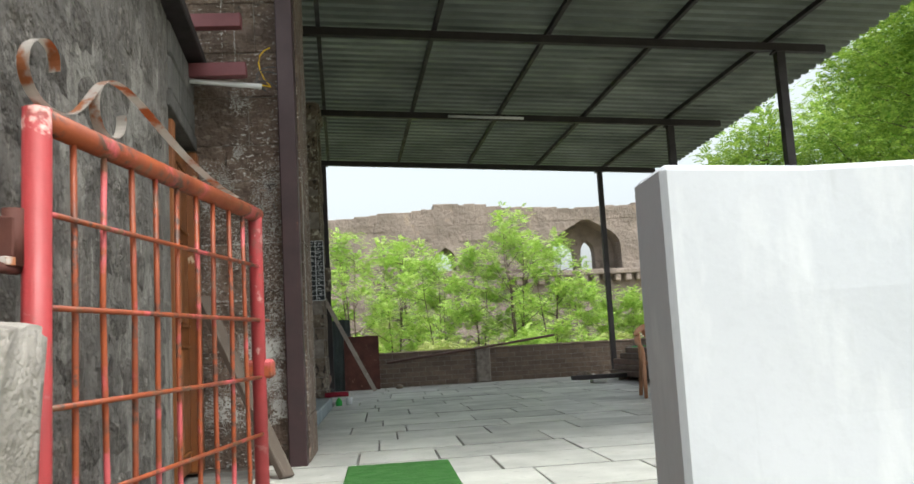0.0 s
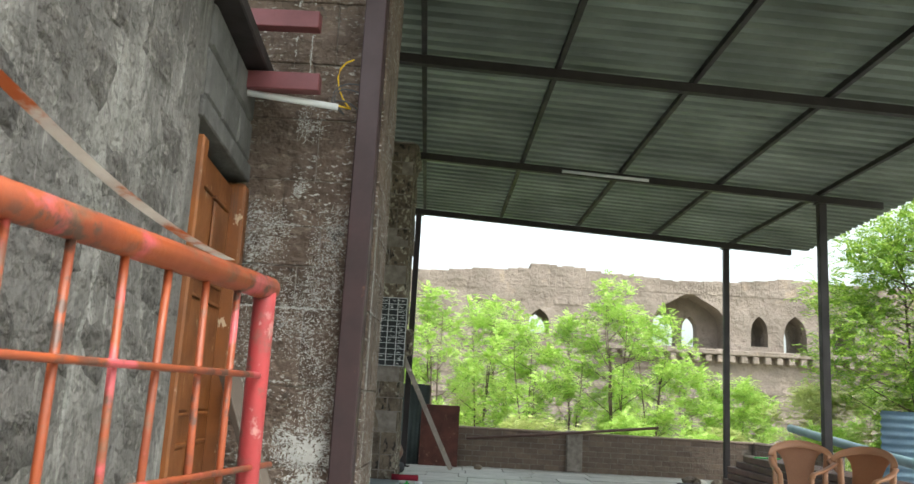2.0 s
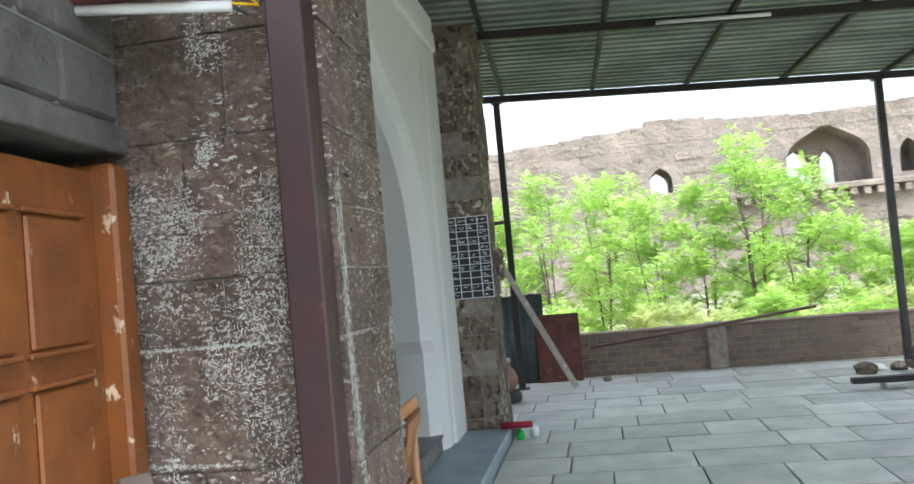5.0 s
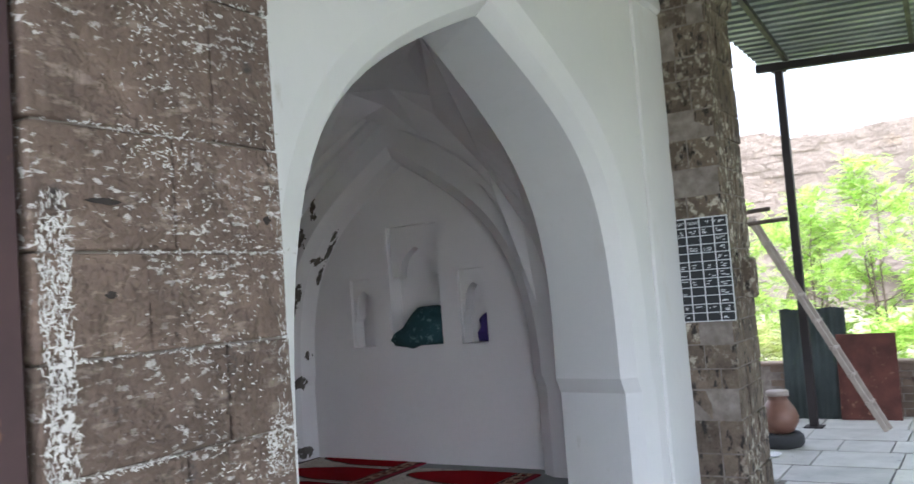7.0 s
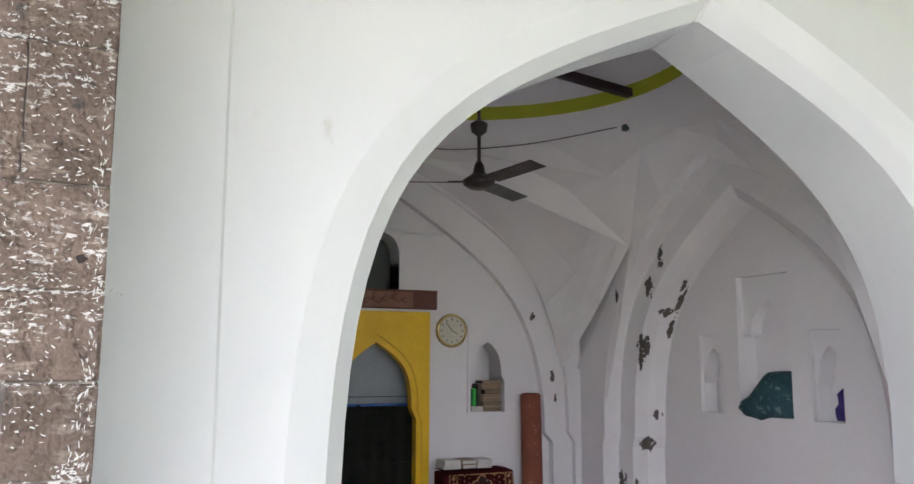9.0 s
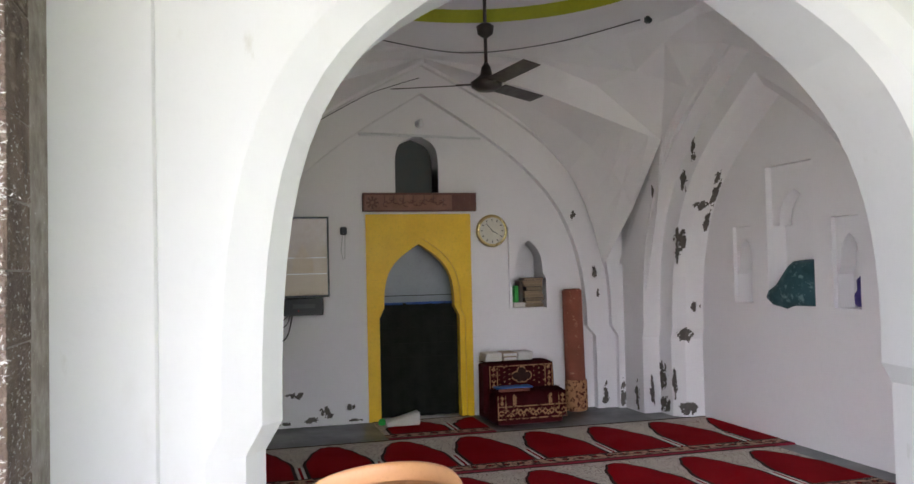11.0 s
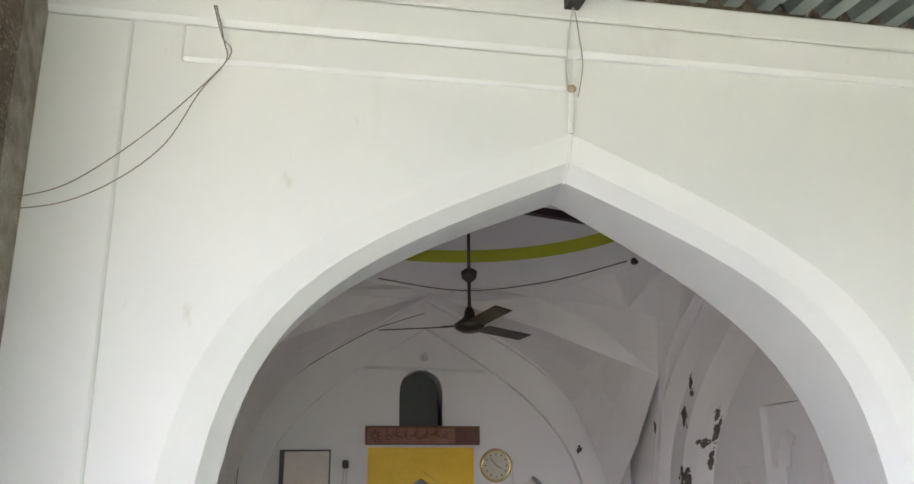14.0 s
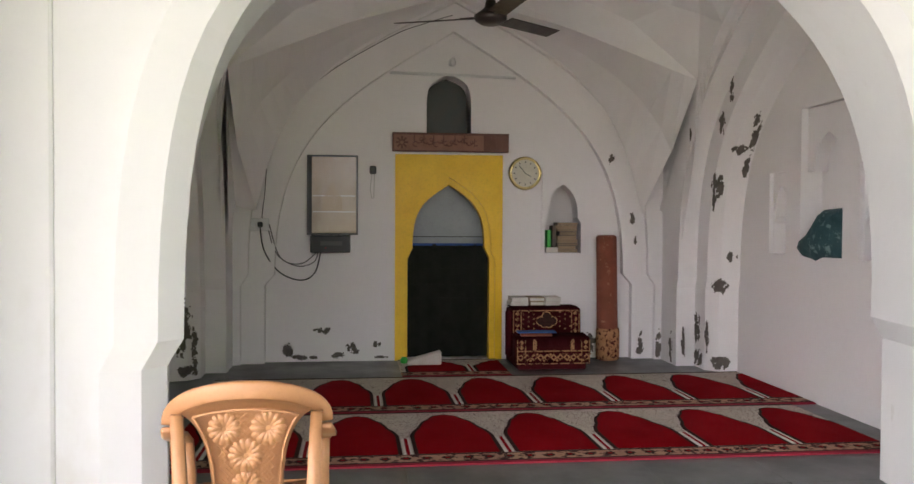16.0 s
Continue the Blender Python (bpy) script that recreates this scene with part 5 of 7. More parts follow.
for z, x1 in ((2.20, 0.06), (2.08, 0.22)):
    tagged(mesh_object("wooden_pole", tubed([(-0.6, 12.98, z), (x1, 13.0, z + 0.03)], 0.022, 8), "wood", smooth=True), "dark pole end sticking out past the stone pier", "pole", "poles by the pier")
pot = tagged(empty("water_pot"), "brown glazed clay water pot with a lid on a tyre", "pot")
PM = Matrix.Translation((0.13, 12.2, 0.0))
part("body", lathe([(0.085, 0.12), (0.12, 0.14), (0.165, 0.22), (0.17, 0.27), (0.14, 0.35), (0.095, 0.41), (0.085, 0.44), (0.105, 0.46)], 28, PM), "terracotta", pot, "", True)
part("lid", lathe([(0.10, 0.462), (0.10, 0.50), (0.092, 0.505), (0.0, 0.505)], 28, PM), "pale_wood", pot, "pale wooden lid", True)
tyre = lathe([(0.10, 0.02), (0.12, 0.0), (0.17, 0.0), (0.195, 0.03), (0.2, 0.06), (0.195, 0.10), (0.17, 0.125), (0.12, 0.125), (0.10, 0.105)], 32, PM)
tagged(mesh_object("tyre", tyre, "rubber", smooth=True), "old black tyre under the clay pot", "tyre")
tagged(mesh_object("enamel_plate", lathe([(0.0, 0.004), (0.07, 0.004), (0.095, 0.02), (0.10, 0.02), (0.07, 0.0), (0.0, 0.0)], 24, Matrix.Translation((0.12, 11.75, 0))), "pvc", smooth=True), "white enamel plate on the paving", "plate")
tagged(mesh_object("cup", lathe([(0.0, 0.003), (0.036, 0.0), (0.04, 0.09), (0.037, 0.09), (0.033, 0.006), (0.0, 0.006)], 18, Matrix.Translation((0.62, 10.15, 0))), "paint_white", smooth=True), "small white cup on the paving", "cup")
tagged(mesh_object("green_bottle", lathe([(0.0, 0.0), (0.04, 0.0), (0.042, 0.05), (0.03, 0.075), (0.014, 0.085), (0.014, 0.1), (0.0, 0.1)], 16, Matrix.Translation((0.50, 10.05, 0))), "green_plastic", smooth=True), "small green plastic bottle by the pier", "bottle")
tagged(mesh_object("red_mat_roll", tubed([(0.34, 9.98, LEDGE + 0.03), (0.62, 10.0, LEDGE + 0.03)], 0.03, 10), "crimson", smooth=True), "small red cloth roll at the foot of the pier", "cloth")
random.seed(17)
for k, (x, y, r) in enumerate(((4.55, 12.75, 0.09), (4.32, 12.85, 0.11), (1.3, 13.45, 0.06), (4.15, 12.6, 0.12))):
    bm = bmesh.new()
    bmesh.ops.create_icosphere(bm, subdivisions=2, radius=r, matrix=Matrix.Translation((x, y, r * 0.45)))
    for v in bm.verts:
        v.co += Vector((noise.noise(v.co * 9), noise.noise(v.co * 9 + Vector((5, 0, 0))), 0)) * r * 0.5
        v.co.z = max(0.0, v.co.z * (0.8 if k != 1 else 0.5))
    tagged(mesh_object("rubble_stone", bm, "rubble" if k != 1 else "paper"), "loose rubble stone by the parapet", "stone", "rubble by the parapet")
tagged(mesh_object("turf_mat", boxed(0.82, 1.38, 3.2, 4.44, 0.004, 0.022, bevel=0.004), "turf"), "green artificial turf mat on the paving", "mat")
tagged(mesh_object("tube_light", tubed([(2.05, 10.36, 3.63), (3.05, 10.36, 3.57)], 0.018, 10), "pvc", smooth=True), "white tube light fixed to a roof beam, unlit", "tube light", "tube lights")


# ---- carpets
def prayer_arch(hw, d0, d1):
    """Outline of a niche: straight sides, shoulders cusped to a low point; u along the row, d towards the wall."""
    pts = [(-hw, d0), (-hw, d0 + (d1 - d0) * 0.42)]
    for k in range(1, 22):
        f = k / 21
        u = -hw * (1 - f) ** 0.9
        d = d0 + (d1 - d0) * (0.42 + 0.58 * (1 - (1 - f) ** 1.8)) + 0.020 * math.sin(f * 19) * (1 - 0.8 * f)
        pts.append((u, d))
    return pts + [(-u, d) for u, d in pts[-2::-1]]


def carpet(name, y0, y1, x_front, x_back, pitch, first, label):
    root = tagged(empty(name), label, "carpet", "prayer carpets")
    part("pile_ground", boxed(x_back, x_front, y0, y1, FL, FL + 0.008), "cream_pile", root, "cream dotted carpet ground")
    part("edge", boxed(x_front - 0.035, x_front + 0.002, y0, y1, FL + 0.0005, FL + 0.0105), "crimson", root, "crimson front edge")
    part("border", boxed(x_front - 0.165, x_front - 0.035, y0, y1, FL + 0.0005, FL + 0.0105), "border_pile", root, "tan border with dark rosettes")
    part("border_line", boxed(x_front - 0.180, x_front - 0.165, y0, y1, FL + 0.0005, FL + 0.0115), "dark_pile", root)
    part("border_line", boxed(x_front - 0.048, x_front - 0.035, y0, y1, FL + 0.0005, FL + 0.0115), "dark_pile", root)
    part("back_line", boxed(x_back, x_back + 0.02, y0, y1, FL + 0.0005, FL + 0.0105), "dark_pile", root)
    # rosettes along the border
    k, y = 0, y0 + 0.06
    while y < y1 - 0.05:
        bm = bmesh.new()
        c = Vector((x_front - 0.104, y, FL + 0.0125))
        pts = []
        for i in range(16):
            a = 2 * math.pi * i / 16
            r = 0.034 * (1.0 if i % 2 else 0.66)
            pts.append(bm.verts.new(c + Vector((r * math.sin(a), r * math.cos(a), 0))))
        bm.faces.new(pts[::-1])
        part("rosette", bm, "dark_pile", root)
        bm = bmesh.new()
        bm.faces.new([bm.verts.new(c + Vector((0.014 * math.sin(a), 0.014 * math.cos(a), 0.001))) for a in (5.5, 4.5, 3.5, 2.5, 1.5, 0.5)])
        part("rosette_heart", bm, "red_pile", root)
        y += 0.105
        k += 1
    d0, d1 = 0.185, (x_front - x_back) - 0.10
    y = first
    while y < y1 + pitch:
        for mat, grow, lift in (("dark_pile", 0.022, 0.0105), ("red_pile", 0.0, 0.0125)):
            out = prayer_arch(pitch * 0.5 - 0.052 + grow, d0 - (0.0 if not grow else 0.0), d1 + grow)
            pts = [(max(y0, min(y1, y + u)), x_front - d) for u, d in out]
            clean = []
            for p in pts:
                if not clean or (abs(p[0] - clean[-1][0]) + abs(p[1] - clean[-1][1])) > 1e-5:
                    clean.append(p)
            if max(p[0] for p in clean) - min(p[0] for p in clean) < 0.04:
                continue
            bm = bmesh.new()
            bm.faces.new([bm.verts.new((px, py, FL + lift)) for py, px in clean])
            bmesh.ops.triangulate(bm, faces=bm.faces[:])
            part("niche_outline" if grow else "niche", bm, mat, root, "dark outline" if grow else "deep red prayer niche")
        for off in (-0.016, 0.016):
            c = y + pitch / 2 + off
            if y0 < c - 0.01 and c + 0.01 < y1:
                part("column_stripe", boxed(x_front - d0 - 0.30, x_front - d0, c - 0.006, c + 0.006, FL + 0.0005, FL + 0.014), "paper", root)
        if y0 < y + pitch / 2 < y1:
            part("column_stripe", boxed(x_front - d0 - 0.30, x_front - d0, y + pitch / 2 - 0.009, y + pitch / 2 + 0.009, FL + 0.0005, FL + 0.0135), "red_pile", root)
        y += pitch
    return root


carpet("prayer_carpet", 5.85, 9.66, -1.035, -2.17, 0.525, 5.85 - 0.08, "red prayer carpet with a row of pointed niches and patterned border")
carpet("prayer_carpet", 5.78, 9.84, -2.185, -3.36, 0.525, 5.65, "red prayer carpet with a row of pointed niches and patterned border")
carpet("prayer_carpet", 7.17, 8.02, -3.38, -4.15, 0.56, 7.46, "short red prayer carpet running into the mihrab")

# ---- mihrab cloth, sign, clock, mirror, wall things
bm = bmesh.new()
rows = []
for i in range(25):
    u = -0.375 + 0.75 * i / 24
    rows.append([bm.verts.new((-4.305 + 0.012 * math.sin(i * 1.7) + 0.006 * math.sin(v * 25 + i), 7.612 + u, FL + 0.01 + v * 0.99)) for v in [k / 24 for k in range(25)]])
for a, b in zip(rows, rows[1:]):
    for k in range(24):
        bm.faces.new((a[k], b[k], b[k + 1], a[k + 1]))
bmesh.ops.solidify(bm, geom=bm.faces[:], thickness=0.004)
curtain = tagged(empty("mihrab_curtain"), "very dark green cloth screen hung across the mihrab", "curtain")
part("cloth", bm, "green_cloth", curtain, "", True)
part("hem", boxed(-4.318, -4.295, 7.24, 7.985, FL + 0.985, FL + 1.005, bevel=0.003), "blue_cover", curtain, "blue hem along the top")
bm = bmesh.new()
for z0 in (0.52, 0.64, 0.78, 0.93, 1.06):
    box(bm, -4.31, -4.288, 7.27, 7.955, FL + z0, FL + z0 + 0.006)
part("slat", bm, "green_cloth", curtain)

# added plate: its dark colour stands in for shade at the mihrab back
structure(mesh_object("mihrab_recess", boxed(-4.485, -4.462, 7.17, 8.05, FL, 1.98), "niche_shade"), "added grey-blue plate with the deep mihrab's shade in its colour", "mihrab")
sign = tagged(empty("carved_sign"), "reddish carved wooden board with pale script over the mihrab", "sign")
part("board", boxed(-4.17, -4.12, 7.12, 8.12, 2.025, 2.18, bevel=0.005), "signwood", sign)
part("top_rim", boxed(-4.172, -4.112, 7.12, 8.12, 2.172, 2.184, bevel=0.002), "signwood", sign)
part("field", boxed(-4.1215, -4.1185, 7.135, 7.90, 2.036, 2.166, bevel=0.001), "sign_light", sign, "paler carved field")
random.seed(6)
bm = bmesh.new()
for k in range(26):
    y, z = 7.30 + 0.56 * k / 26 + random.uniform(-0.006, 0.006), 2.06 + random.uniform(0, 0.05)
    kind = k % 4
    if kind == 0:
        tube(bm, [(-4.117, y, z), (-4.117, y + 0.002, z + 0.075)], 0.0045, 5)
    elif kind == 1:
        tube(bm, [(-4.117, y + 0.03 * math.cos(a * 0.55), z + 0.012 + 0.02 * math.sin(a * 0.55)) for a in range(3, 10)], 0.0045, 5)
    elif kind == 2:
        tube(bm, [(-4.117, y - 0.02, z + 0.02), (-4.117, y, z), (-4.117, y + 0.025, z + 0.008), (-4.117, y + 0.035, z + 0.035)], 0.0045, 5)
    else:
        tube(bm, [(-4.117, y + 0.016 * math.cos(a), z + 0.03 + 0.014 * math.sin(a)) for a in (0, 1, 2, 3, 4, 5, 6.2)], 0.004, 5)
part("script", bm, "signwood", sign, "unreadable dark script")
bm = bmesh.new()
for k in range(8):
    a = k * math.pi / 4
    box(bm, -0.0025, 0.0025, -0.009, 0.009, 0.014, 0.054, Matrix.Translation((-4.118, 7.20, 2.10)) @ Matrix.Rotation(a, 4, "X"))
part("rosette", bm, "signwood", sign)
bm = bmesh.new()
for k in range(3):
    for q in range(3):
        box(bm, -0.002, 0.002, -0.012, 0.012, -0.012, 0.012, Matrix.Translation((-4.119, 7.97 + 0.05 * k, 2.06 + 0.04 * q)) @ Matrix.Rotation(radians(45), 4, "X"))
part("end_lattice", bm, "signwood", sign)

clock = tagged(empty("wall_clock"), "round wall clock with a gold rim and pale dial", "clock")
CM = Matrix.Translation((-4.185, 8.272, 1.852)) @ Matrix.Rotation(radians(90), 4, "Y")
part("rim", lathe([(0.118, 0.02), (0.118, 0.0), (0.142, 0.0), (0.145, 0.02), (0.135, 0.04), (0.118, 0.034)], 40, CM, False), "brass", clock, "", True)
part("dial", lathe([(0.0, 0.022), (0.12, 0.022)], 40, CM, False), "dial", clock)
for k in range(12):
    a = k * math.pi / 6
    part("hour_mark", boxed(-0.105, -0.088, -0.004, 0.004, 0.024, 0.026, CM @ Matrix.Rotation(a, 4, "Z")), "black", clock)
for a, l in ((-2.1, 0.06), (0.7, 0.085)):
    part("pointer", boxed(-l, 0.01, -0.003, 0.003, 0.028, 0.030, CM @ Matrix.Rotation(a, 4, "Z")), "black", clock)

mirror = tagged(empty("framed_print"), "framed tan print under crinkled clear plastic film", "picture")
part("frame_side", boxed(-4.19, -4.165, 6.405, 6.42, 1.315, 1.985), "frame_dark", mirror)
part("frame_side", boxed(-4.19, -4.165, 6.818, 6.832, 1.315, 1.985), "frame_dark", mirror)
part("frame_side", boxed(-4.19, -4.165, 6.405, 6.832, 1.972, 1.987), "frame_dark", mirror)
part("frame_side", boxed(-4.19, -4.165, 6.405, 6.832, 1.313, 1.328), "frame_dark", mirror)
bm = bmesh.new()
g = [[bm.verts.new((-4.172 + 0.003 * noise.noise(Vector((i * 0.5 + j * 0.2, j * 0.16, 3))) + 0.0022 * noise.noise(Vector((i * 0.9 - j * 0.5, j * 0.7, 8))), 6.42 + 0.398 * i / 24, 1.34 + 0.63 * j / 24)) for j in range(25)] for i in range(25)]
for i in range(24):
    for j in range(24):
        bm.faces.new((g[i][j], g[i + 1][j], g[i + 1][j + 1], g[i][j + 1]))
part("film", bm, "film", mirror, "crinkled clear plastic film", True)
part("print", boxed(-4.188, -4.180, 6.42, 6.818, 1.328, 1.972), "ply", mirror, "tan paper print")
for z in (1.505, 1.64):
    part("print_line", boxed(-4.1805, -4.1785, 6.45, 6.81, z, z + 0.006), "paper", mirror)
bm = bmesh.new()
bm.faces.new([bm.verts.new((-4.1785, y, z)) for y, z in ((6.53, 1.52), (6.70, 1.52), (6.70, 1.62), (6.66, 1.68), (6.615, 1.76), (6.57, 1.68), (6.53, 1.62))])
part("print_shape", bm, "tan_paper", mirror, "plain brown gabled shape")
part("side_strip", boxed(-4.184, -4.1685, 6.42, 6.445, 1.328, 1.972), "black", mirror, "dark printed strip")

box_set = tagged(empty("set_top_box"), "black electronic box on the wall below the mirror", "electronic box")
part("body", boxed(-4.19, -4.10, 6.435, 6.77, 1.165, 1.31, bevel=0.006), "black", box_set)
part("display", boxed(-4.101, -4.098, 6.52, 6.70, 1.225, 1.26), "frame_dark", box_set)
part("button", boxed(-4.101, -4.096, 6.56, 6.57, 1.20, 1.21), "crimson", box_set, "red lamp")
switch = tagged(empty("switch_board"), "white switch board with a black plug", "switch")
part("plate", boxed(-4.11, -4.085, 5.94, 6.10, 1.345, 1.45, bevel=0.005), "pvc", switch)
part("plug", boxed(-4.085, -4.045, 6.01, 6.05, 1.375, 1.42, bevel=0.008), "black", switch)
part("rocker", boxed(-4.086, -4.08, 5.96, 5.985, 1.38, 1.42, bevel=0.002), "paint_white", switch)


def wire(pts, r, mat, label):
    out = []
    P = [Vector(p) for p in pts]
    for i in range(len(P) - 1):
        a, b, c, d = P[max(i - 1, 0)], P[i], P[i + 1], P[min(i + 2, len(P) - 1)]
        for k in range(6):
            t = k / 6
            out.append(0.5 * ((2 * b) + (c - a) * t + (2 * a - 5 * b + 4 * c - d) * t * t + (-a + 3 * b - 3 * c + d) * t ** 3))
    out.append(P[-1])
    return tagged(mesh_object("cable", tubed(out, r, 6), mat, smooth=True), label, "cable", "cables on the prayer wall")


wire([(-4.05, 6.03, 1.39), (-4.09, 6.06, 1.18), (-4.14, 6.18, 1.0), (-4.16, 6.35, 0.93), (-4.16, 6.47, 0.99), (-4.16, 6.52, 1.17)], 0.006, "black", "black cable hanging from the plug to the box")
wire([(-4.09, 6.09, 1.37), (-4.13, 6.16, 1.15), (-4.165, 6.32, 1.05), (-4.165, 6.46, 1.08), (-4.165, 6.50, 1.17)], 0.0045, "cable", "grey cable looping under the box")
wire([(-4.09, 6.10, 1.40), (-4.13, 6.19, 1.12), (-4.165, 6.36, 1.07), (-4.165, 6.49, 1.17)], 0.0045, "cable", "grey cable looping under the box")
wire([(-4.10, 6.04, 1.45), (-4.10, 6.06, 1.62), (-4.10, 6.14, 2.15), (-4.10, 6.5, 2.60), (-4.10, 7.1, 2.98), (-4.085, 7.40, 3.10), (-4.07, 7.62, 3.17)], 0.0035, "cable", "grey cable pinned along the arch to the switch board")
hook = tagged(empty("hook_with_beads"), "dark clip with a hanging string of beads", "hook")
part("clip", boxed(-4.19, -4.15, 6.93, 6.985, 1.83, 1.90, bevel=0.01), "frame_dark", hook)
part("string", tubed([(-4.175, 6.95, 1.83), (-4.175, 6.935, 1.70), (-4.175, 6.95, 1.62), (-4.175, 6.965, 1.63), (-4.175, 6.97, 1.83)], 0.004, 5), "cable_white", hook)
lampfit = tagged(empty("wall_tube_light"), "long white tube light on the prayer wall, unlit", "tube light")
part("tube", tubed([(-4.15, 7.10, 2.69), (-4.15, 8.18, 2.67)], 0.013, 10), "pvc", lampfit, "", True)
part("socket", boxed(-4.19, -4.12, 7.60, 7.66, 2.76, 2.82, bevel=0.015), "paint_white", lampfit)
part("bulb", lathe([(0.0, -0.05), (0.02, -0.045), (0.028, -0.02), (0.018, 0.005), (0.014, 0.02)], 14, Matrix.Translation((-4.10, 7.63, 2.80))), "pvc", lampfit, "small white bulb", True)
spot = tagged(empty("dome_light"), "small unlit bulb holder at the arch point", "lamp")
part("holder", lathe([(0.03, 0), (0.035, 0.03), (0.02, 0.06)], 14, Matrix.Translation((-3.98, 7.64, 3.38))), "pvc", spot, "", True)

# book niche frame: pointed white niche with books


niche_bm = bmesh.new()
NB = arch_profile(0.132, 1.76, 1.157, 1.47, 0.03, 0.05, 8, 0.5, 0.6)
u_mid = 8.61 - CY
arch_face(niche_bm, lambda u, v, w: qib(u + u_mid, v, w), NB, -0.185, 0.185, 1.155, 1.89, 0.112)
for ua, ub in ((-0.185, -0.185), (0.185, 0.185)):
    niche_bm.faces.new([niche_bm.verts.new(qib(ua + u_mid, v, w)) for v, w in ((1.155, 0.112), (1.89, 0.112), (1.89, 0.14), (1.155, 0.14))])
niche_bm.faces.new([niche_bm.verts.new(qib(u + u_mid, 1.89, w)) for u, w in ((-0.185, 0.112), (0.185, 0.112), (0.185, 0.14), (-0.185, 0.14))])
bridge(niche_bm, [qib(u + u_mid, v, 0.112) for u, v in NB], [qib(u + u_mid, v, 0.30) for u, v in NB])
bmesh.ops.remove_doubles(niche_bm, verts=niche_bm.verts[:], dist=0.0005)
structure(mesh_object("trim_book_niche", niche_bm, "inner"), "white pointed book niche in the prayer wall", "trim")
random.seed(12)
z = 1.166
for k in range(9):
    h = random.uniform(0.022, 0.04)
    w = random.uniform(0.095, 0.115)
    y = 8.672 + random.uniform(-0.010, 0.006)
    bk = tagged(empty("book"), "old book lying in the stack in the wall niche", "book", "books in the niche")
    part("cover", boxed(-4.30, -4.165, y - w, y + w * 0.85 - 0.02, z, z + h, bevel=0.003), ("tan_paper", "tan_paper", "dark_cover")[k % 3], bk)
    part("page_block", boxed(-4.295, -4.1635, y - w + 0.006, y + w * 0.8 - 0.022, z + 0.005, z + h - 0.005), "tan_paper", bk)
    z += h + 0.001
for k, (h, mt) in enumerate(((0.15, "green_plastic"), (0.19, "dark_cover"))):
    bk = tagged(empty("book"), "upright book beside the stack in the niche", "book", "books in the niche")
    part("cover", boxed(-4.30, -4.18, 8.475 + 0.045 * k, 8.51 + 0.045 * k, 1.21, 1.21 + h, bevel=0.004), mt, bk)
bk = tagged(empty("book"), "pale book lying at the niche front", "book", "books in the niche")
part("cover", boxed(-4.29, -4.165, 8.46, 8.57, 1.166, 1.209, bevel=0.004), "paper", bk)

# rolled reed matting
roll = tagged(empty("rolled_matting"), "tall roll of red-brown reed matting standing by the wall", "rolled mat")
bm = lathe([(0.07, 0), (0.095, 0.01), (0.09, 0.2), (0.088, 1.07), (0.07, 1.085), (0.05, 1.07)], 24, Matrix.Translation((-4.06, 8.99, FL)) @ Matrix.Rotation(radians(1.0), 4, "X"))
part("roll", bm, "matting", roll, "", True)
part("lower_wrap", lathe([(0.098, 0.01), (0.101, 0.05), (0.099, 0.26), (0.097, 0.28)], 24, Matrix.Translation((-4.06, 8.99, FL))), "tan_rug", roll, "pale woven wrap at the foot", True)

# pulpit chest of steps draped with prayer rugs
pul = tagged(empty("draped_pulpit"), "low stepped pulpit draped with maroon patterned prayer rugs", "pulpit")
part("body", boxed(-4.15, -3.85, 8.11, 8.66, FL, FL + 0.46, bevel=0.01), "maroon_rug", pul)
part("front_step", boxed(-3.85, -3.62, 8.11, 8.68, FL, FL + 0.24, bevel=0.01), "maroon_rug", pul)


def rug(pts_yz, y0, y1, mat, lift, name, label=""):
    """A drape following a line of (x, z) between y0 and y1."""
    bm = bmesh.new()
    rows = []
    for i in range(13):
        y = y0 + (y1 - y0) * i / 12
        rows.append([bm.verts.new((x + lift + 0.006 * math.sin(i * 1.3 + z * 8), y + 0.02 * (0.7 - z) * math.sin(2 + x * 3), z + lift)) for x, z in pts_yz])
    for a, b in zip(rows, rows[1:]):
        for k in range(len(pts_yz) - 1):
            bm.faces.new((a[k], b[k], b[k + 1], a[k + 1]))
    bmesh.ops.solidify(bm, geom=bm.faces[:], thickness=0.004)
    return part(name, bm, mat, pul, label, True)


line = [(-4.14, FL + 0.475), (-3.98, FL + 0.48), (-3.84, FL + 0.47), (-3.825, FL + 0.38), (-3.82, FL + 0.27), (-3.72, FL + 0.265), (-3.60, FL + 0.255), (-3.585, FL + 0.17), (-3.575, FL + 0.06)]
rug(line[:5], 8.10, 8.68, "maroon_rug", 0.004, "rug", "maroon prayer rug over the upper step")
rug(line[4:], 8.09, 8.70, "maroon_rug", 0.006, "rug", "maroon prayer rug over the lower step")
part("rug_fold", boxed(-3.90, -3.80, 8.055, 8.105, FL + 0.07, FL + 0.47, bevel=0.02), "maroon_rug", pul, "hanging fold of the rug")
X1, X2 = -3.812, -3.5655      # front faces of the upper and the lower drape


def strip(x, y0, y1, z0, z1, mat="tan_rug", name="rug_line"):
    part(name, boxed(x - 0.003, x + 0.001, y0, y1, z0, z1), mat, pul)


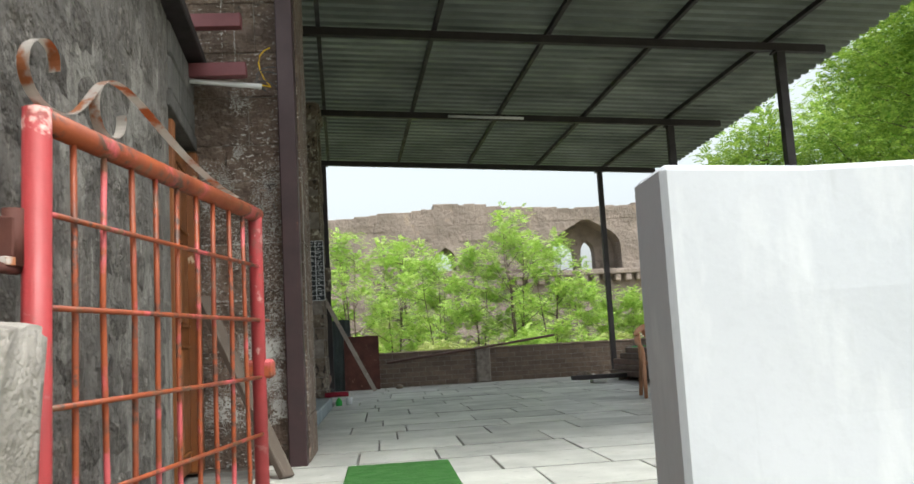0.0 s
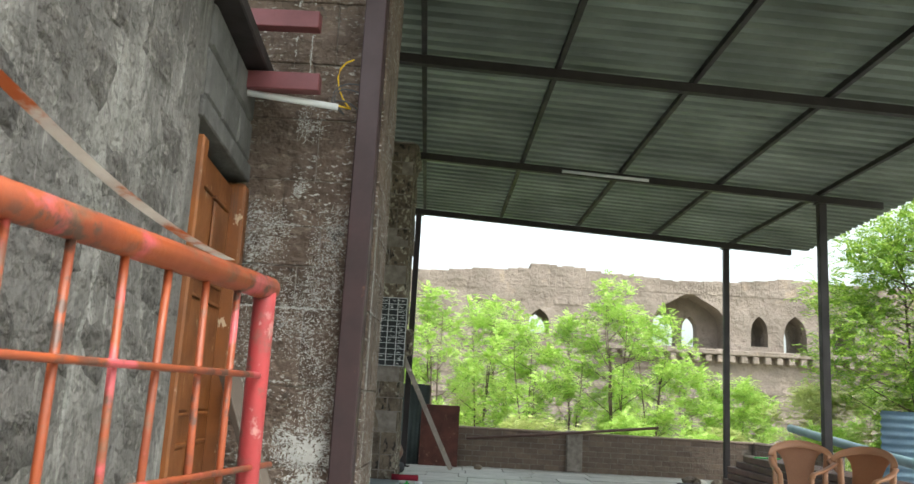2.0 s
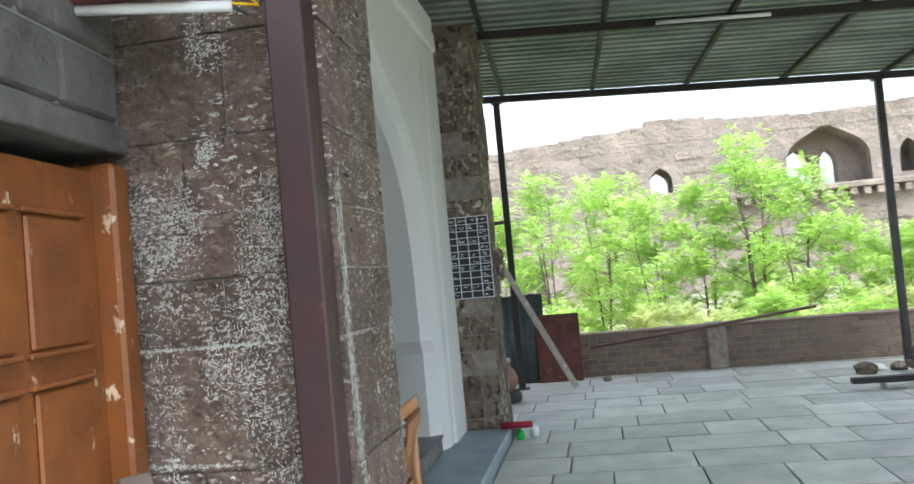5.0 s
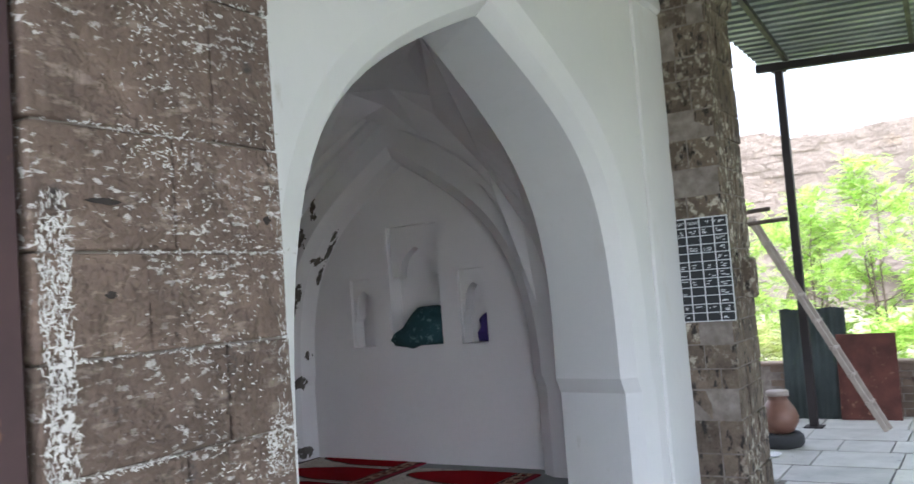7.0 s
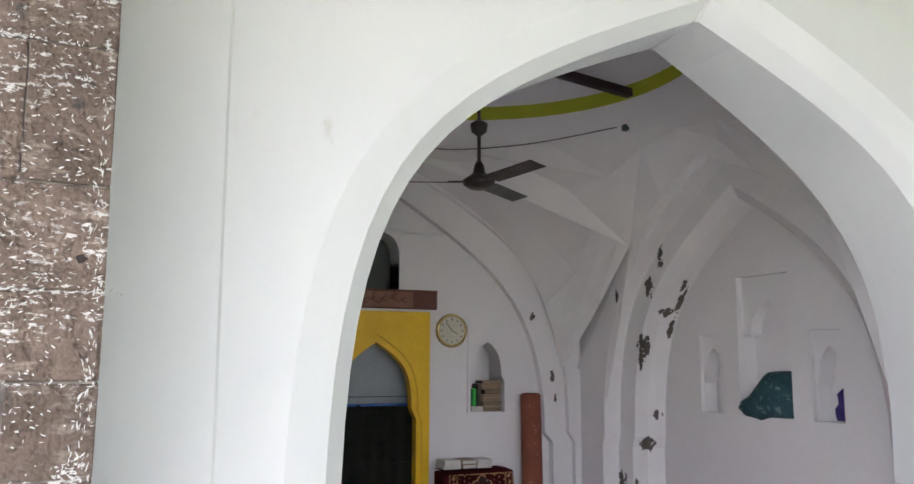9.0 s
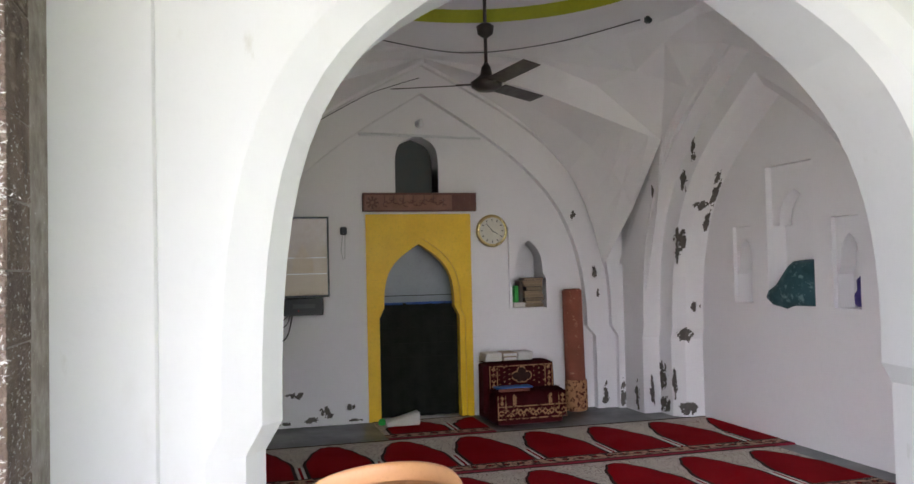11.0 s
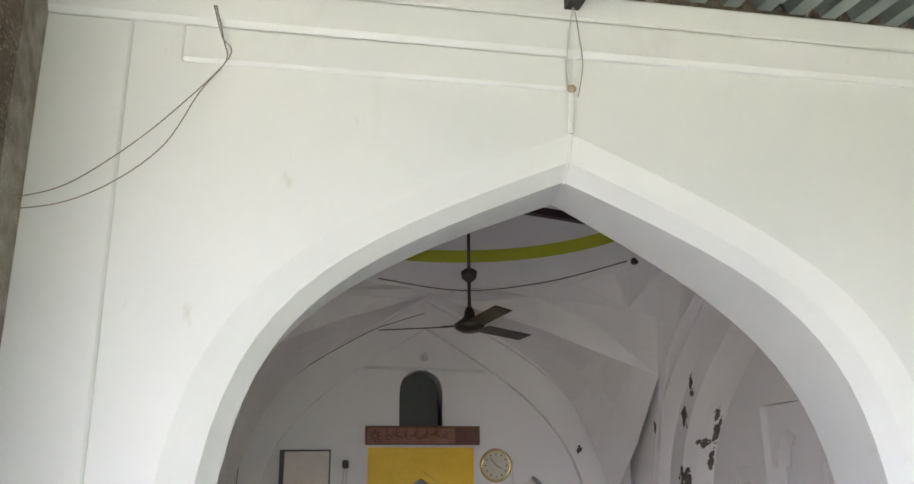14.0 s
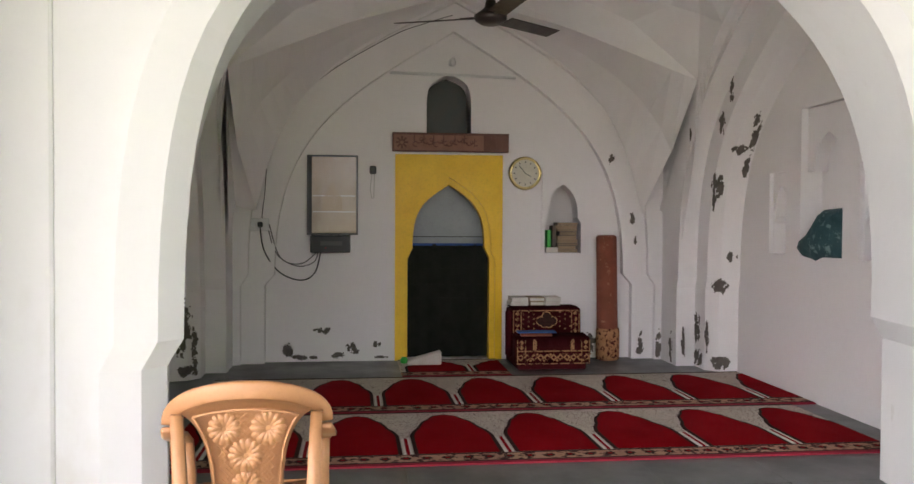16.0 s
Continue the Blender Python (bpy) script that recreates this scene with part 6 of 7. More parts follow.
def rhomb(x, y, z, r, mat="tan_rug", name="rug_diamond"):
    part(name, boxed(-0.002, 0.002, -r, r, -r, r, Matrix.Translation((x, y, z)) @ Matrix.Rotation(radians(45), 4, "X")), mat, pul)


# upper drape: trefoil between two patterned side bands
for y in (8.112, 8.176, 8.604, 8.668):
    strip(X1, y - 0.004, y + 0.004, FL + 0.27, FL + 0.465)
strip(X1, 8.12, 8.66, FL + 0.455, FL + 0.465)
for y in (8.144, 8.636):
    for k in range(4):
        rhomb(X1 + 0.001, y, FL + 0.295 + 0.047 * k, 0.015)
for k in range(10):
    for q in range(4):
        if abs(k - 4.5) > 1.9:
            rhomb(X1 + 0.001, 8.195 + 0.044 * k, FL + 0.31 + 0.04 * q + (0.02 if k % 2 else 0), 0.006)
# lower drape: ladder stripes beside the plain field, a wide flowered band at the foot
for y in (8.10, 8.165, 8.23, 8.56, 8.625, 8.69):
    strip(X2, y - 0.004, y + 0.004, FL + 0.17 if 8.2 < y < 8.6 else FL + 0.06, FL + 0.25)
for y0, lean in ((8.245, 35), (8.545, -35)):
    for k in range(4):
        bar = boxed(-0.002, 0.002, -0.005, 0.005, -0.018, 0.018, Matrix.Translation((X2, y0, FL + 0.175 + 0.022 * k)) @ Matrix.Rotation(radians(lean), 4, "X"))
        part("rug_stripe", bar, "tan_rug", pul)
for z in (0.055, 0.155):
    strip(X2, 8.095, 8.695, FL + z, FL + z + 0.010)
for k in range(11):
    rhomb(X2 + 0.001, 8.125 + 0.054 * k, FL + 0.11, 0.022)
    rhomb(X2 + 0.003, 8.125 + 0.054 * k, FL + 0.11, 0.010, "maroon_rug")
    rhomb(X2 + 0.001, 8.152 + 0.054 * k, FL + (0.085 if k % 2 else 0.135), 0.009)
for y in (8.132, 8.658):
    for k in range(2):
        rhomb(X2 + 0.001, y, FL + 0.19 + 0.04 * k, 0.014)
for mat, grow, lift in (("tan_rug", 0.010, 0.0), ("dark_pile", 0.0, 0.003)):
    bm = bmesh.new()
    for u, w, r in ((-0.05, 0, 0.032), (0.05, 0, 0.032), (0.0, 0.035, 0.036), (-0.02, -0.02, 0.03), (0.02, -0.02, 0.03)):
        bmesh.ops.create_circle(bm, cap_ends=True, segments=14, radius=r + grow, matrix=Matrix.Translation((-3.806 + lift + 0.0006 * u / 0.05, 8.39 + u, FL + 0.375 + w)) @ Matrix.Rotation(radians(90), 4, "Y"))
    part("rug_motif", bm, mat, pul, "dark trefoil motif" if not grow else "tan outline of the trefoil")
for k, (y, w, h) in enumerate(((8.11, 0.15, 0.05), (8.275, 0.12, 0.07), (8.405, 0.13, 0.06), (8.12, 0.14, 0.10), (8.27, 0.13, 0.1), (8.41, 0.13, 0.10))):
    bk = tagged(empty("book"), "pale book lying on the draped pulpit", "book", "books on the pulpit")
    zb = FL + 0.49 + (0.035 if k > 2 else 0)
    part("cover", boxed(-4.12, -3.93, y, y + w, zb, zb + 0.034, bevel=0.003), "paper" if k not in (1, 4) else "tan_paper", bk)
    part("page_block", boxed(-4.115, -3.928, y + 0.005, y + w - 0.005, zb + 0.006, zb + 0.028), "paper", bk)
tagged(mesh_object("blue_cloth", boxed(-3.80, -3.70, 8.13, 8.45, FL + 0.285, FL + 0.30, bevel=0.004), "blue_cover"), "folded blue cloth strip on the pulpit step", "cloth")
tagged(mesh_object("wooden_rest", boxed(-3.68, -3.63, 8.14, 8.40, FL + 0.27, FL + 0.29, bevel=0.004), "matting"), "small brown wooden book rest on the pulpit step", "book rest")
bm = boxed(-3.98, -3.86, 7.24, 7.52, FL + 0.012, FL + 0.05, bevel=0.01)
for v in bm.verts:
    if v.co.y > 7.4 and v.co.z > FL + 0.03:
        v.co.z += 0.07
tagged(mesh_object("folded_paper", bm, "paper"), "folded white sheet lying before the mihrab", "paper")
tagged(mesh_object("green_ball", lathe([(0.0, 0.0), (0.03, 0.01), (0.035, 0.03), (0.02, 0.055), (0.0, 0.06)], 14, Matrix.Translation((-3.94, 7.215, FL + 0.012))), "green_plastic", smooth=True), "small green plastic object before the mihrab", "trinket")

# cloths in the north niches


def hung_cloth(name, pts, mat, label, yfront, thick):
    """A soft heap with an outline of (x, z), bulging out of its niche."""
    bm = bmesh.new()
    c = Vector((sum(p[0] for p in pts) / len(pts), yfront - thick, sum(p[1] for p in pts) / len(pts)))
    rings = []
    for f, out in ((1.0, 0.0), (0.96, 0.5), (0.78, 0.85), (0.5, 1.0), (0.22, 1.05)):
        rings.append([bm.verts.new((c.x + (x - c.x) * f, yfront - thick * out + 0.012 * noise.noise(Vector((x * 14 * f, z * 14, 2))), c.z + (z - c.z) * f)) for x, z in pts])
    n = len(pts)
    for a, b in zip(rings, rings[1:]):
        for k in range(n):
            bm.faces.new((a[k], a[(k + 1) % n], b[(k + 1) % n], b[k]))
    bm.faces.new(rings[-1]), bm.faces.new(rings[0][::-1])
    bmesh.ops.recalc_face_normals(bm, faces=bm.faces[:])
    bmesh.ops.subdivide_edges(bm, edges=bm.edges[:], cuts=1, use_grid_fill=True)
    return tagged(mesh_object(name, bm, mat, smooth=True), label, "cloth")


NYW = CY + SIDE + 0.38
hung_cloth("patterned_cloth", [(-2.52, 1.245), (-2.42, 1.19), (-2.32, 1.175), (-2.24, 1.16), (-2.15, 1.185), (-2.04, 1.20), (-1.935, 1.215), (-1.935, 1.38), (-1.935, 1.53), (-2.06, 1.535), (-2.19, 1.53), (-2.28, 1.45), (-2.36, 1.36), (-2.47, 1.31)],
           "teal", "teal patterned cloth spilling from the middle niche", NYW + 0.10, 0.14)
hung_cloth("violet_cloth", [(-1.645, 1.215), (-1.52, 1.215), (-1.505, 1.30), (-1.51, 1.42), (-1.56, 1.455), (-1.62, 1.41), (-1.605, 1.33), (-1.65, 1.28)],
           "violet", "violet cloth bundle in a small niche", NYW + 0.13, 0.08)

# ceiling fan and dome pipe
tagged(mesh_object("dome_pipe", tubed([(-2.50, 7.30, 3.76), (-2.56, 8.2, 3.68), (-2.62, 9.10, 3.60)], 0, flat=(0.032, 0.03)), "steel"), "dark steel bar spanning the foot of the dome", "pipe")
fan = tagged(empty("ceiling_fan"), "dark brown three-blade ceiling fan, still", "fan")
FM = Matrix.Translation((-2.28, 7.66, 2.73))
part("rod", tubed([(-2.28, 7.66, 2.80), (-2.28, 7.66, 3.95)], 0.012, 10), "fan", fan, "", True)
part("canopy", lathe([(0.012, 0.30), (0.05, 0.33), (0.058, 0.38), (0.03, 0.40), (0.012, 0.40)], 20, FM), "fan", fan, "", True)
part("motor", lathe([(0.0, -0.045), (0.06, -0.045), (0.10, -0.02), (0.105, 0.01), (0.07, 0.035), (0.04, 0.06), (0.03, 0.11), (0.012, 0.14)], 28, FM), "fan", fan, "", True)
for k, a in enumerate((-112, 8, 128)):
    R = FM @ Matrix.Rotation(radians(a), 4, "Z")
    blade = part("blade", boxed(0.14, 0.63, -0.06, 0.06, -0.006, 0.0, R @ Matrix.Rotation(radians(-12), 4, "X"), 0.002), "fan", fan)
    part("blade_arm", boxed(0.07, 0.20, -0.016, 0.016, -0.004, 0.004, R, 0.002), "fan", blade)
wire([ring_pt(200, 1.44, 3.37), ring_pt(170, 1.42, 3.30), ring_pt(140, 1.42, 3.33), ring_pt(108, 1.44, 3.36)], 0.005, "cable", "thin cable slung round the dome ring")
part("clamp", boxed(-2.69, -2.64, 9.03, 9.08, 3.32, 3.37, bevel=0.01), "frame_dark", tagged(empty("cable_clamp"), "small dark cable clamp on the dome ring", "clamp"))

# wires on the mosque front
def front_wire(pts, mat="cable_white", r=0.0035):
    return tagged(wire(pts, r, mat, "thin cable hanging on the mosque front"), group="cables on the mosque front")


front_wire([(0.04, 7.70, 3.87), (0.06, 7.655, 3.66), (0.055, 7.64, 3.50), (0.035, 7.66, 3.385)])
front_wire([(0.04, 7.68, 3.87), (0.06, 7.70, 3.62), (0.055, 7.71, 3.48), (0.03, 7.69, 3.34)], "cable_pale", 0.0026)
tagged(mesh_object("ceramic_insulator", lathe([(0.0, 0.0), (0.018, 0.0), (0.02, 0.012), (0.012, 0.022), (0.0, 0.024)], 10, Matrix.Translation((0.02, 7.662, 3.378)) @ Matrix.Rotation(radians(90), 4, "Y")), "tan_paper", smooth=True), "small brown cable insulator above the arch point", "insulator")
front_wire([(0.05, 6.10, 3.62), (0.05, 6.14, 3.48), (0.06, 6.176, 3.375), (0.06, 5.968, 3.11), (0.06, 5.773, 2.914), (0.08, 5.584, 2.764), (0.2, 5.397, 2.67), (0.45, 5.47, 2.64)], "cable_pale", 0.0026)
front_wire([(0.05, 6.11, 3.62), (0.05, 6.15, 3.46), (0.06, 6.165, 3.36), (0.06, 6.07, 3.21), (0.06, 5.957, 2.98), (0.06, 5.783, 2.812), (0.08, 5.591, 2.703), (0.2, 5.402, 2.634), (0.45, 5.47, 2.60)], "cable_pale", 0.0026)

# ---- timetable board on the north pier
tb = tagged(empty("timetable_board"), "black prayer timetable board with white grid on the stone pier", "notice board")
TM = Matrix.Translation((-0.015, 10.055, 1.283)) @ Matrix.Rotation(radians(90), 4, "X")   # local x right, y up, z out to the south
part("panel", boxed(0, 0.40, 0, 0.74, -0.012, 0.0, TM), "black", tb)
for x in (0.0, 0.098, 0.196, 0.294, 0.392):
    part("grid_line", boxed(x, x + 0.008, 0, 0.74, 0.0005, 0.002, TM), "paint_white", tb)
for k in range(12):
    y = 0.0 + 0.0605 * k
    part("grid_line", boxed(0, 0.40, y, y + 0.006, 0.0005, 0.0025, TM), "paint_white", tb)
part("grid_line", boxed(0, 0.40, 0.732, 0.74, 0.0005, 0.0025, TM), "paint_white", tb)


def text_on(words, size, x, y, m, parent, mat, w=1.0):
    cu = bpy.data.curves.new("lettering", "FONT")
    cu.body, cu.size, cu.extrude = words, size, 0.0008
    tmp = bpy.data.objects.new("lettering", cu)
    me = bpy.data.meshes.new_from_object(tmp)
    bpy.data.objects.remove(tmp)
    me.transform(m @ Matrix.Translation((x, y, 0.0015)) @ Matrix.Diagonal((w, 1, 1, 1)))
    me.materials.clear()
    me.materials.append(M[mat])
    ob = new("lettering", me)
    ob.parent = parent
    return ob


text_on("AUQAT E NAMAZ", 0.030, 0.012, 0.692, TM, tb, "paint_white", 0.78)
text_on("1:45", 0.036, 0.112, 0.498, TM, tb, "paint_white")
text_on("1:30", 0.036, 0.210, 0.498, TM, tb, "paint_white")
random.seed(19)
bm = bmesh.new()
for r in range(11):
    for c in range(4):
        if r in (7, ) and c in (1, 2):
            continue
        x0, y0 = 0.012 + 0.098 * c, 0.012 + 0.0605 * r
        bright = c == 3 or r == 10
        if not bright and random.random() < 0.45:
            continue
        for k in range(4 if bright else 2):
            xa = x0 + random.uniform(0, 0.05)
            ya = y0 + random.uniform(0, 0.032)
            box(bm, xa, xa + random.uniform(0.012, 0.034), ya, ya + 0.006, 0.0005, 0.0016, TM)
for k in range(9):
    xa = 0.24 + 0.016 * k
    box(bm, xa, xa + random.uniform(0.006, 0.012), 0.69 + random.uniform(0, 0.02), 0.712, 0.0005, 0.0016, TM)
part("script", bm, "paint_white", tb, "unreadable white script")

# ---- flaked patches near the floor and on the arches of the room
def flakes(place, spots, seed, w):
    """Ragged bare patches: (middle u, v, half sizes), eaten out of a fine net of cells."""
    verts, faces = [], []
    cell = 0.0075
    for n, (u, v, ru, rv) in enumerate(spots):
        nu, nv = int(2 * ru / cell) + 1, int(2 * rv / cell) + 1
        def keep(i, j):
            pu, pv = -ru + i * cell, -rv + j * cell
            q = noise.noise(Vector((pu * 24 + 7.7 * n, pv * 17, seed))) + 0.5 * noise.noise(Vector((pu * 60, pv * 60 + n, seed + 3)))
            return q + 0.58 - 1.0 * ((pu / ru) ** 2 + (pv / rv) ** 2) > 0 and v + pv > FL + 0.01
        for i in range(nu):
            for j in range(nv):
                if keep(i, j):
                    b = len(verts)
                    for di, dj in ((0, 0), (1, 0), (1, 1), (0, 1)):
                        gi, gj = i + di, j + dj
                        du = 0.35 * cell * noise.noise(Vector((gi * 0.9, gj * 0.9, seed)))
                        dv = 0.35 * cell * noise.noise(Vector((gi * 0.9, gj * 0.9, seed + 9)))
                        verts.append(place(u - ru + gi * cell + du, v - rv + gj * cell + dv, w))
                    faces.append((b, b + 1, b + 2, b + 3))
    me = bpy.data.meshes.new("flaked_patches")
    me.from_pydata(verts, [], faces)
    me.materials.append(M["flake"])
    return tagged(new("flaked_patches", me), "dark bare patches where the limewash has flaked off", "flaked patches", kind="stuff")


flakes(qib, [(-1.40, 0.33, 0.05, 0.07), (-1.30, 0.27, 0.08, 0.025), (-1.18, 0.27, 0.05, 0.02), (-0.98, 0.28, 0.08, 0.035), (-0.86, 0.34, 0.06, 0.075), (-1.11, 0.495, 0.08, 0.03), (-0.65, 0.38, 0.05, 0.035), (-0.62, 0.265, 0.07, 0.015), (1.22, 0.36, 0.07, 0.11)], 5, 0.1365)
flakes(qib, [(1.80, 0.36, 0.03, 0.14)], 6, -0.0035)
flakes(qib, [(1.66, 0.30, 0.05, 0.04), (1.655, 0.38, 0.025, 0.10), (1.38, 1.97, 0.03, 0.05), (1.57, 1.46, 0.03, 0.06), (1.60, 1.28, 0.015, 0.05), (1.575, 2.0, 0.012, 0.07)], 12, 0.0565)
flakes(pn, [(-1.64, 0.38, 0.05, 0.16), (-1.36, 0.45, 0.05, 0.14), (-1.225, 2.36, 0.025, 0.16), (-1.26, 2.16, 0.03, 0.10), (-1.16, 2.46, 0.02, 0.09)], 7, -0.0035)
flakes(pn, [(-1.47, 0.56, 0.09, 0.14), (-1.46, 0.31, 0.12, 0.08), (-1.27, 0.52, 0.05, 0.14), (-1.165, 1.75, 0.06, 0.09), (-1.16, 1.62, 0.05, 0.10), (-0.87, 2.45, 0.05, 0.12), (-1.03, 2.2, 0.06, 0.10)], 8, 0.1565)
def on_reveal(depth, v, put=pn):
    """A point on the splayed reveal of the north arch, west side."""
    def half(v0):
        pick = lambda prof: [(pu, pv) for pu, pv in prof if pu < 0]
        rows = []
        for prof, by in ((SIDE_ORDER, -0.02), (SIDE_INNER, -0.04)):
            run = sorted((pv, pu + by) for pu, pv in pick(prof))
            for (va, ua), (vb, ub) in zip(run, run[1:]):
                if va <= v0 <= vb and vb > va:
                    rows.append(ua + (ub - ua) * (v0 - va) / (vb - va))
                    break
        return rows
    r = half(v)
    if len(r) < 2:
        return put(-0.9, v, 0.37)
    mid_u = 0.35 * r[0] + 0.65 * r[1]
    u, w = (r[0] + (mid_u - r[0]) * depth / 0.4, 0.16 + 0.08 * depth / 0.4) if depth < 0.4 else (mid_u + (r[1] - mid_u) * (depth - 0.4) / 0.6, 0.24 + 0.14 * (depth - 0.4) / 0.6)
    return put(u + 0.004, v, w - 0.004)


flakes(lambda u, v, w: on_reveal(max(0.02, min(0.98, u / 0.28)), v), [(0.20, 1.158, 0.055, 0.055), (0.11, 0.92, 0.085, 0.065), (0.14, 0.30, 0.10, 0.07), (0.14, 1.99, 0.09, 0.045), (0.24, 2.08, 0.035, 0.13), (0.24, 1.86, 0.03, 0.11), (0.05, 1.70, 0.045, 0.11), (0.20, 2.2, 0.03, 0.06)], 9, 0.0)


flakes(lambda u, v, w: on_reveal(max(0.02, min(0.98, u / 0.28)), v, side(-1)), [(0.17, 0.64, 0.10, 0.24), (0.05, 0.50, 0.03, 0.22), (0.12, 0.30, 0.10, 0.05)], 14, 0.0)


# ---- stone piers: core and coursed blocks
random.seed(101)
BLOCKS = {}


def block_mesh(key, seed, mat):
    """A rough block of unit size with worn edges."""
    if key in BLOCKS:
        return BLOCKS[key]
    bm = bmesh.new()
    bmesh.ops.create_cube(bm, size=1)
    bmesh.ops.bevel(bm, geom=bm.edges[:], offset=0.014, segments=1, affect="EDGES")
    rng = random.Random(seed)
    for v in bm.verts:
        v.co += Vector((rng.uniform(-1, 1), rng.uniform(-1, 1), rng.uniform(-1, 1))) * 0.007
    me = bpy.data.meshes.new("block")
    bm.to_mesh(me)
    bm.free()
    me.materials.append(M[mat])
    BLOCKS[key] = me
    return me


def place_block(name, me, parent, x0, x1, y0, y1, z0, z1):
    ob = new(name, me)
    ob.parent = parent
    ob.matrix_local = Matrix.Translation(((x0 + x1) / 2, (y0 + y1) / 2, (z0 + z1) / 2)) @ Matrix.Diagonal((x1 - x0, y1 - y0, z1 - z0, 1))
    return ob


pier_s = structure(mesh_object("pier_south", boxed(-0.45, 0.568, 4.882, 5.452, -0.72, 3.86), "joint"), "brown basalt pier with lime specks and cracked joints", "pier")
z = 0.0
courses = (0.28, 0.34, 0.36, 0.37, 0.20, 0.19, 0.23, 0.31, 0.29, 0.33, 0.30, 0.34, 0.32)
for k, h in enumerate(courses):
    sx = (0.22, 0.32, 0.12, 0.27)[k % 4]
    sy = (5.17, 5.28, 5.10)[k % 3]
    me = [block_mesh(("s", (k + i) % 5), 7 + (k + i) % 5, "stone") for i in range(4)]
    z1 = min(z + h, 3.86)
    place_block("stone_block", me[0], pier_s, -0.40, sx - 0.003, 4.868, 5.0, z + 0.003, z1 - 0.003)
    place_block("stone_block", me[1], pier_s, sx + 0.003, 0.580, 4.870, sy - 0.003, z + 0.003, z1 - 0.003)
    place_block("stone_block", me[2], pier_s, 0.30, 0.582 - 0.002 * (k % 2), sy + 0.003, 5.458, z + 0.003, z1 - 0.003)
    z = z1
# lime drips on the pier
def splash(spots, seed, place):
    """Short crooked strokes of lime: (u, v, half sizes, count, share of upright strokes)."""
    verts, faces = [], []
    rng = random.Random(seed)
    for u, v, ru, rv, n, upright in spots:
        hubs = [(u + rng.uniform(-1, 1) * ru, v + rng.uniform(-1, 1) * rv) for _ in range(max(3, n // 45))]
        for _ in range(n):
            hu, hv = rng.choice(hubs)
            cu, cv = hu + rng.gauss(0, ru * 0.28), hv + rng.gauss(0, rv * 0.28)
            if abs(cu - u) > ru * 1.15 or abs(cv - v) > rv * 1.15:
                continue
            a = rng.gauss(1.57, 0.25) if rng.random() < upright else rng.gauss(0.0, 0.55)
            length, wide = rng.uniform(0.003, 0.012) * (1.6 if rng.random() < upright else 1.0), rng.uniform(0.0007, 0.0019)
            lift = rng.uniform(0.0003, 0.0016)
            bend = rng.uniform(-0.9, 0.9)
            pts, px, py = [], cu, cv
            for i in range(3):
                pts.append((px, py, a + bend * i / 2))
                px += math.cos(a + bend * i / 2) * length / 2
                py += math.sin(a + bend * i / 2) * length / 2
            b = len(verts)
            for i, (px, py, an) in enumerate(pts):
                w = wide * (0.5, 1.0, 0.4)[i]
                for s in (-1, 1):
                    verts.append(place(px - math.sin(an) * w * s, py + math.cos(an) * w * s, lift))
            faces += [(b, b + 1, b + 3, b + 2), (b + 2, b + 3, b + 5, b + 4)]
    me = bpy.data.meshes.new("limewash_splashes")
    me.from_pydata(verts, [], faces)
    me.materials.append(M["lime_fleck"])
    return tagged(new("limewash_splashes", me), "white limewash flecks and drips on the stone", "limewash splashes", kind="stuff")


def east(p, q, e):
    return (0.5842 + e, p, q)


def south(p, q, e):
    return (p, 4.8665 - e, q)


splash([(4.905, 1.40, 0.028, 0.38, 1500, 0.75), (4.93, 0.7, 0.03, 0.5, 500, 0.6), (5.25, 1.5, 0.16, 1.2, 500, 0.1), (5.15, 2.05, 0.10, 0.15, 160, 0.1), (5.43, 1.5, 0.018, 1.5, 420, 0.7), (5.40, 1.32, 0.05, 0.07, 260, 0.1), (5.38, 0.5, 0.06, 0.3, 500, 0.2),
        (5.16, 1.35, 0.28, 0.005, 130, 0.0), (5.12, 1.55, 0.25, 0.005, 90, 0.0), (5.2, 1.742, 0.26, 0.005, 110, 0.0), (5.1, 1.97, 0.2, 0.005, 60, 0.0), (5.2, 2.28, 0.25, 0.005, 80, 0.0), (5.25, 2.3, 0.18, 0.5, 420, 0.1), (5.2, 1.6, 0.2, 0.6, 520, 0.05)], 5, east)
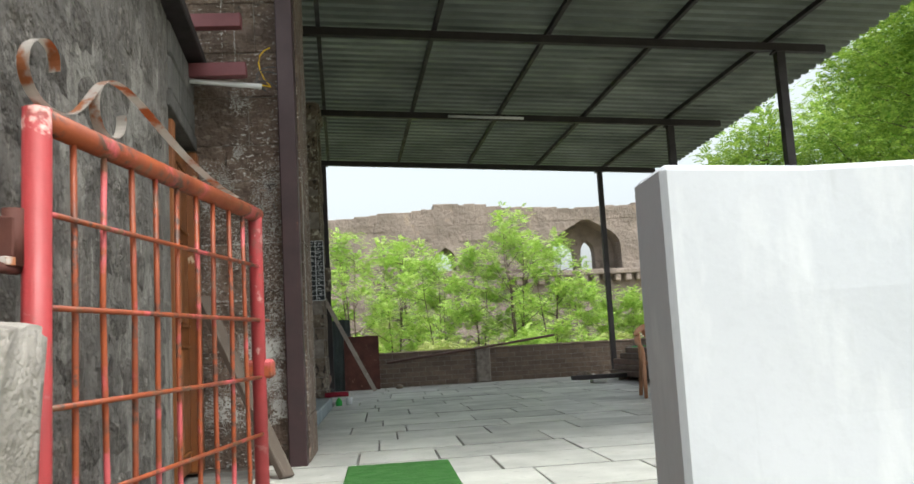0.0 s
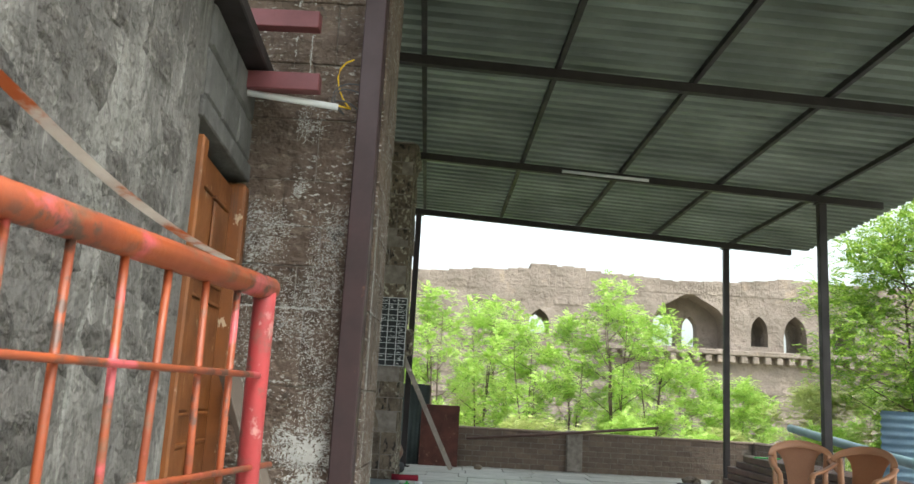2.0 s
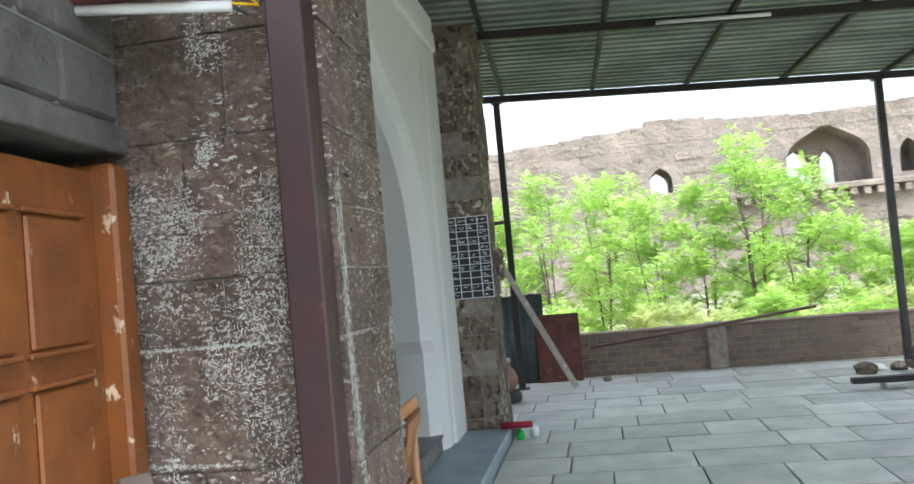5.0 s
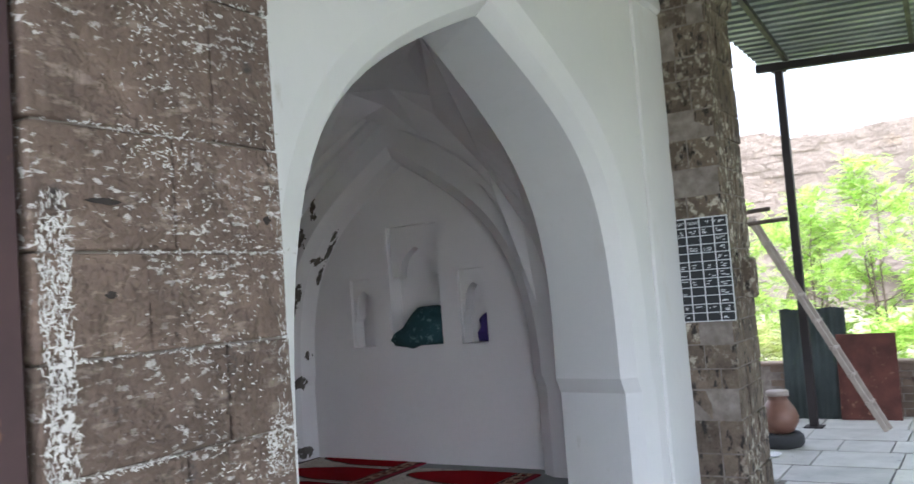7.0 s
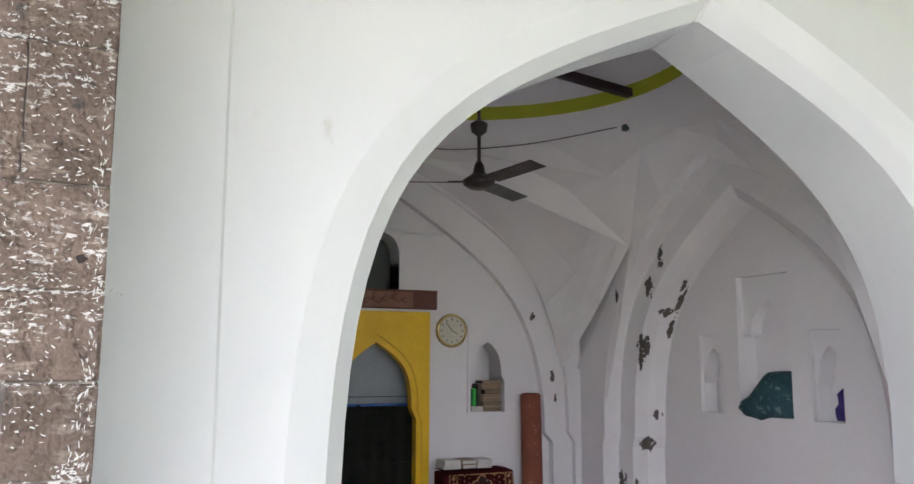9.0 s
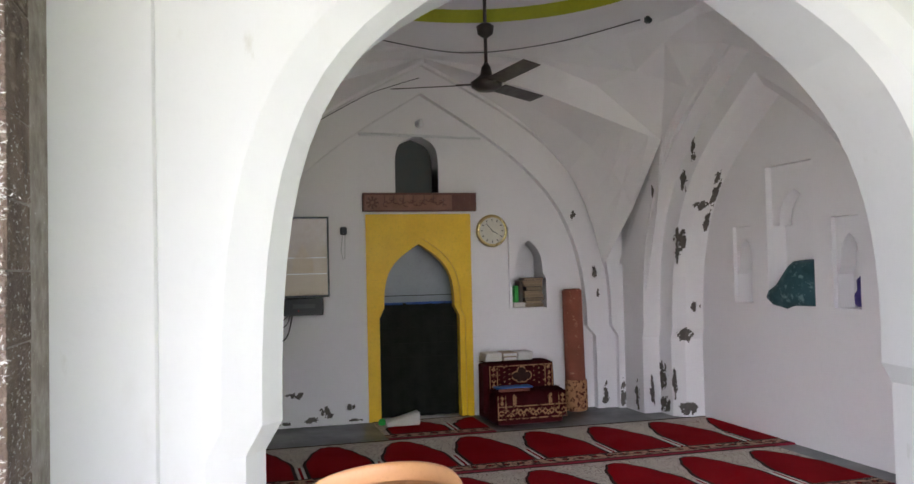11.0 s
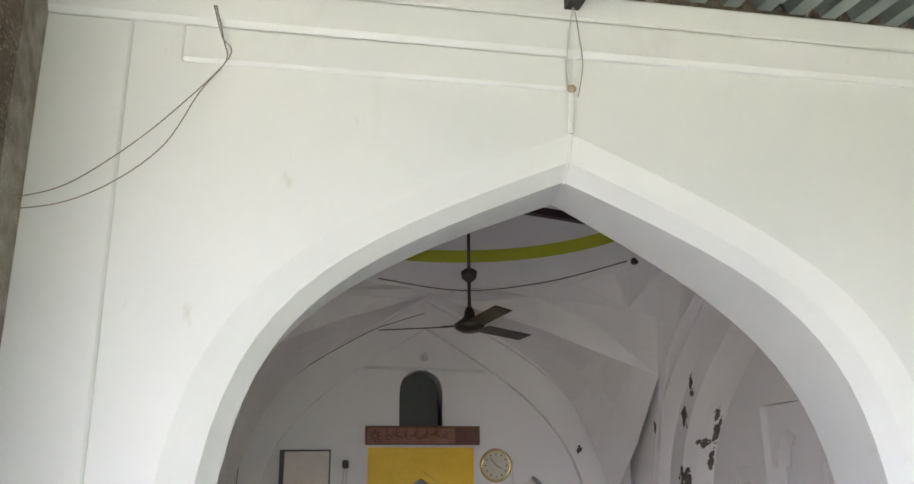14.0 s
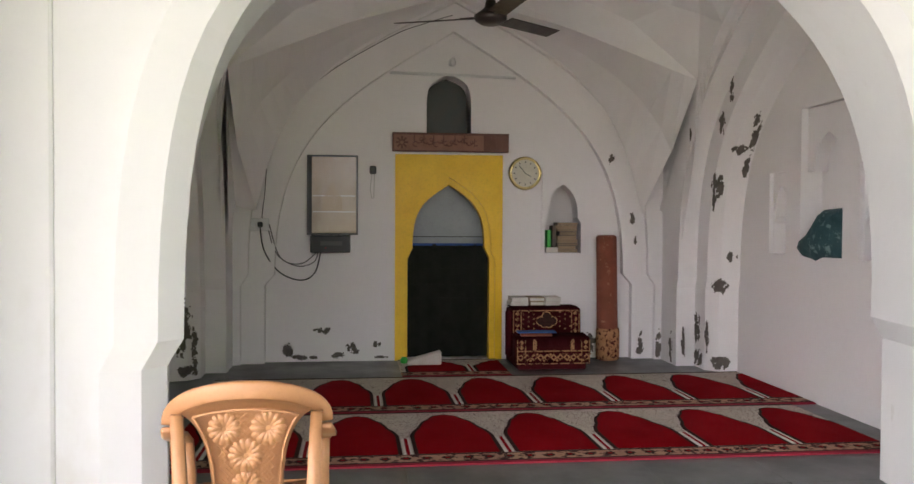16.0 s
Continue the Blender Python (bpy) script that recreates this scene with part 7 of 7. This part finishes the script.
splash([(0.0, 1.72, 0.16, 0.14, 1300, 0.25), (-0.05, 1.55, 0.14, 0.18, 900, 0.3), (0.36, 1.60, 0.09, 0.22, 1300, 0.3), (0.22, 1.90, 0.05, 0.06, 200, 0.3), (0.25, 2.28, 0.08, 0.12, 320, 0.4), (0.30, 1.30, 0.15, 0.20, 1500, 0.25),
        (0.35, 0.98, 0.12, 0.2, 1000, 0.3), (0.0, 1.2, 0.06, 0.3, 500, 0.4), (0.1, 0.35, 0.14, 0.13, 1300, 0.25), (0.32, 0.70, 0.13, 0.09, 1900, 0.2), (0.35, 0.52, 0.10, 0.10, 1200, 0.3), (0.40, 0.33, 0.05, 0.08, 500, 0.3), (0.10, 0.60, 0.14, 0.2, 400, 0.2),
        (0.12, 2.9, 0.006, 0.5, 160, 0.9), (0.20, 2.9, 0.008, 0.5, 160, 0.9), (0.15, 1.0, 0.3, 0.006, 260, 0.0), (0.15, 1.35, 0.3, 0.006, 260, 0.0), (0.1, 1.742, 0.3, 0.006, 160, 0.0)], 6, south)
splash([(0.12, 1.7, 0.10, 1.6, 300, 0.3), (0.40, 1.7, 0.15, 1.6, 420, 0.3)], 9, lambda p, q, e: (p, 5.4595 + e, q))


def lime_patch(spots, seed, place):
    """Thin ragged skins of lime left on the stone: (u, v, half sizes)."""
    verts, faces = [], []
    cell = 0.006
    for n, (u, v, ru, rv, level) in enumerate(spots):
        for i in range(int(2 * ru / cell)):
            for j in range(int(2 * rv / cell)):
                pu, pv = -ru + i * cell, -rv + j * cell
                q = noise.noise(Vector((pu * 30 + 5 * n, pv * 30, seed))) * 0.8 + 0.8 * noise.noise(Vector((pu * 85, pv * 110 + n, seed + 2)))
                if q + level - (pu / ru) ** 4 - (pv / rv) ** 4 > 0:
                    b = len(verts)
                    for di, dj in ((0, 0), (1, 0), (1, 1), (0, 1)):
                        gi, gj = i + di, j + dj
                        verts.append(place(u - ru + (gi + 0.3 * noise.noise(Vector((gi * 0.9, gj * 0.9, 1)))) * cell, v - rv + (gj + 0.3 * noise.noise(Vector((gi * 0.9, gj * 0.9, 4)))) * cell, 0.0008))
                    faces.append((b, b + 1, b + 2, b + 3))
    me = bpy.data.meshes.new("lime_skin")
    me.from_pydata(verts, [], faces)
    me.materials.append(M["lime_fleck"])
    return tagged(new("lime_skin", me), "worn white lime skin left on the stone", "limewash", kind="stuff")


lime_patch([(0.33, 0.70, 0.13, 0.08, 0.15), (0.34, 0.54, 0.11, 0.08, 0.05), (0.40, 0.33, 0.05, 0.07, 0.25), (0.06, 0.38, 0.10, 0.09, -0.05), (0.12, 0.30, 0.14, 0.05, -0.1)], 3, south)
lime_patch([(4.905, 1.42, 0.024, 0.34, -0.22), (5.40, 1.33, 0.045, 0.05, -0.3), (5.40, 0.5, 0.05, 0.25, -0.3)], 4, east)


# no depth is cut: a flat dark polygon paints the shade of each hollow
def hole(y, z, ry, rz, seed):
    rng = random.Random(seed)
    bm = bmesh.new()
    outer = [bm.verts.new((0.5848, y + ry * math.cos(k * 0.628) * rng.uniform(0.6, 1.2), z + rz * math.sin(k * 0.628) * rng.uniform(0.6, 1.2))) for k in range(10)]
    bm.faces.new(outer)
    part("stone_hole_shade", bm, "hollow_shade", pier_s, "flat dark patch painted as the shade in a stone hollow")


for k, (y, z, ry, rz) in enumerate(((5.005, 1.832, 0.035, 0.007), (5.012, 1.662, 0.014, 0.007), (5.41, 1.81, 0.012, 0.01), (5.30, 2.42, 0.02, 0.012), (4.98, 2.25, 0.008, 0.01))):
    hole(y, z, ry, rz, k)

pier_n = structure(mesh_object("pier_north", boxed(-0.4, 0.345, 10.075, 10.74, -0.72, 3.80), "joint"), "rough mortared stone pier beside the arch", "pier")
z, k = 0.0, 0
random.seed(33)
while z < 3.70:
    h = random.uniform(0.14, 0.24)
    cuts = sorted([0.0, random.uniform(0.10, 0.24), 0.362])
    for i, (a, b) in enumerate(zip(cuts, cuts[1:])):
        d = random.uniform(0.0, 0.016)
        place_block("stone_block", block_mesh(("n", (k + i) % 5), 40 + (k + i) % 5, "rubble"), pier_n, a + 0.006, b - 0.006, 10.062 + d, 10.30, z + 0.006, min(z + h, 3.8) - 0.006)
    ym = 10.30 + random.uniform(0.12, 0.3)
    for a, b in ((10.30, ym), (ym, 10.745)):
        place_block("stone_block", block_mesh(("n", (k + 2) % 5), 42, "rubble"), pier_n, 0.16, 0.358 + random.uniform(-0.006, 0.012), a + 0.005, b - 0.005, z + 0.006, min(z + h, 3.8) - 0.006)
    z += h
    k += 1
part("stone_bracket", boxed(0.34, 0.44, 10.42, 10.56, 1.42, 1.72, bevel=0.02), "rubble", pier_n)
part("stone_cap", boxed(-0.05, 0.40, 10.04, 10.76, 3.62, 3.78, bevel=0.03), "rubble", pier_n)

# ---- rough cement blocks of the annex wall, smeared over with mortar
def rough_face(seed):
    """A rough block face of unit size whose ragged rim sinks under the mortar; local x out of the wall."""
    bm = bmesh.new()
    n = 7
    g = [[None] * (n + 1) for _ in range(n + 1)]
    for i in range(n + 1):
        for k in range(n + 1):
            u, v = i / n - 0.5, k / n - 0.5
            q = Vector((u * 3.1 + seed * 5.3, v * 2.2, seed))
            edge = max(abs(u), abs(v)) * 2
            out = 0.6 + 0.5 * noise.noise(q * 1.6) + 0.35 * noise.noise(q * 4.0) - 1.9 * max(0.0, edge - 0.55 + 0.25 * noise.noise(q * 1.2)) * 1.4
            g[i][k] = bm.verts.new((out, u + 0.03 * noise.noise(q * 2.3), v + 0.03 * noise.noise(q * 2.9)))
    for i in range(n):
        for k in range(n):
            bm.faces.new((g[i][k], g[i + 1][k], g[i + 1][k + 1], g[i][k + 1]))
    me = bpy.data.meshes.new("block")
    bm.to_mesh(me)
    bm.free()
    me.materials.append(M["rough_block"])
    return me


ROUGH = [rough_face(3 + k) for k in range(7)]
annex_wall = bpy.data.objects["wall_annex"]
random.seed(92)
z = -0.30
while z < 2.36:
    h = random.uniform(0.19, 0.25)
    y = -1.6 + random.uniform(0, 0.3)
    while y < 2.52:
        w = random.uniform(0.28, 0.50)
        if y + w > 2.56:
            w = 2.58 - y
        if w > 0.12 and random.random() < 0.86:
            ob = new("block", random.choice(ROUGH))
            ob.parent = annex_wall
            ob.matrix_local = AN @ Matrix.Translation((-0.004, y + w / 2, z + h / 2)) @ Matrix.Rotation(random.uniform(-0.04, 0.04), 4, "X") @ Matrix.Diagonal((0.014, w * 0.98, h * 0.98, 1))
        y += w
    z += h

# ---- parapet of bricks
bm = bmesh.new()
box(bm, -1.6, 5.4, 13.93, 14.09, -0.05, 0.54)
box(bm, 5.42, 5.58, 11.2, 14.09, -0.05, 0.54)
parapet = structure(mesh_object("parapet", bm, "joint"), "low weathered brick parapet", "parapet")
BR = block_mesh("brick", 3, "brick")
random.seed(77)
for c in range(7):
    z = 0.005 + 0.078 * c
    x = -0.3 + (0.11 if c % 2 else 0)
    while x < 5.25:
        place_block("brick", BR, parapet, x, x + 0.205, 13.915 + random.uniform(0, 0.012), 14.0, z, z + 0.068)
        x += 0.218
    y = 11.25 + (0.11 if c % 2 else 0)
    while y < 13.7:
        place_block("brick", BR, parapet, 5.405 + random.uniform(0, 0.012), 5.5, y, y + 0.205, z, z + 0.068)
        y += 0.218
part("coping", boxed(-1.6, 5.58, 13.90, 14.11, 0.54, 0.58, bevel=0.012), "brick", parapet)
part("coping", boxed(5.40, 5.60, 11.2, 13.90, 0.54, 0.58, bevel=0.012), "brick", parapet)
part("pier", boxed(2.62, 2.86, 13.86, 14.1, 0.0, 0.60, bevel=0.015), "joint", parapet, "small rendered brick pier")

# ---- paving slabs
SL = block_mesh("slab", 13, "slab")
random.seed(55)
y = 2.3
row = 0
while y < 13.9:
    d = random.uniform(0.50, 0.66)
    y1 = min(y + d, 13.92)
    x = -0.6 if y > 10.6 else (0.31 if y < 4.9 else 0.428)
    x += random.uniform(-0.25, 0.0) if y > 10.6 else 0
    first = True
    while x < 7.9:
        w = random.uniform(0.42, 0.92) if not first else random.uniform(0.3, 0.7)
        first = False
        x1 = min(x + w, 8.0)
        if x1 - x > 0.08:
            place_block("slab", SL, platform, x + 0.008, x1 - 0.008, y + 0.013, y1 - 0.013, -0.045, random.uniform(-0.003, 0.003))
        x = x1
    y = y1
    row += 1
room = bpy.data.objects["floor_room"]
SI = block_mesh("inner_slab", 15, "inner_floor")
for i in range(8):
    for j in range(8):
        x0, y0 = -4.6 + 0.57 * i, 5.30 + 0.585 * j
        place_block("floor_slab", SI, room, x0 + 0.001, x0 + 0.569, y0 + 0.001, y0 + 0.584, FL - 0.03, FL - 0.0005)
